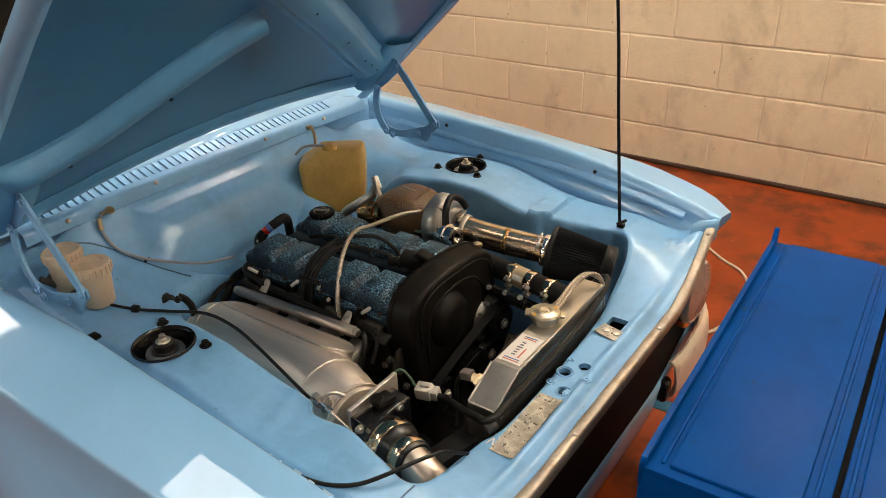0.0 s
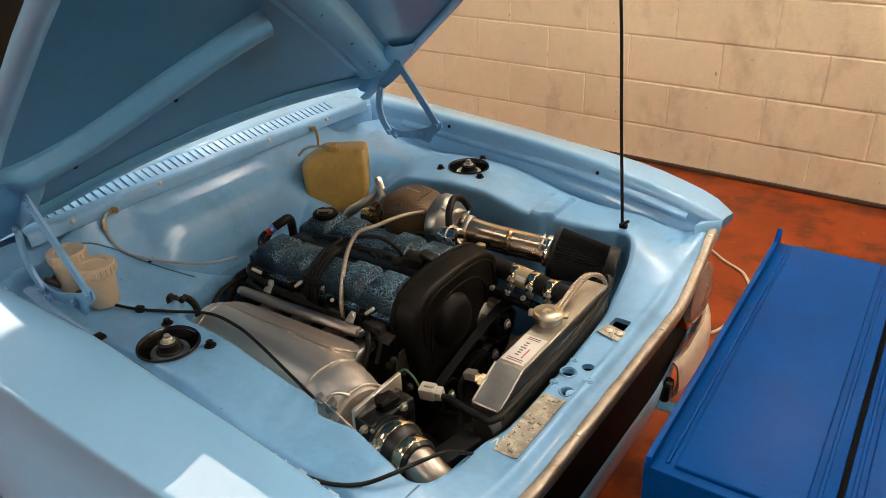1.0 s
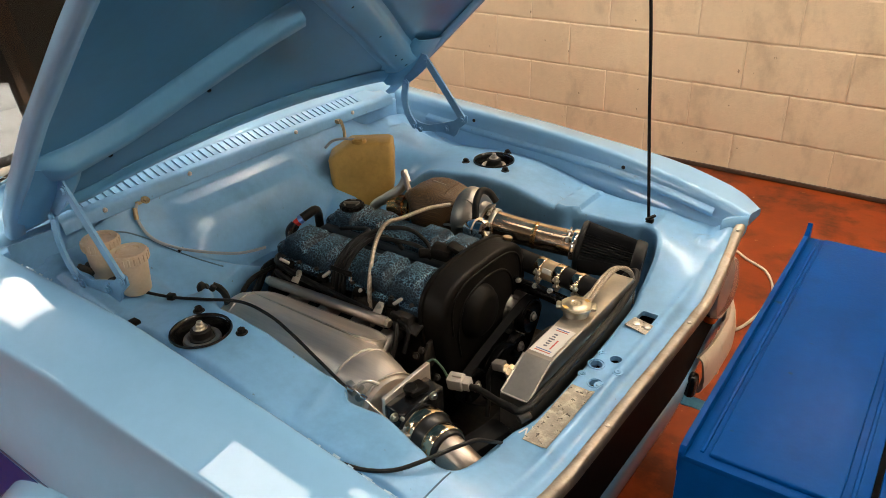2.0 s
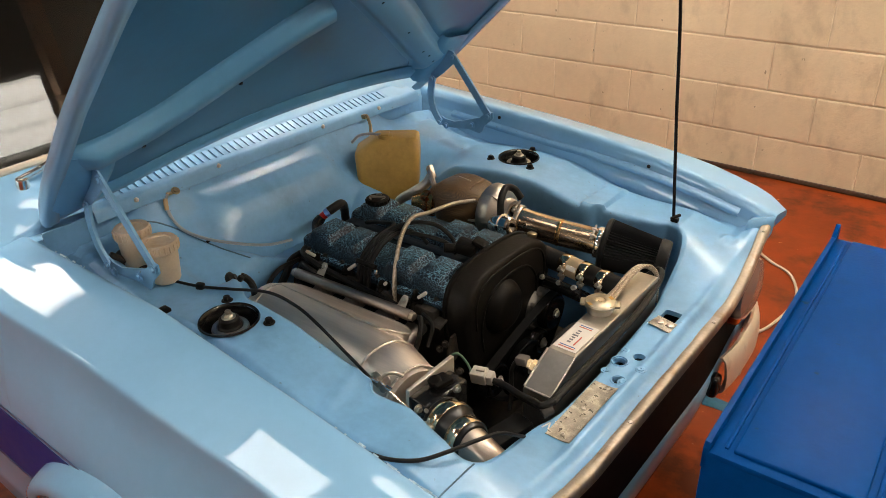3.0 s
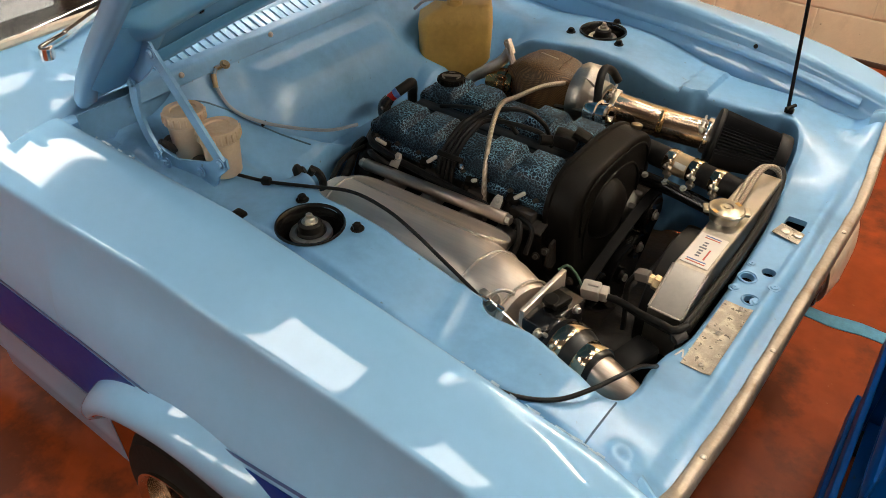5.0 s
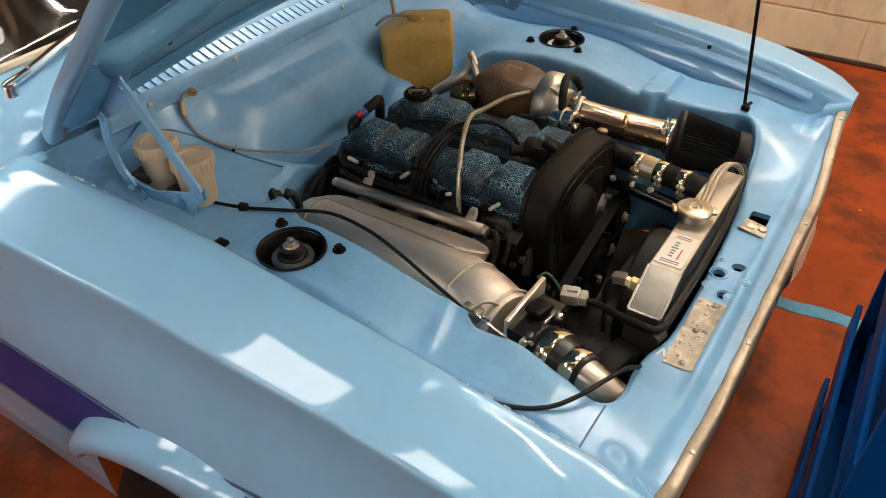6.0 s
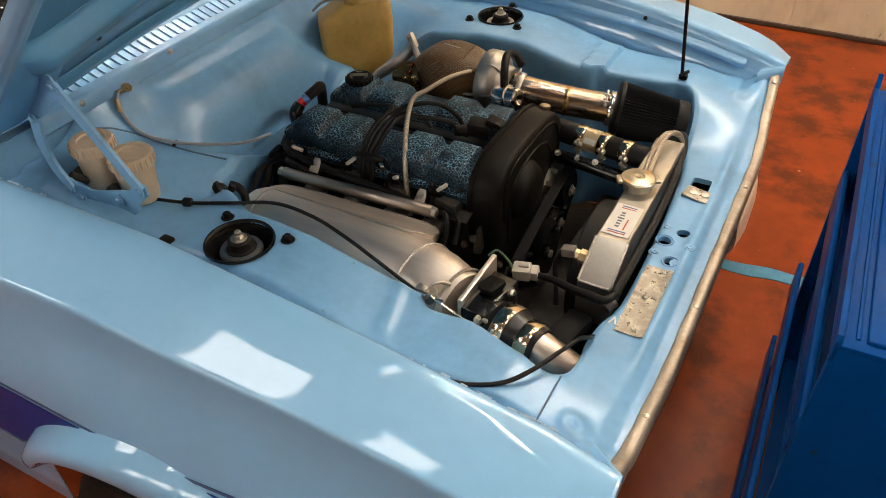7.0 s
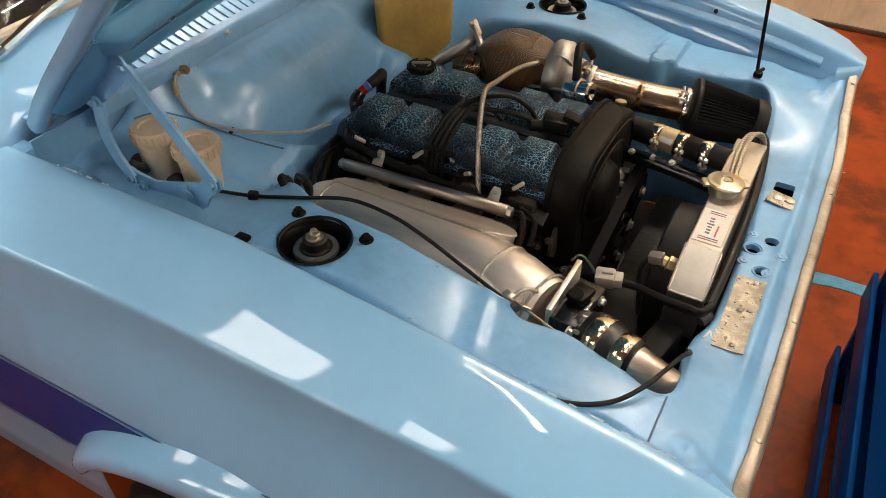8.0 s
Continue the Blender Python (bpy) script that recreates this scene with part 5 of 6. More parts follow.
lathe(bm, (0.24, 0.155, 0.60), (0.33, 0.155, 0.60), [(0, 0.05), (0.01, 0.06), (0.06, 0.06), (0.07, 0.05), (0.08, 0.03)], 28)
for i in range(10):
    a = 6.283 * i / 10
    box(bm, (0.305, 0.155 + 0.053 * math.cos(a), 0.60 + 0.053 * math.sin(a)), (0.03, 0.012, 0.006), pose(0, 0, 0, math.degrees(a) + 90, 0, 0).to_3x3(), 0.002, 1)
part("alternator", bm, alu_cast, eng, "dull alternator body")
bm = B()
prism(bm, [V(0.262, -0.15, 0.665), V(0.262, -0.165, 0.62), V(0.262, -0.14, 0.60), V(0.262, -0.10, 0.62), V(0.262, -0.105, 0.675)], (0.006, 0, 0))
box(bm, (0.225, -0.155, 0.695), (0.05, 0.03, 0.006), pose(0, 0, 0, 20, 0, 0).to_3x3(), 0.001)
part("engine_bracket", bm, grime, eng, "dark steel bracket")
for x, y, z in ((0.30, -0.165, 0.60), (0.265, -0.17, 0.66), (0.24, -0.16, 0.63), (0.30, -0.12, 0.57)):
    bm = B()
    hexbolt(bm, (x, y, z), (0.3, -0.9, 0.3), 0.0055, 0.006)
    part("block_bolt", bm, grime, eng)

# Unseen tray, added to hide the lit floor and darken the bay's bottom.
bm = B()
box(bm, (0.16, 0.0, 0.335), (0.92, 0.96, 0.02), bev=0.006)
box(bm, (0.40, 0.0, 0.37), (0.12, 0.90, 0.08), bev=0.015)
part("added_bay_tray", bm, grime, car, "unseen grimy black tray added to keep the bay bottom dark")

# spark leads over the near bank
for i in range(4):
    bm = B()
    x0 = 0.005 + 0.011 * i
    sweep(bm, [V(x0 + (-0.13, -0.04, 0.05, 0.125)[i], 0.006, 0.772), V(x0 + (-0.07, -0.025, 0.03, 0.09)[i], 0.0, 0.792 + 0.006 * (i % 2)), V(x0, -0.03, 0.806 + 0.004 * (3 - i)), V(x0 - 0.006, -0.085, 0.807), V(x0 - 0.012, -0.13, 0.775), V(x0 - 0.016, -0.146, 0.73), V(x0 - 0.02, -0.150, 0.66)], 0.005, 8)
    part("spark_lead", bm, rubber, eng, "black ignition lead")
bm = B()
box(bm, (0.012, -0.139, 0.762), (0.062, 0.010, 0.012), pose(0, 0, 0, -25, 0, 0).to_3x3(), 0.003)
part("lead_comb", bm, black, eng, "black lead separator")
bm = B()
lathe(bm, (0.045, -0.141, 0.752), (0.045, -0.3, 0.80), [(0, 0.006), (0.005, 0.006), (0.007, 0.003)], 10)
part("comb_screw", bm, chrome, eng)
bm = B()
sweep(bm, [V(0.01, -0.06, 0.812), V(0.045, -0.03, 0.832), V(0.09, 0.01, 0.828), V(0.125, 0.03, 0.80), V(0.14, 0.035, 0.77)], 0.0052, 8)
part("coil_lead", bm, rubber, eng, "black coil lead")
bm = B()
box(bm, (0.185, 0.018, 0.792), (0.05, 0.042, 0.03), pose(0, 0, 0, 0, 10, 18).to_3x3(), 0.007)
cyl(bm, (0.165, 0.0, 0.79), (0.145, -0.018, 0.793), 0.011, n=14)
box(bm, (0.215, 0.03, 0.806), (0.035, 0.03, 0.012), pose(0, 0, 0, 0, 20, 10).to_3x3(), 0.004)
part("cam_sensor", bm, black, eng, "black sensor block")
# rear breather hose with red fitting
bm = B()
sweep(bm, [V(-0.215, -0.075, 0.735), V(-0.225, -0.07, 0.768), V(-0.222, -0.055, 0.785)], [0.016, 0.015, 0.012], 14)
br = part("breather_elbow", bm, gloss_black, eng, "glossy dark breather elbow")
bm = B()
cyl(bm, (-0.222, -0.056, 0.784), (-0.209, -0.046, 0.797), 0.0105, n=14)
part("breather_fitting", bm, red_plastic, br, "red anodised fitting")
bm = B()
cyl(bm, (-0.212, -0.049, 0.794), (-0.205, -0.043, 0.801), 0.012, n=8)
part("breather_nut", bm, mat("blue_anodised", (0.1, 0.2, 0.5), 0.3, 0.6), br, "blue anodised nut")
bm = B()
sweep(bm, [V(-0.207, -0.045, 0.80), V(-0.200, -0.025, 0.808), V(-0.205, 0.000, 0.806), V(-0.220, 0.022, 0.785), V(-0.232, 0.035, 0.745), V(-0.235, 0.04, 0.68)], 0.0115, 12)
part("breather_hose", bm, rubber, br, "black breather hose")
# rear wiring and bell housing lump
bm = B()
lathe(bm, (-0.21, -0.02, 0.58), (-0.36, -0.02, 0.55), [(0, 0.13), (0.02, 0.14), (0.06, 0.12), (0.1, 0.10)], 28)
part("bell_housing", bm, grime, eng)
for pts, r in (([(-0.245, -0.12, 0.70), (-0.235, -0.16, 0.70), (-0.22, -0.20, 0.675), (-0.215, -0.25, 0.63)], 0.010), ([(-0.22, -0.10, 0.73), (-0.19, -0.155, 0.735), (-0.13, -0.165, 0.725), (-0.05, -0.163, 0.715), (0.03, -0.165, 0.71), (0.12, -0.168, 0.705), (0.2, -0.172, 0.69)], 0.008),
               ([(-0.225, -0.14, 0.70), (-0.225, -0.21, 0.70), (-0.205, -0.27, 0.68), (-0.19, -0.31, 0.64)], 0.006), ([(-0.2, -0.15, 0.70), (-0.16, -0.18, 0.72), (-0.10, -0.175, 0.70)], 0.007),
               ([(0.19, -0.17, 0.70), (0.215, -0.19, 0.715), (0.225, -0.205, 0.69), (0.22, -0.22, 0.65)], 0.006), ([(0.2, -0.165, 0.71), (0.235, -0.175, 0.70), (0.24, -0.20, 0.66)], 0.005)):
    bm = B()
    sweep(bm, [V(*p) for p in pts], r, 8)
    part("wiring_loom", bm, rubber, eng, "black taped wiring loom")
for i, x in enumerate((-0.165, -0.05, 0.065, 0.165)):
    bm = B()
    lathe(bm, (x, -0.162, 0.66), (x, -0.150, 0.73), [(0, 0.009), (0.02, 0.012), (0.05, 0.012), (0.055, 0.009), (0.065, 0.009)], 14)
    box(bm, (x + 0.006, -0.146, 0.728), (0.026, 0.018, 0.018), pose(0, 0, 0, 20, 0, 15).to_3x3(), 0.003)
    inj = part("injector", bm, black, eng, "black injector plug")
    bm = B()
    lathe(bm, (x + 0.012, -0.150, 0.736), (x + 0.03 - 0.03 * (i == 0), -0.165 + 0.02 * (i % 2), 0.752), [(0, 0.0042), (0.024, 0.0042), (0.026, 0.003)], 10)
    part("cable_sleeve", bm, white_plastic, inj, "pale wire sleeve")

# ---- intake ----
inta = thing("intake_plenum", "brushed aluminium intake plenum with fuel rail and throttle body", "intake manifold", (0.05, -0.32, 0.6))
def plenum_ring(x):
    """Section of the plenum: a sloping lid face on a round body, turning into a circle at the cone."""
    k = smooth(0.17, 0.25, x)
    e = math.sqrt(max(0.0, 1 - (1 - min(1.0, (x + 0.192) / 0.062)) ** 2))
    g = (x + 0.19) / 0.44
    lid = [(-0.214, 0.600), (-0.212, 0.650), (-0.214, 0.684), (-0.220, 0.696), (-0.232, 0.704), (-0.262, 0.720), (-0.288, 0.734), (-0.302, 0.740), (-0.322, 0.741), (-0.345, 0.737), (-0.366, 0.726), (-0.384, 0.708), (-0.396, 0.684), (-0.400, 0.655), (-0.396, 0.625), (-0.380, 0.597), (-0.350, 0.577), (-0.31, 0.567), (-0.26, 0.570)]
    ring = []
    for i, (y, z) in enumerate(lid):
        y, z = y + 0.008 * (1 - g), z - 0.008 * (1 - g)
        a = math.atan2(z - 0.655, y + 0.322)
        yr, zr = -0.328 + 0.080 * math.cos(a), 0.657 + 0.080 * math.sin(a)
        y, z = y + (yr - y) * k, z + (zr - z) * k
        ring.append(V(x, -0.300 + (y + 0.300) * (0.25 + 0.75 * e), 0.655 + (z - 0.655) * (0.2 + 0.8 * e)))
    return ring


bm = B()
solid(bm, [plenum_ring(x) for x in [-0.192, -0.190, -0.186, -0.18, -0.172, -0.162, -0.15, -0.135] + [-0.13 + 0.02 * i for i in range(19)] + [0.247]])
bmesh.ops.recalc_face_normals(bm, faces=bm.faces[:])
body = part("plenum_body", bm, alu, inta, "brushed aluminium welded plenum", 60)
corner = [V(*p) for p in ((-0.150, -0.262, 0.7085), (-0.142, -0.232, 0.695), (-0.10, -0.220, 0.6915), (0.05, -0.219, 0.6965), (0.165, -0.217, 0.700), (0.205, -0.222, 0.701), (0.226, -0.240, 0.706), (0.222, -0.262, 0.718), (0.200, -0.285, 0.732), (0.17, -0.291, 0.734), (0.05, -0.289, 0.730), (-0.10, -0.286, 0.725), (-0.138, -0.281, 0.720))]
so = spline(corner + corner[:1], 5)[:-1]
ctr = sum(so, V(0, 0, 0)) / len(so)
up = V(0.0, 0.47, 0.88)
bm = B()
solid(bm, [[ctr + (p - ctr) * k + up * h for p in so] for k, h in ((1.0, -0.012), (1.0, 0.003), (0.992, 0.0045), (0.975, 0.005), (0.93, 0.0045), (0.8, 0.0042))])
part("plenum_lid", bm, alu, body, "flat welded plenum lid", 45)
bm = B()
sweep(bm, [p + up * 0.0032 for p in so + so[:1]], 0.0028, 6, 1)
part("weld_seam", bm, weld, body, "rippled weld seam")
bm = B()
sweep(bm, plenum_ring(-0.128)[6:15], 0.0024, 6, 3)
part("weld_seam", bm, weld, body, "rippled weld seam")
ax0, ax1 = V(0.235, -0.328, 0.655), V(0.545, -0.404, 0.676)
ad = (ax1 - ax0).normalized()
bm = B()
lathe(bm, ax0 - ad * 0.01, ax1, [(0, 0.080), (0.012, 0.0815), (0.05, 0.079), (0.085, 0.072), (0.10, 0.068), (0.119, 0.064)], 40)
elbow = part("throttle_cone", bm, alu, inta, "aluminium cone to the throttle body", 60)
for t, r in ((0.006, 0.082), (0.098, 0.0705)):
    bm = B()
    d, u, w = frame_of(ad)
    c = ax0 + ad * t
    sweep(bm, [c + (u * math.cos(6.2832 * i / 40) + w * math.sin(6.2832 * i / 40)) * r for i in range(41)], 0.0028, 6, 1)
    part("weld_ring", bm, weld, elbow, "rippled weld bead")
bm = B()
lathe(bm, V(0.298, -0.392, 0.700), V(0.303, -0.402, 0.735), [(0, 0.014), (0.012, 0.012), (0.022, 0.0115), (0.026, 0.009)], 16)
part("boss", bm, alu_cast, elbow, "welded boss")
# fuel rail
bm = B()
ra, rb = V(-0.170, -0.198, 0.704), V(0.186, -0.188, 0.712)
cyl(bm, ra, rb, 0.0125, n=24)
rail = part("fuel_rail", bm, rail_metal, inta, "satin aluminium fuel rail tube", 50)
for a, b in ((ra, ra + V(-0.012, 0, 0)), (rb - V(0.006, 0, 0), rb + V(0.010, 0, 0))):
    bm = B()
    cyl(bm, a, b, 0.0105, n=6)
    part("rail_end", bm, steel, rail)
for x in (-0.105, 0.150):
    bm = B()
    prism(bm, [V(x - 0.012, -0.182, 0.714), V(x + 0.012, -0.182, 0.714), V(x + 0.010, -0.168, 0.728), V(x + 0.006, -0.163, 0.734), V(x - 0.006, -0.163, 0.734), V(x - 0.010, -0.168, 0.728)], (0, 0.003, 0.003))
    tab = part("rail_tab", bm, white_plastic, rail, "pale mounting tab")
    bm = B()
    hexbolt(bm, V(x, -0.166, 0.728), (0, -0.6, 0.8), 0.006, 0.005)
    part("tab_bolt", bm, steel, tab)
# runners
for x in (-0.12, -0.02, 0.08, 0.17):
    bm = B()
    sweep(bm, [V(x, -0.25, 0.64), V(x, -0.2, 0.645), V(x, -0.145, 0.66)], 0.024, 14)
    part("runner", bm, alu_cast, inta)
# throttle body
d, u, w = frame_of(ad)
R3 = Matrix((ad, u, w)).transposed()
fl = ax0 + ad * 0.120
bm = B()
box(bm, (0.354, -0.326, 0.668), (0.010, 0.136, 0.106), None, 0.002)
flange = part("flange", bm, alu, inta, "square aluminium flange")
bm = B()
box(bm, (0.385, -0.342, 0.660), (0.050, 0.112, 0.098), pose(0, 0, 0, 0, 0, -6).to_3x3(), 0.005)
lathe(bm, fl + ad * 0.05, fl + ad, [(0, 0.045), (0.020, 0.045), (0.024, 0.041)], 32)
lathe(bm, (0.384, -0.318, 0.706), (0.384, -0.318, 0.72), [(0, 0.018), (0.006, 0.017), (0.007, 0.012), (0.004, 0.010), (0.004, 0.001)], 24)
tbody = part("throttle_body", bm, gloss_black, inta, "gloss black throttle body", 45)
bm = B()
box(bm, fl + ad * 0.035 + u * 0.0 + w * 0.0 + V(0.0, 0.03, 0.055), (0.034, 0.04, 0.012), R3, 0.004)
cyl(bm, fl + ad * 0.03 + V(0.0, 0.02, 0.052), fl + ad * 0.03 + V(0.0, 0.018, 0.064), 0.013, n=20)
part("position_sensor", bm, black, tbody, "black throttle sensor")
for a, b in ((0.045, 0.045), (-0.045, 0.045), (0.045, -0.045), (-0.045, -0.045)):
    bm = B()
    hexbolt(bm, fl + ad * 0.060 + u * a + w * b, ad, 0.006, 0.008)
    part("flange_bolt", bm, steel, tbody)
for o in ((0.03, -0.005), (-0.035, 0.03)):
    bm = B()
    cyl(bm, fl + ad * 0.058 + u * o[0] + w * o[1] + V(0, 0, 0.03), fl + ad * 0.070 + u * o[0] + w * o[1] + V(0, 0, 0.03), 0.004, n=10)
    part("stub", bm, steel, tbody)
# couplers, clamps and boost pipe
bm = B()
lathe(bm, fl + ad * 0.066, ax1, [(0, 0.046), (0.004, 0.0485), (0.038, 0.0485), (0.048, 0.045), (0.060, 0.040), (0.088, 0.038), (0.092, 0.035)], 36)
coup = part("coupler", bm, silicone, inta, "black silicone hose coupler", 50)


def band(c, ax, r, wide, material, parent, name="hose_clamp", bolt_dir=None):
    bm = B()
    lathe(bm, c - ax * wide / 2, c + ax, [(0, r - 0.002), (0.0, r + 0.0012), (0.001, r + 0.002), (wide - 0.001, r + 0.002), (wide, r + 0.0012), (wide, r - 0.002)], 40)
    cl = part(name, bm, material, parent, "bright steel hose clamp", 40)
    dd, uu, ww = frame_of(ax)
    b = bolt_dir.normalized() if bolt_dir else ww
    side = ax.cross(b).normalized()
    bm = B()
    for q in (-1, 1):
        box(bm, c + b * (r + 0.006) + side * q * 0.009, (wide * 0.9, 0.006, 0.012), Matrix((ax, side, b)).transposed(), 0.002, 1)
    cyl(bm, c + b * (r + 0.007) - side * 0.022, c + b * (r + 0.007) + side * 0.022, 0.0028, n=10)
    lathe(bm, c + b * (r + 0.007) + side * 0.014, c + b * (r + 0.007) + side * 0.03, [(0, 0.005), (0.006, 0.005)], 6)
    part("clamp_bolt", bm, steel, cl)
    return cl


band(fl + ad * 0.092, ad, 0.049, 0.026, clamp_steel, inta, bolt_dir=V(-0.2, -0.75, 0.3))
band(fl + ad * 0.138, ad, 0.0395, 0.026, clamp_steel, inta, bolt_dir=V(-0.2, -0.8, -0.1))
bm = B()
lathe(bm, fl + ad * 0.145, ax1 + V(0, 0, -0.012), [(0, 0.033), (0.118, 0.033), (0.119, 0.0315), (0.03, 0.030)], 30)
part("boost_pipe", bm, rail_metal, inta, "bare aluminium boost pipe", 60)
# throttle lever and cable
bm = B()
sweep(bm, [V(0.296, -0.408, 0.722), V(0.302, -0.398, 0.735), V(0.312, -0.385, 0.737), V(0.325, -0.372, 0.727)], 0.0035, 8)
box(bm, (0.292, -0.410, 0.728), (0.020, 0.012, 0.024), pose(0, 0, 0, 0, 0, -15).to_3x3(), 0.002)
part("cable_bracket", bm, steel, inta, "bright cable bracket")
bm = B()
sweep(bm, [V(0.285, -0.42, 0.735), V(0.297, -0.412, 0.732), V(0.36, -0.418, 0.712), V(0.385, -0.42, 0.705)], 0.0022, 6)
for p in (V(0.289, -0.417, 0.7345), V(0.318, -0.414, 0.726)):
    cyl(bm, p, p + V(0.014, 0.001, -0.003), 0.0045, n=10)
part("throttle_link", bm, chrome, inta, "thin steel cable end")
bm = B()
sweep(bm, [V(-0.29, -0.50, 0.80), V(-0.235, -0.485, bay_z(-0.235, -0.485) + 0.008), V(-0.17, -0.459, bay_z(-0.17, -0.459) + 0.006), V(-0.09, -0.435, bay_z(-0.09, -0.435) + 0.005), V(-0.01, -0.403, 0.808), V(0.07, -0.400, 0.803), V(0.14, -0.408, 0.790), V(0.21, -0.415, 0.766), V(0.285, -0.421, 0.737)], 0.0033, 8)
tagged(part("throttle_cable", bm, rubber), "black sheathed throttle cable lying along the inner wing", "cable")
bm = B()
sweep(bm, [V(0.405, -0.578, bay_z(0.405, -0.575) + 0.014), V(0.46, -0.566, bay_z(0.46, -0.566) + 0.006), V(0.505, -0.54, bay_z(0.505, -0.54) + 0.006), V(0.535, -0.50, 0.752), V(0.553, -0.45, 0.748), V(0.566, -0.40, 0.735), V(0.572, -0.36, 0.705), V(0.565, -0.31, 0.66)], 0.0036, 8)
tagged(part("earth_cable", bm, rubber), "black cable draped over the inner wing and pipe", "cable")

# ---- turbocharger ----
tur = thing("turbocharger", "turbocharger with brown woven heat shield and bright compressor housing", "turbocharger", (0.03, 0.26, 0.68))
bm = B()
rings = []
for i in range(25):
    k = i / 24
    x = -0.100 + 0.186 * k
    r = math.sin(math.pi * min(1, max(0.0, 0.06 + 0.90 * k))) ** 0.38
    r = max(0.25, r) * (1.0 if k > 0.25 else 0.72 + 1.12 * k)
    ring = []
    for j in range(32):
        a = 6.283185 * j / 32
        q = (abs(math.cos(a)) ** 5.5 + abs(math.sin(a)) ** 5.5) ** (-1 / 5.5)
        wob = 1 + 0.05 * noise.noise(V(x * 22, math.cos(a) * 1.6, math.sin(a) * 1.6))
        ring.append(V(x + 0.012 * math.sin(a) * (k - 0.5), 0.260 + 0.068 * r * q * wob * math.cos(a), 0.764 + 0.066 * r * q * wob * math.sin(a)))
    rings.append(ring)
solid(bm, rings)
part("heat_shield", bm, carbon, tur, "brown woven heat shield wrap", 70)
for z, y in ((0.822, 0.23),):
    bm = B()
    sweep(bm, [V(0.045, 0.206, 0.735), V(0.042, 0.205, 0.79), V(0.038, 0.235, 0.826), V(0.030, 0.30, 0.825)], 0.0022, 6)
    part("shield_seam", bm, carbon, tur)
    bm = B()
    box(bm, (-0.01, 0.268, 0.829), (0.05, 0.004, 0.003), pose(0, 0, 0, 0, 0, -8).to_3x3(), 0.001)
    part("shield_clip", bm, steel, tur)
bm = B()
lathe(bm, (-0.075, 0.235, 0.752), (-0.17, 0.225, 0.735), [(0, 0.032), (0.02, 0.032), (0.03, 0.036), (0.04, 0.036), (0.045, 0.03), (0.07, 0.03)], 24)
part("downpipe", bm, heat, tur, "heat coloured exhaust pipe")
bm = B()
lathe(bm, (-0.092, 0.233, 0.749), (-0.17, 0.225, 0.735), [(0, 0.0335), (0, 0.036), (0.012, 0.036), (0.012, 0.0335)], 30)
box(bm, (-0.10, 0.205, 0.772), (0.02, 0.012, 0.012), bev=0.002)
part("vee_clamp", bm, mat("copper_tint", (0.5, 0.24, 0.12), 0.25, 1, 0.2, 30), tur, "copper tinted clamp band")
bm = B()
sweep(bm, [V(-0.195, 0.185, 0.70), V(-0.185, 0.20, 0.745), V(-0.155, 0.225, 0.768), V(-0.125, 0.245, 0.795), V(-0.108, 0.25, 0.825)], [0.010, 0.013, 0.015, 0.013, 0.012], 12)
box(bm, (-0.192, 0.19, 0.722), (0.022, 0.014, 0.03), pose(0, 0, 0, 20, 30, 0).to_3x3(), 0.004)
part("manifold_arm", bm, alu_cast, tur, "dull cast manifold brace")
bm = B()
sweep(bm, [V(-0.125, 0.26, 0.835), V(-0.105, 0.245, 0.82), V(-0.085, 0.235, 0.795)], 0.008, 10)
lathe(bm, (-0.085, 0.236, 0.80), (-0.05, 0.236, 0.795), [(0, 0.009), (0.02, 0.009), (0.022, 0.006)], 6)
cyl(bm, (-0.125, 0.262, 0.842), (-0.105, 0.255, 0.812), 0.010, n=6)
part("oil_feed", bm, rail_metal, tur, "steel oil feed fitting")
bm = B()
rings = []
for i in range(33):
    a = 6.283 * i / 32
    r = 0.052 + 0.012 * i / 32
    c = V(0.105, 0.262 + r * math.cos(a + 2.2) * 0.72, 0.766 + r * math.sin(a + 2.2) * 0.72)
    rings.append(c)
sweep(bm, rings, [0.018 + 0.010 * i / 32 for i in range(33)], 16, 2)
lathe(bm, (0.080, 0.262, 0.766), (1, 0.262, 0.766), [(0, 0.05), (0.0, 0.070), (0.004, 0.0725), (0.03, 0.0725), (0.036, 0.068), (0.042, 0.055), (0.05, 0.044), (0.07, 0.040)], 48)
part("compressor_housing", bm, alu_cast, tur, "bright cast compressor housing", 45)
for i in range(6):
    a = 1.047 * i + 0.4
    bm = B()
    hexbolt(bm, (0.086, 0.262 + 0.060 * math.cos(a), 0.766 + 0.060 * math.sin(a)), (-1, 0, 0), 0.005, 0.006)
    part("housing_bolt", bm, steel, tur)
# wastegate actuator
wa, wb = V(0.135, 0.185, 0.770), V(0.205, 0.178, 0.782)
wd = (wb - wa).normalized()
bm = B()
lathe(bm, wa, wb, [(0, 0.012), (0.006, 0.022), (0.012, 0.026), (0.034, 0.027), (0.036, 0.031), (0.042, 0.031), (0.044, 0.027), (0.064, 0.026), (0.068, 0.022), (0.068, 0.012), (0.064, 0.009), (0.060, 0.001)], 32)
part("wastegate_actuator", bm, chrome, tur, "shiny round wastegate actuator")
bm = B()
cyl(bm, wa, wa - wd * 0.11 + V(0, 0.015, -0.008), 0.0035, n=10)
part("actuator_rod", bm, steel, tur)
bm = B()
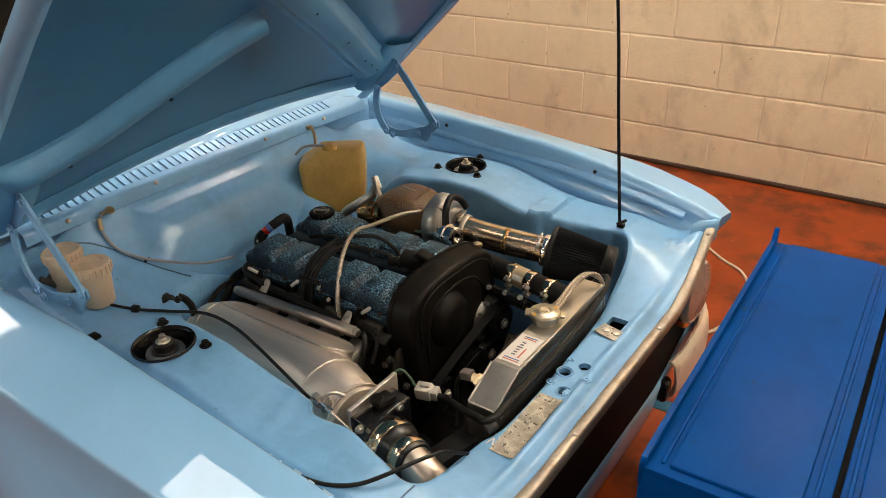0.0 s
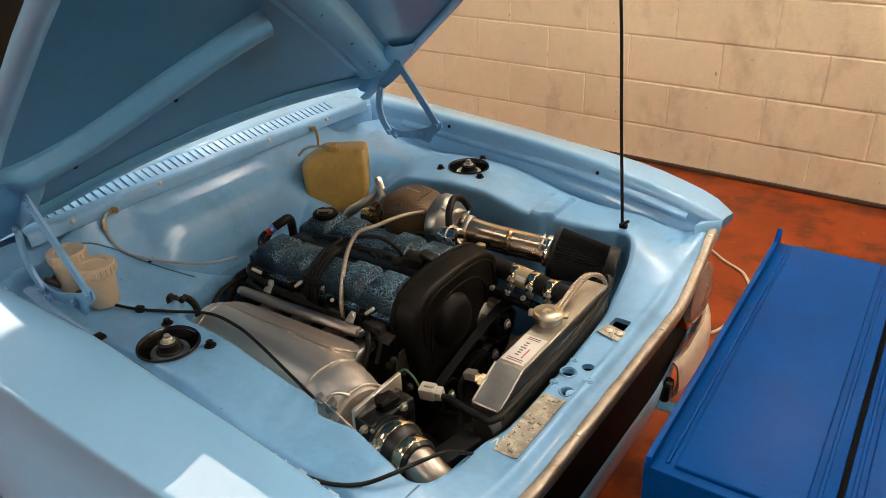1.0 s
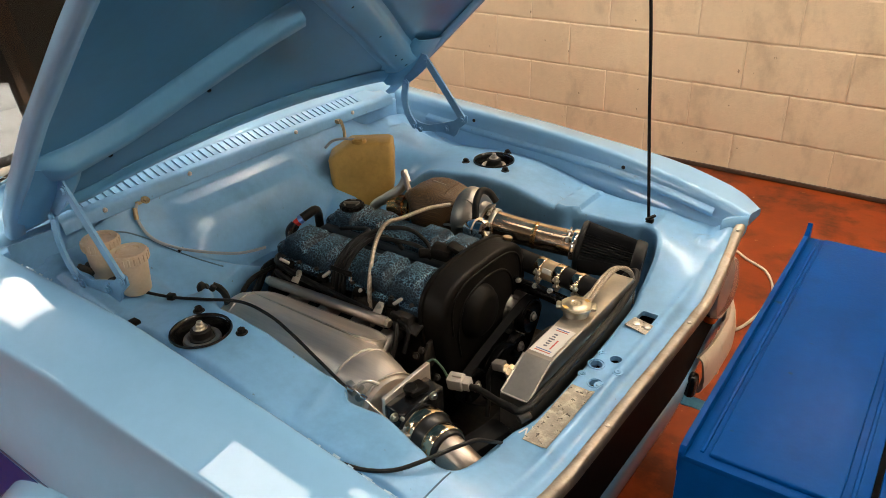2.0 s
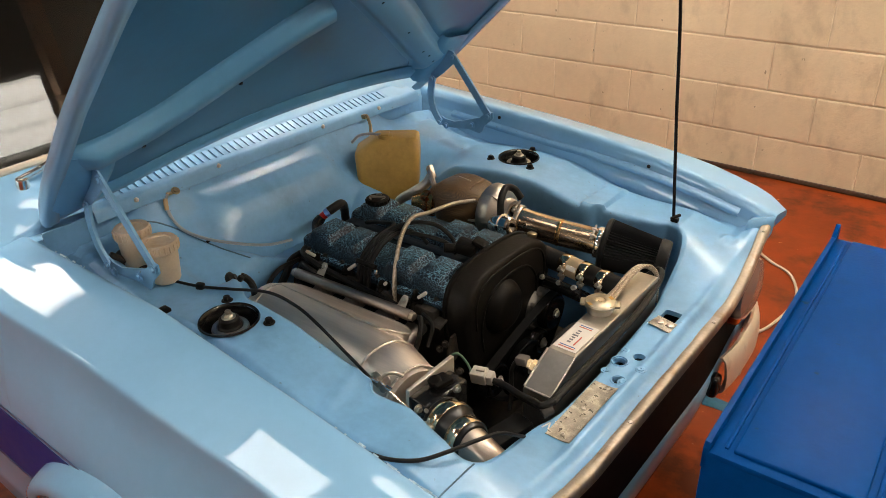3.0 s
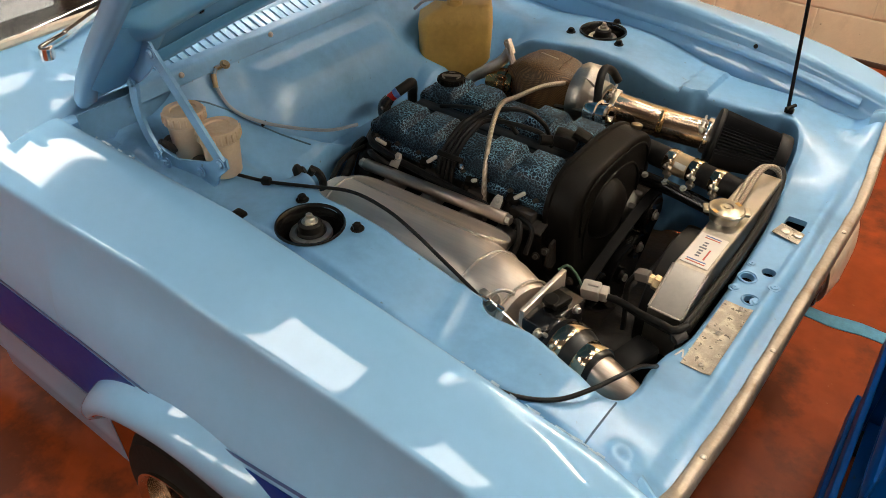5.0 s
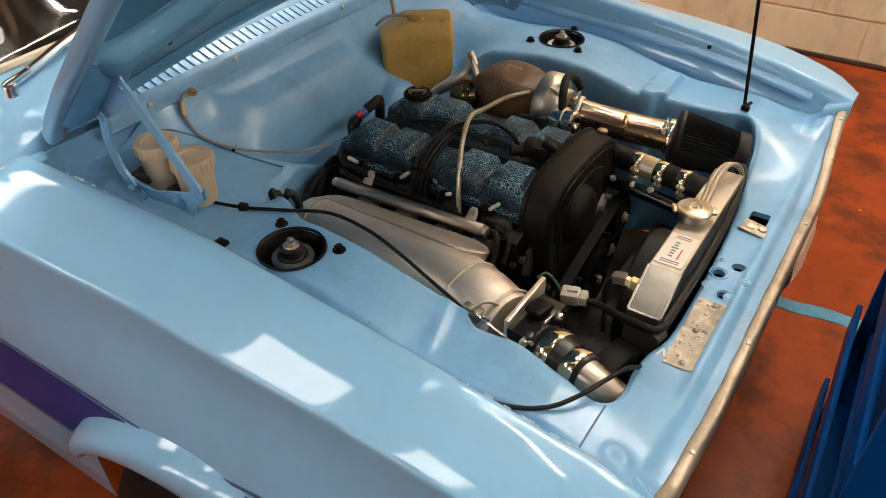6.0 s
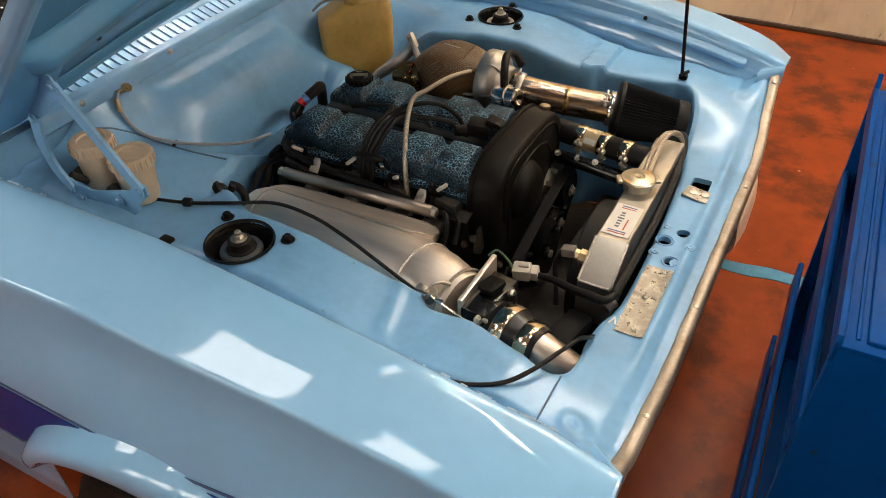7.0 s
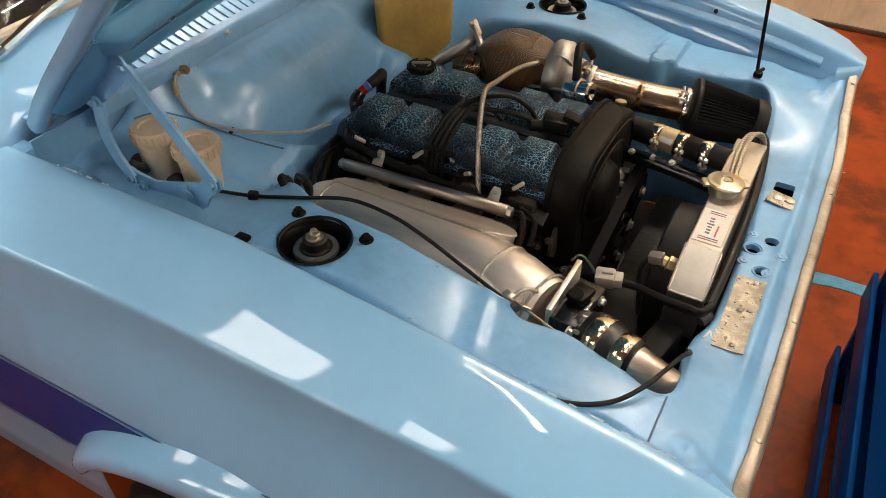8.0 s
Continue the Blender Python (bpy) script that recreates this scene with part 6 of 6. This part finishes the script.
sweep(bm, [V(0.16, 0.19, 0.80), V(0.155, 0.20, 0.835), V(0.145, 0.235, 0.852), V(0.15, 0.265, 0.84), V(0.165, 0.275, 0.815)], 0.009, 12)
part("boost_hose", bm, rubber, tur, "short black boost hose")
# braided oil line
bm = B()
sweep(bm, [V(0.065, 0.225, 0.802), V(0.045, 0.15, 0.815), V(0.035, 0.06, 0.822), V(0.045, -0.01, 0.838), V(0.068, -0.075, 0.825), V(0.09, -0.125, 0.775), V(0.105, -0.150, 0.72), V(0.115, -0.158, 0.66)], 0.0052, 12)
tagged(part("braided_hose", bm, braid), "steel braided oil hose arched over the cam cover", "hose")
# stainless inlet pipe with filter
inl = thing("inlet_pipe", "polished stainless inlet pipe with heat tinted welds", "pipe", (0.26, 0.3, 0.7))
bm = B()
sweep(bm, [V(0.135, 0.262, 0.764), V(0.19, 0.270, 0.755), V(0.27, 0.292, 0.742), V(0.37, 0.318, 0.732)], 0.0345, 28)
part("pipe", bm, stainless, inl, "polished stainless tube", 60)
for p, r in ((V(0.272, 0.2925, 0.7418), 0.0352),):
    bm = B()
    dd = (V(0.37, 0.318, 0.732) - V(0.27, 0.292, 0.742)).normalized()
    lathe(bm, p - dd * 0.006, p + dd, [(0, r - 0.0006), (0.003, r), (0.006, r + 0.0015), (0.009, r), (0.012, r - 0.0006)], 36)
    part("weld_ring", bm, heat, inl, "straw coloured weld")
fa, fb = V(0.365, 0.317, 0.732), V(0.535, 0.362, 0.708)
fd = (fb - fa).normalized()
band(V(0.165, 0.266, 0.759), (V(0.19, 0.270, 0.755) - V(0.14, 0.263, 0.763)).normalized(), 0.036, 0.012, steel, inl, bolt_dir=V(0, -0.3, 1))
fil = thing("air_filter", "black pleated cone air filter clamped on the inlet pipe", "air filter", tuple((fa + fb) / 2))
band(fa + fd * 0.006, fd, 0.039, 0.016, chrome, fil, "filter_clamp", V(-0.1, -0.5, 0.7))
bm = B()
lathe(bm, fa - fd * 0.002, fb, [(0, 0.037), (0.012, 0.040), (0.016, 0.062), (0.020, 0.066), (0.028, 0.066), (0.030, 0.062)], 40)
part("filter_base", bm, rubber, fil, "black rubber filter base")
bm = B()
dd, uu, ww = frame_of(fd)
rings = []
for t, r in ((0.028, 0.0645), (0.150, 0.050)):
    rings.append([fa + fd * t + (uu * math.cos(6.283185 * j / 112) + ww * math.sin(6.283185 * j / 112)) * (r - (0.005 if j % 2 else 0)) for j in range(112)])
solid(bm, rings)
part("pleats", bm, filter_cloth, fil, "black pleated filter cloth", 15)
bm = B()
lathe(bm, fa + fd * 0.147, fb, [(0, 0.047), (0.001, 0.052), (0.004, 0.053), (0.022, 0.0515), (0.027, 0.048), (0.028, 0.038), (0.024, 0.030), (0.024, 0.001)], 40)
part("filter_end", bm, rubber, fil, "black filter end cap", 40)
bm = B()
box(bm, fa + fd * 0.162 + V(0.004, -0.048, 0.012), (0.004, 0.003, 0.022), pose(0, 0, 0, -20, 0, 15).to_3x3(), 0.0008)
part("filter_tag", bm, label_white, fil, "small white tag")

# ---- radiator ----
rad = thing("radiator", "aluminium radiator with folded top tank and filler cap", "radiator", (0.53, 0.01, 0.35))
bm = B()
prof = [(-0.222, 0.690), (-0.138, 0.731), (0.240, 0.733)]
rows = [(-0.224, 0.60, 0.689), (-0.222, 0.60, 0.691), (-0.140, 0.60, 0.730), (-0.136, 0.60, 0.732), (0.238, 0.60, 0.734), (0.241, 0.60, 0.732)]
rings = []
for y, lo, hi in rows:
    rings.append([V(0.500, y, lo), V(0.500, y, hi - 0.002), V(0.502, y, hi), V(0.558, y, hi), V(0.560, y, hi - 0.002), V(0.560, y, lo)])
solid(bm, rings)
tank = part("top_tank", bm, alu_tank, rad, "folded aluminium top tank", 20)
bm = B()
box(bm, (0.53, 0.01, 0.47), (0.05, 0.44, 0.26), bev=0.004)
core = part("core", bm, rubber, rad, "dark radiator core")
bm = B()
lathe(bm, (0.497, 0.02, 0.53), (0.44, 0.02, 0.53), [(0, 0.14), (0.01, 0.142), (0.05, 0.138), (0.055, 0.13), (0.055, 0.05), (0.05, 0.001)], 40)
part("fan_shroud", bm, mat("shroud_plastic", (0.018, 0.016, 0.014), 0.5, specular=0.25), rad, "dark rounded fan shroud")
for pts in ([(0.500, -0.221, 0.6905), (0.500, -0.139, 0.7315)], [(0.560, -0.221, 0.6905), (0.560, -0.139, 0.7315)], [(0.502, -0.223, 0.69), (0.558, -0.223, 0.69)]):
    bm = B()
    sweep(bm, [V(*p) for p in pts], 0.0022, 8, 1)
    part("weld_seam", bm, weld, tank)
bm = B()
cx, cyv = 0.519, 0.040
lathe(bm, (cx, cyv, 0.730), (cx, cyv, 1), [(0, 0.027), (0.014, 0.027), (0.015, 0.030), (0.018, 0.030), (0.018, 0.026)], 36)
part("filler_neck", bm, alu_tank, tank, "filler neck")
bm = B()
lathe(bm, (cx, cyv, 0.746), (cx, cyv, 1), [(0, 0.030), (0.002, 0.0335), (0.008, 0.034), (0.0105, 0.031), (0.011, 0.022), (0.013, 0.019), (0.0135, 0.012), (0.0115, 0.010), (0.0115, 0.006), (0.0135, 0.005), (0.0135, 0.001)], 40)
for a in (25, 205):
    box(bm, (cx + 0.034 * math.cos(radians(a)), cyv + 0.034 * math.sin(radians(a)), 0.751), (0.016, 0.026, 0.007), pose(0, 0, 0, 0, 0, a).to_3x3(), 0.003)
rcap = part("radiator_cap", bm, gold, rad, "gold coloured pressure cap")
for a in (60, 240):
    bm = B()
    box(bm, (cx + 0.0265 * math.cos(radians(a)), cyv + 0.0265 * math.sin(radians(a)), 0.7568), (0.008, 0.012, 0.0008), pose(0, 0, 0, 0, 0, a).to_3x3(), 0)
    part("cap_mark", bm, mat("cap_print", (0.45, 0.25, 0.05), 0.4), rcap)
# sticker, its maker's mark as plain bars
bm = B()
box(bm, (0.529, -0.076, 0.7332), (0.050, 0.100, 0.0008), bev=0)
lab = part("sticker", bm, label_white, tank, "white maker's sticker with printed bars")
for y, material in ((-0.118, label_red), (-0.112, label_blue), (-0.039, label_red), (-0.033, label_blue)):
    bm = B()
    box(bm, (0.529, y, 0.7338), (0.034 if y < -0.1 else 0.028, 0.0025, 0.0004), bev=0)
    part("printed_bar", bm, material, lab)
for k in range(6):
    bm = B()
    box(bm, (0.524, -0.098 + 0.0088 * k, 0.7338), (0.008 if k != 3 else 0.013, 0.0042, 0.0004), bev=0)
    part("printed_bar", bm, label_grey, lab)
bm = B()
box(bm, (0.538, -0.088, 0.7338), (0.003, 0.034, 0.0004), bev=0)
part("printed_bar", bm, label_red, lab)
for k in range(2):
    bm = B()
    sweep(bm, [V(0.530 - 0.009 * k, 0.058, 0.744), V(0.527 - 0.009 * k, 0.11, 0.748), V(0.524 - 0.009 * k, 0.17, 0.756), V(0.530 - 0.006 * k, 0.215, 0.762), V(0.545, 0.240, 0.752 - 0.004 * k), V(0.555, 0.250, 0.72), V(0.556, 0.252, 0.66)], 0.0048, 10)
    part("overflow_hose", bm, braid, rad, "steel braided overflow hose")
bm = B()
sweep(bm, [V(0.571, -0.235, 0.695), V(0.574, -0.15, 0.700), V(0.574, 0.0, 0.702), V(0.568, 0.15, 0.706), V(0.556, 0.26, 0.716), V(0.54, 0.29, 0.722), V(0.515, 0.27, 0.70)], 0.0085, 10)
tagged(part("rubber_seal", bm, rubber), "black rubber seal strip along the slam panel edge", "seal")
bm = B()
lathe(bm, (0.498, -0.165, 0.695), (0.44, -0.168, 0.705), [(0, 0.012), (0.006, 0.014), (0.016, 0.014), (0.018, 0.010), (0.028, 0.010)], 6)
sen = part("temperature_sensor", bm, brass, rad, "brass temperature sensor")
bm = B()
box(bm, (0.462, -0.168, 0.702), (0.026, 0.020, 0.018), pose(0, 0, 0, 0, -12, 0).to_3x3(), 0.003)
part("sensor_plug", bm, mat("grey_plug", (0.12, 0.1, 0.085), 0.5), sen, "grey plug")
bm = B()
sweep(bm, [V(0.45, -0.168, 0.70), V(0.44, -0.175, 0.67), V(0.45, -0.19, 0.63), V(0.46, -0.21, 0.60)], 0.005, 8)
part("sensor_wire", bm, rubber, sen)

# top hose with clamps
hos = thing("coolant_hose", "black coolant hose with bright joiner and clamps", "hose", (0.38, 0.19, 0.68))
ha, hb = V(0.24, 0.215, 0.715), V(0.505, 0.175, 0.714)
hd = (hb - ha).normalized()
bm = B()
lathe(bm, ha, hb, [(0, 0.025), (0.10, 0.025), (0.104, 0.022), (0.17, 0.022), (0.174, 0.0245), (0.265, 0.0245)], 26)
part("hose", bm, rubber, hos, "black rubber hose")
for t, wd_, m_ in ((0.110, 0.022, clamp_steel), (0.166, 0.022, clamp_steel), (0.218, 0.022, clamp_steel)):
    band(ha + hd * t, hd, 0.0255, wd_, m_, hos, bolt_dir=V(0.05, -0.8, -0.15))
bm = B()
lathe(bm, ha + hd * 0.118, hb, [(0, 0.0255), (0.036, 0.0255), (0.036, 0.02)], 26)
part("joiner", bm, mat("tan_joiner", (0.6, 0.46, 0.28), 0.35, 0.6), hos, "brassy hose joiner")
bm = B()
box(bm, ha + hd * 0.135 + V(0, -0.022, 0.010), (0.026, 0.006, 0.012), pose(0, 0, 0, -25, 0, -8).to_3x3(), 0.001)
part("joiner_label", bm, label_white, hos, "small white label")
low = thing("coolant_pipe", "dark lower coolant pipe with bolted clips", "pipe", (0.38, 0.17, 0.65))
bm = B()
sweep(bm, [V(0.27, 0.17, 0.668), V(0.34, 0.165, 0.672), V(0.42, 0.16, 0.668), V(0.51, 0.15, 0.66)], 0.015, 14)
part("pipe", bm, gloss_black, low)
bm = B()
sweep(bm, [V(0.30, 0.15, 0.695), V(0.36, 0.145, 0.695), V(0.42, 0.14, 0.688)], 0.006, 10)
part("small_pipe", bm, gloss_black, low)
for x in (0.315, 0.36, 0.40):
    bm = B()
    hexbolt(bm, (x, 0.142, 0.697), (0, -0.5, 0.8), 0.0048, 0.006)
    part("clip_bolt", bm, steel, low)

# white connector and loom by the radiator
con = thing("wiring_connector", "grey-white electrical plug on a black corrugated loom", "connector", (0.39, -0.215, 0.65))
bm = B()
m3 = pose(0, 0, 0, 10, -5, 12).to_3x3()
box(bm, (0.392, -0.218, 0.664), (0.034, 0.028, 0.028), m3, 0.004)
box(bm, (0.415, -0.212, 0.664), (0.014, 0.022, 0.022), m3, 0.002)
box(bm, (0.395, -0.218, 0.68), (0.02, 0.01, 0.006), m3, 0.002)
part("plug", bm, white_plastic, con, "grey-white plug body")
bm = B()
sweep(bm, [V(0.42, -0.212, 0.66), V(0.455, -0.222, 0.671), V(0.50, -0.238, 0.680), V(0.54, -0.250, 0.690), V(0.562, -0.258, 0.697), V(0.576, -0.236, 0.700)], 0.0068, 12)
part("loom", bm, rubber, con, "black corrugated loom")
bm = B()
sweep(bm, [V(0.43, -0.20, 0.655), V(0.48, -0.222, 0.662), V(0.53, -0.242, 0.676), V(0.56, -0.256, 0.688)], 0.005, 10)
part("loom", bm, rubber, con)
bm = B()
sweep(bm, [V(0.378, -0.225, 0.668), V(0.362, -0.225, 0.690), V(0.345, -0.23, 0.705), V(0.335, -0.245, 0.70)], 0.0025, 8)
part("wire", bm, mat("green_wire", (0.05, 0.10, 0.065), 0.4), con)
bm = B()
lathe(bm, (0.566, -0.263, 0.682), (0.58, -0.235, 0.69), [(0, 0.0095), (0.002, 0.010), (0.02, 0.010), (0.022, 0.0095)], 16)
part("tape", bm, mat("tape", (0.03, 0.027, 0.024), 0.5), con)
bm = B()
box(bm, (0.515, -0.30, 0.50), (0.05, 0.10, 0.30), pose(0, 0, 0, 0, 0, -12).to_3x3(), 0.01)
part("side_duct", bm, rubber_and_shade_black, rad, "dark side duct")
bm = B()
for i in range(9):
    lathe(bm, (0.40 + 0.008 * i, -0.28 - 0.003 * i, 0.56), (0.41 + 0.008 * i, -0.283 - 0.003 * i, 0.56), [(0, 0.036), (0.004, 0.041), (0.008, 0.036)], 24)
tagged(part("ribbed_duct", bm, rubber_and_shade_black), "black ribbed air duct low beside the radiator", "duct")

# ---- fluids and bulkhead ----
wb_ = thing("washer_bottle", "yellowed plastic washer bottle standing against the bulkhead", "washer bottle", (-0.30, 0.25, 0.68))
BOT = pose(-0.290, 0.292, 0, 0, 0, 37)        # local x along its wide face, -y its front
bm = B()
rings = []
for z, xa, xb, ya, yb, r in ((0.672, -0.088, -0.02, -0.040, 0.04, 0.012), (0.680, -0.093, 0.000, -0.046, 0.046, 0.016), (0.745, -0.098, 0.072, -0.050, 0.05, 0.018), (0.756, -0.099, 0.078, -0.050, 0.05, 0.018), (0.842, -0.102, 0.082, -0.052, 0.052, 0.016), (0.850, -0.100, 0.082, -0.050, 0.052, 0.016), (0.882, -0.052, 0.080, -0.040, 0.050, 0.016), (0.888, -0.044, 0.072, -0.032, 0.042, 0.012)):
    ring = []
    for cx2, cy2, a0 in ((xb - r, yb - r, 0), (xa + r, yb - r, 90), (xa + r, ya + r, 180), (xb - r, ya + r, 270)):
        for k in range(6):
            a = radians(a0 + 18 * k)
            ring.append(BOT @ V(cx2 + r * math.cos(a), cy2 + r * math.sin(a), z))
    rings.append(ring)
solid(bm, rings)
part("bottle", bm, amber_plastic, wb_, "amber yellowed bottle body", 50)
bm = B()
lathe(bm, (-0.290, 0.270, 0.882), (-0.290, 0.270, 1), [(0, 0.018), (0.006, 0.018), (0.006, 0.021), (0.014, 0.020), (0.016, 0.016), (0.017, 0.002)], 24)
box(bm, (-0.290, 0.270, 0.897), (0.024, 0.036, 0.010), pose(0, 0, 0, 0, 0, 37).to_3x3(), 0.003)
part("cap", bm, amber_plastic, wb_, "square-topped cap")
bm = B()
sweep(bm, [V(-0.30, 0.262, 0.896), V(-0.325, 0.240, 0.900), V(-0.35, 0.225, 0.893), V(-0.375, 0.22, 0.87)], 0.004, 8)
part("spout_hose", bm, clear_hose, wb_)
bm = B()
sweep(bm, [V(-0.44, 0.345, 0.900), V(-0.425, 0.34, 0.905), V(-0.40, 0.325, 0.885), V(-0.385, 0.31, 0.865)], 0.005, 8)
box(bm, (-0.437, 0.342, 0.902), (0.018, 0.016, 0.012), bev=0.003)
tagged(part("pipe_clip", bm, brass), "small brassy pipe clip on the bulkhead", "clip", "pipe clips")


def reservoir(place, r, h):
    x, y, z = place
    t = thing("fluid_reservoir", "tan translucent brake fluid reservoir with a screw cap", "reservoir", place, "brake reservoirs")
    bm = B()
    lathe(bm, place, (x, y, z + 1), [(0, r * 0.74), (0.004, r * 0.80), (h * 0.5, r * 0.86), (h * 0.95, r * 0.92), (h, r * 0.9)], 32)
    part("bottle", bm, tan_plastic, t, "tan plastic bottle")
    bm = B()
    lathe(bm, (x, y, z + h), (x, y, z + 1), [(-0.004, r), (-0.002, r * 1.04), (0.016, r * 1.02), (0.02, r * 0.96), (0.020, r * 0.66), (0.0165, r * 0.62), (0.016, 0.001)], 36)
    cp = part("cap", bm, tan_plastic, t, "ribbed screw cap")
    for i in range(22):
        a = 6.2832 * i / 22
        bm = B()
        box(bm, (x + r * 1.03 * math.cos(a), y + r * 1.03 * math.sin(a), z + h + 0.008), (0.004, 0.004, 0.016), pose(0, 0, 0, 0, 0, math.degrees(a)).to_3x3(), 0.001, 1)
        part("cap_rib", bm, tan_plastic, cp)
    return t


reservoir((-0.250, -0.486, 0.798), 0.038, 0.076)
reservoir((-0.322, -0.502, 0.815), 0.037, 0.076)
bm = B()
lathe(bm, (-0.275, -0.508, 0.812), (-0.40, -0.515, 0.835), [(0, 0.010), (0.008, 0.013), (0.10, 0.015), (0.105, 0.012)], 16)
cyl(bm, (-0.325, -0.53, 0.838), (-0.335, -0.555, 0.862), 0.007, n=12)
tagged(part("master_cylinder", bm, grime), "dark master cylinder under the brake reservoirs", "master cylinder")

bm = B()
run = [V(-0.432, -0.322, 0.902), V(-0.428, -0.346, 0.897), V(-0.417, -0.357, 0.866), V(-0.389, -0.350, 0.826), V(-0.350, -0.318, 0.797), V(-0.305, -0.262, 0.772), V(-0.262, -0.205, 0.757), V(-0.232, -0.15, 0.757)]
sweep(bm, run, 0.0036, 10)
hh = thing("heater_pipe", "thin grey pipe clipped to the blue bulkhead", "pipe", (-0.35, -0.25, 0.8))
part("pipe", bm, clear_hose, hh)
bm = B()
box(bm, (-0.431, -0.333, 0.900), (0.010, 0.022, 0.007), bev=0.002)
hexbolt(bm, (-0.426, -0.322, 0.903), (0.6, 0, 0.8), 0.007, 0.006)
cyl(bm, (-0.428, -0.352, 0.893), (-0.418, -0.359, 0.868), 0.0055, n=12)
part("pipe_clip", bm, brass, hh, "brass pipe union")
bm = B()
box(bm, (-0.359, -0.299, bay_z(-0.359, -0.299) + 0.001), (0.007, 0.024, 0.003), pose(0, 45, 0, 0, 40, 20).to_3x3(), 0.001)
tagged(part("bulkhead_grommet", bm, black), "black slot grommet in the bulkhead", "grommet")
bm = B()
lathe(bm, (-0.165, -0.392, 0.775), (-0.145, -0.37, 0.79), [(0, 0.015), (0.006, 0.019), (0.012, 0.019), (0.016, 0.012), (0.02, 0.009)], 18)
sweep(bm, [V(-0.15, -0.37, 0.785), V(-0.14, -0.36, 0.775), V(-0.145, -0.345, 0.745), V(-0.16, -0.335, 0.70)], 0.008, 10)
cyl(bm, (-0.135, -0.385, 0.785), (-0.13, -0.38, 0.795), 0.007, n=10)
tagged(part("rubber_bung", bm, rubber), "black rubber bung with a cable at the inner wing edge", "bung")
for x, y in ((-0.17, -0.459),):
    bm = B()
    box(bm, (x, y, bay_z(x, y) + 0.007), (0.018, 0.014, 0.014), pose(0, 0, 0, 0, 0, 20).to_3x3(), 0.003)
    tagged(part("cable_clip", bm, rubber), "black clip holding the throttle cable", "clip")

# ---- blocks of the far wall ----
BL, BH, GAP = 0.497, 0.2425, 0.006


def block_mesh(w, h):
    bm = B()
    d = 0.0055
    c = 0.006
    o = [(-w / 2, 0), (w / 2, 0), (w / 2, h), (-w / 2, h)]
    i = [(-w / 2 + c, c), (w / 2 - c, c), (w / 2 - c, h - c), (-w / 2 + c, h - c)]
    a = [bm.verts.new((x, 0.004, z)) for x, z in o]
    b = [bm.verts.new((x, -d * 0.55, z)) for x, z in o]
    f = [bm.verts.new((x, -d, z)) for x, z in i]
    for q in range(4):
        r = (q + 1) % 4
        bm.faces.new((a[q], a[r], b[r], b[q]))
        bm.faces.new((b[q], b[r], f[r], f[q]))
    bm.faces.new(f)
    bmesh.ops.recalc_face_normals(bm, faces=bm.faces[:])
    me = bpy.data.meshes.new("block")
    bm.to_mesh(me)
    bm.free()
    me.materials.append(block_paint)
    return me


near_block, foot_block = block_mesh(BL - GAP, BH - GAP), block_mesh(BL - GAP, 0.215 - GAP)
rest = B()
rng = random.Random(4)
zc = 0.0
row = 0
while zc < TOP - 0.1:
    h = 0.215 if row == 0 else BH
    shift = 0.532 if row % 2 == 0 else 0.277
    k0 = int((X0 - shift) / BL) + 1
    for k in range(k0, int((X1 - shift) / BL)):
        x = shift + BL * (k + 0.5)
        y = WALL_Y + 0.006 + rng.uniform(-0.0012, 0.0012)
        if -3.4 < x < 2.6 and row < 9:
            o = new("block", foot_block if row == 0 else near_block)
            o.parent = wall_north
            o.matrix_basis = pose(x, y, zc + GAP / 2, 0, rng.uniform(-0.15, 0.15), rng.uniform(-0.15, 0.15))
        else:
            box(rest, (x, y - 0.003, zc + h / 2), (BL - GAP, 0.013, h - GAP), bev=0)
    zc += h
    row += 1
tagged(part("blockwork", rest, block_paint, wall_north), "rest of the cream block courses", kind="stuff")
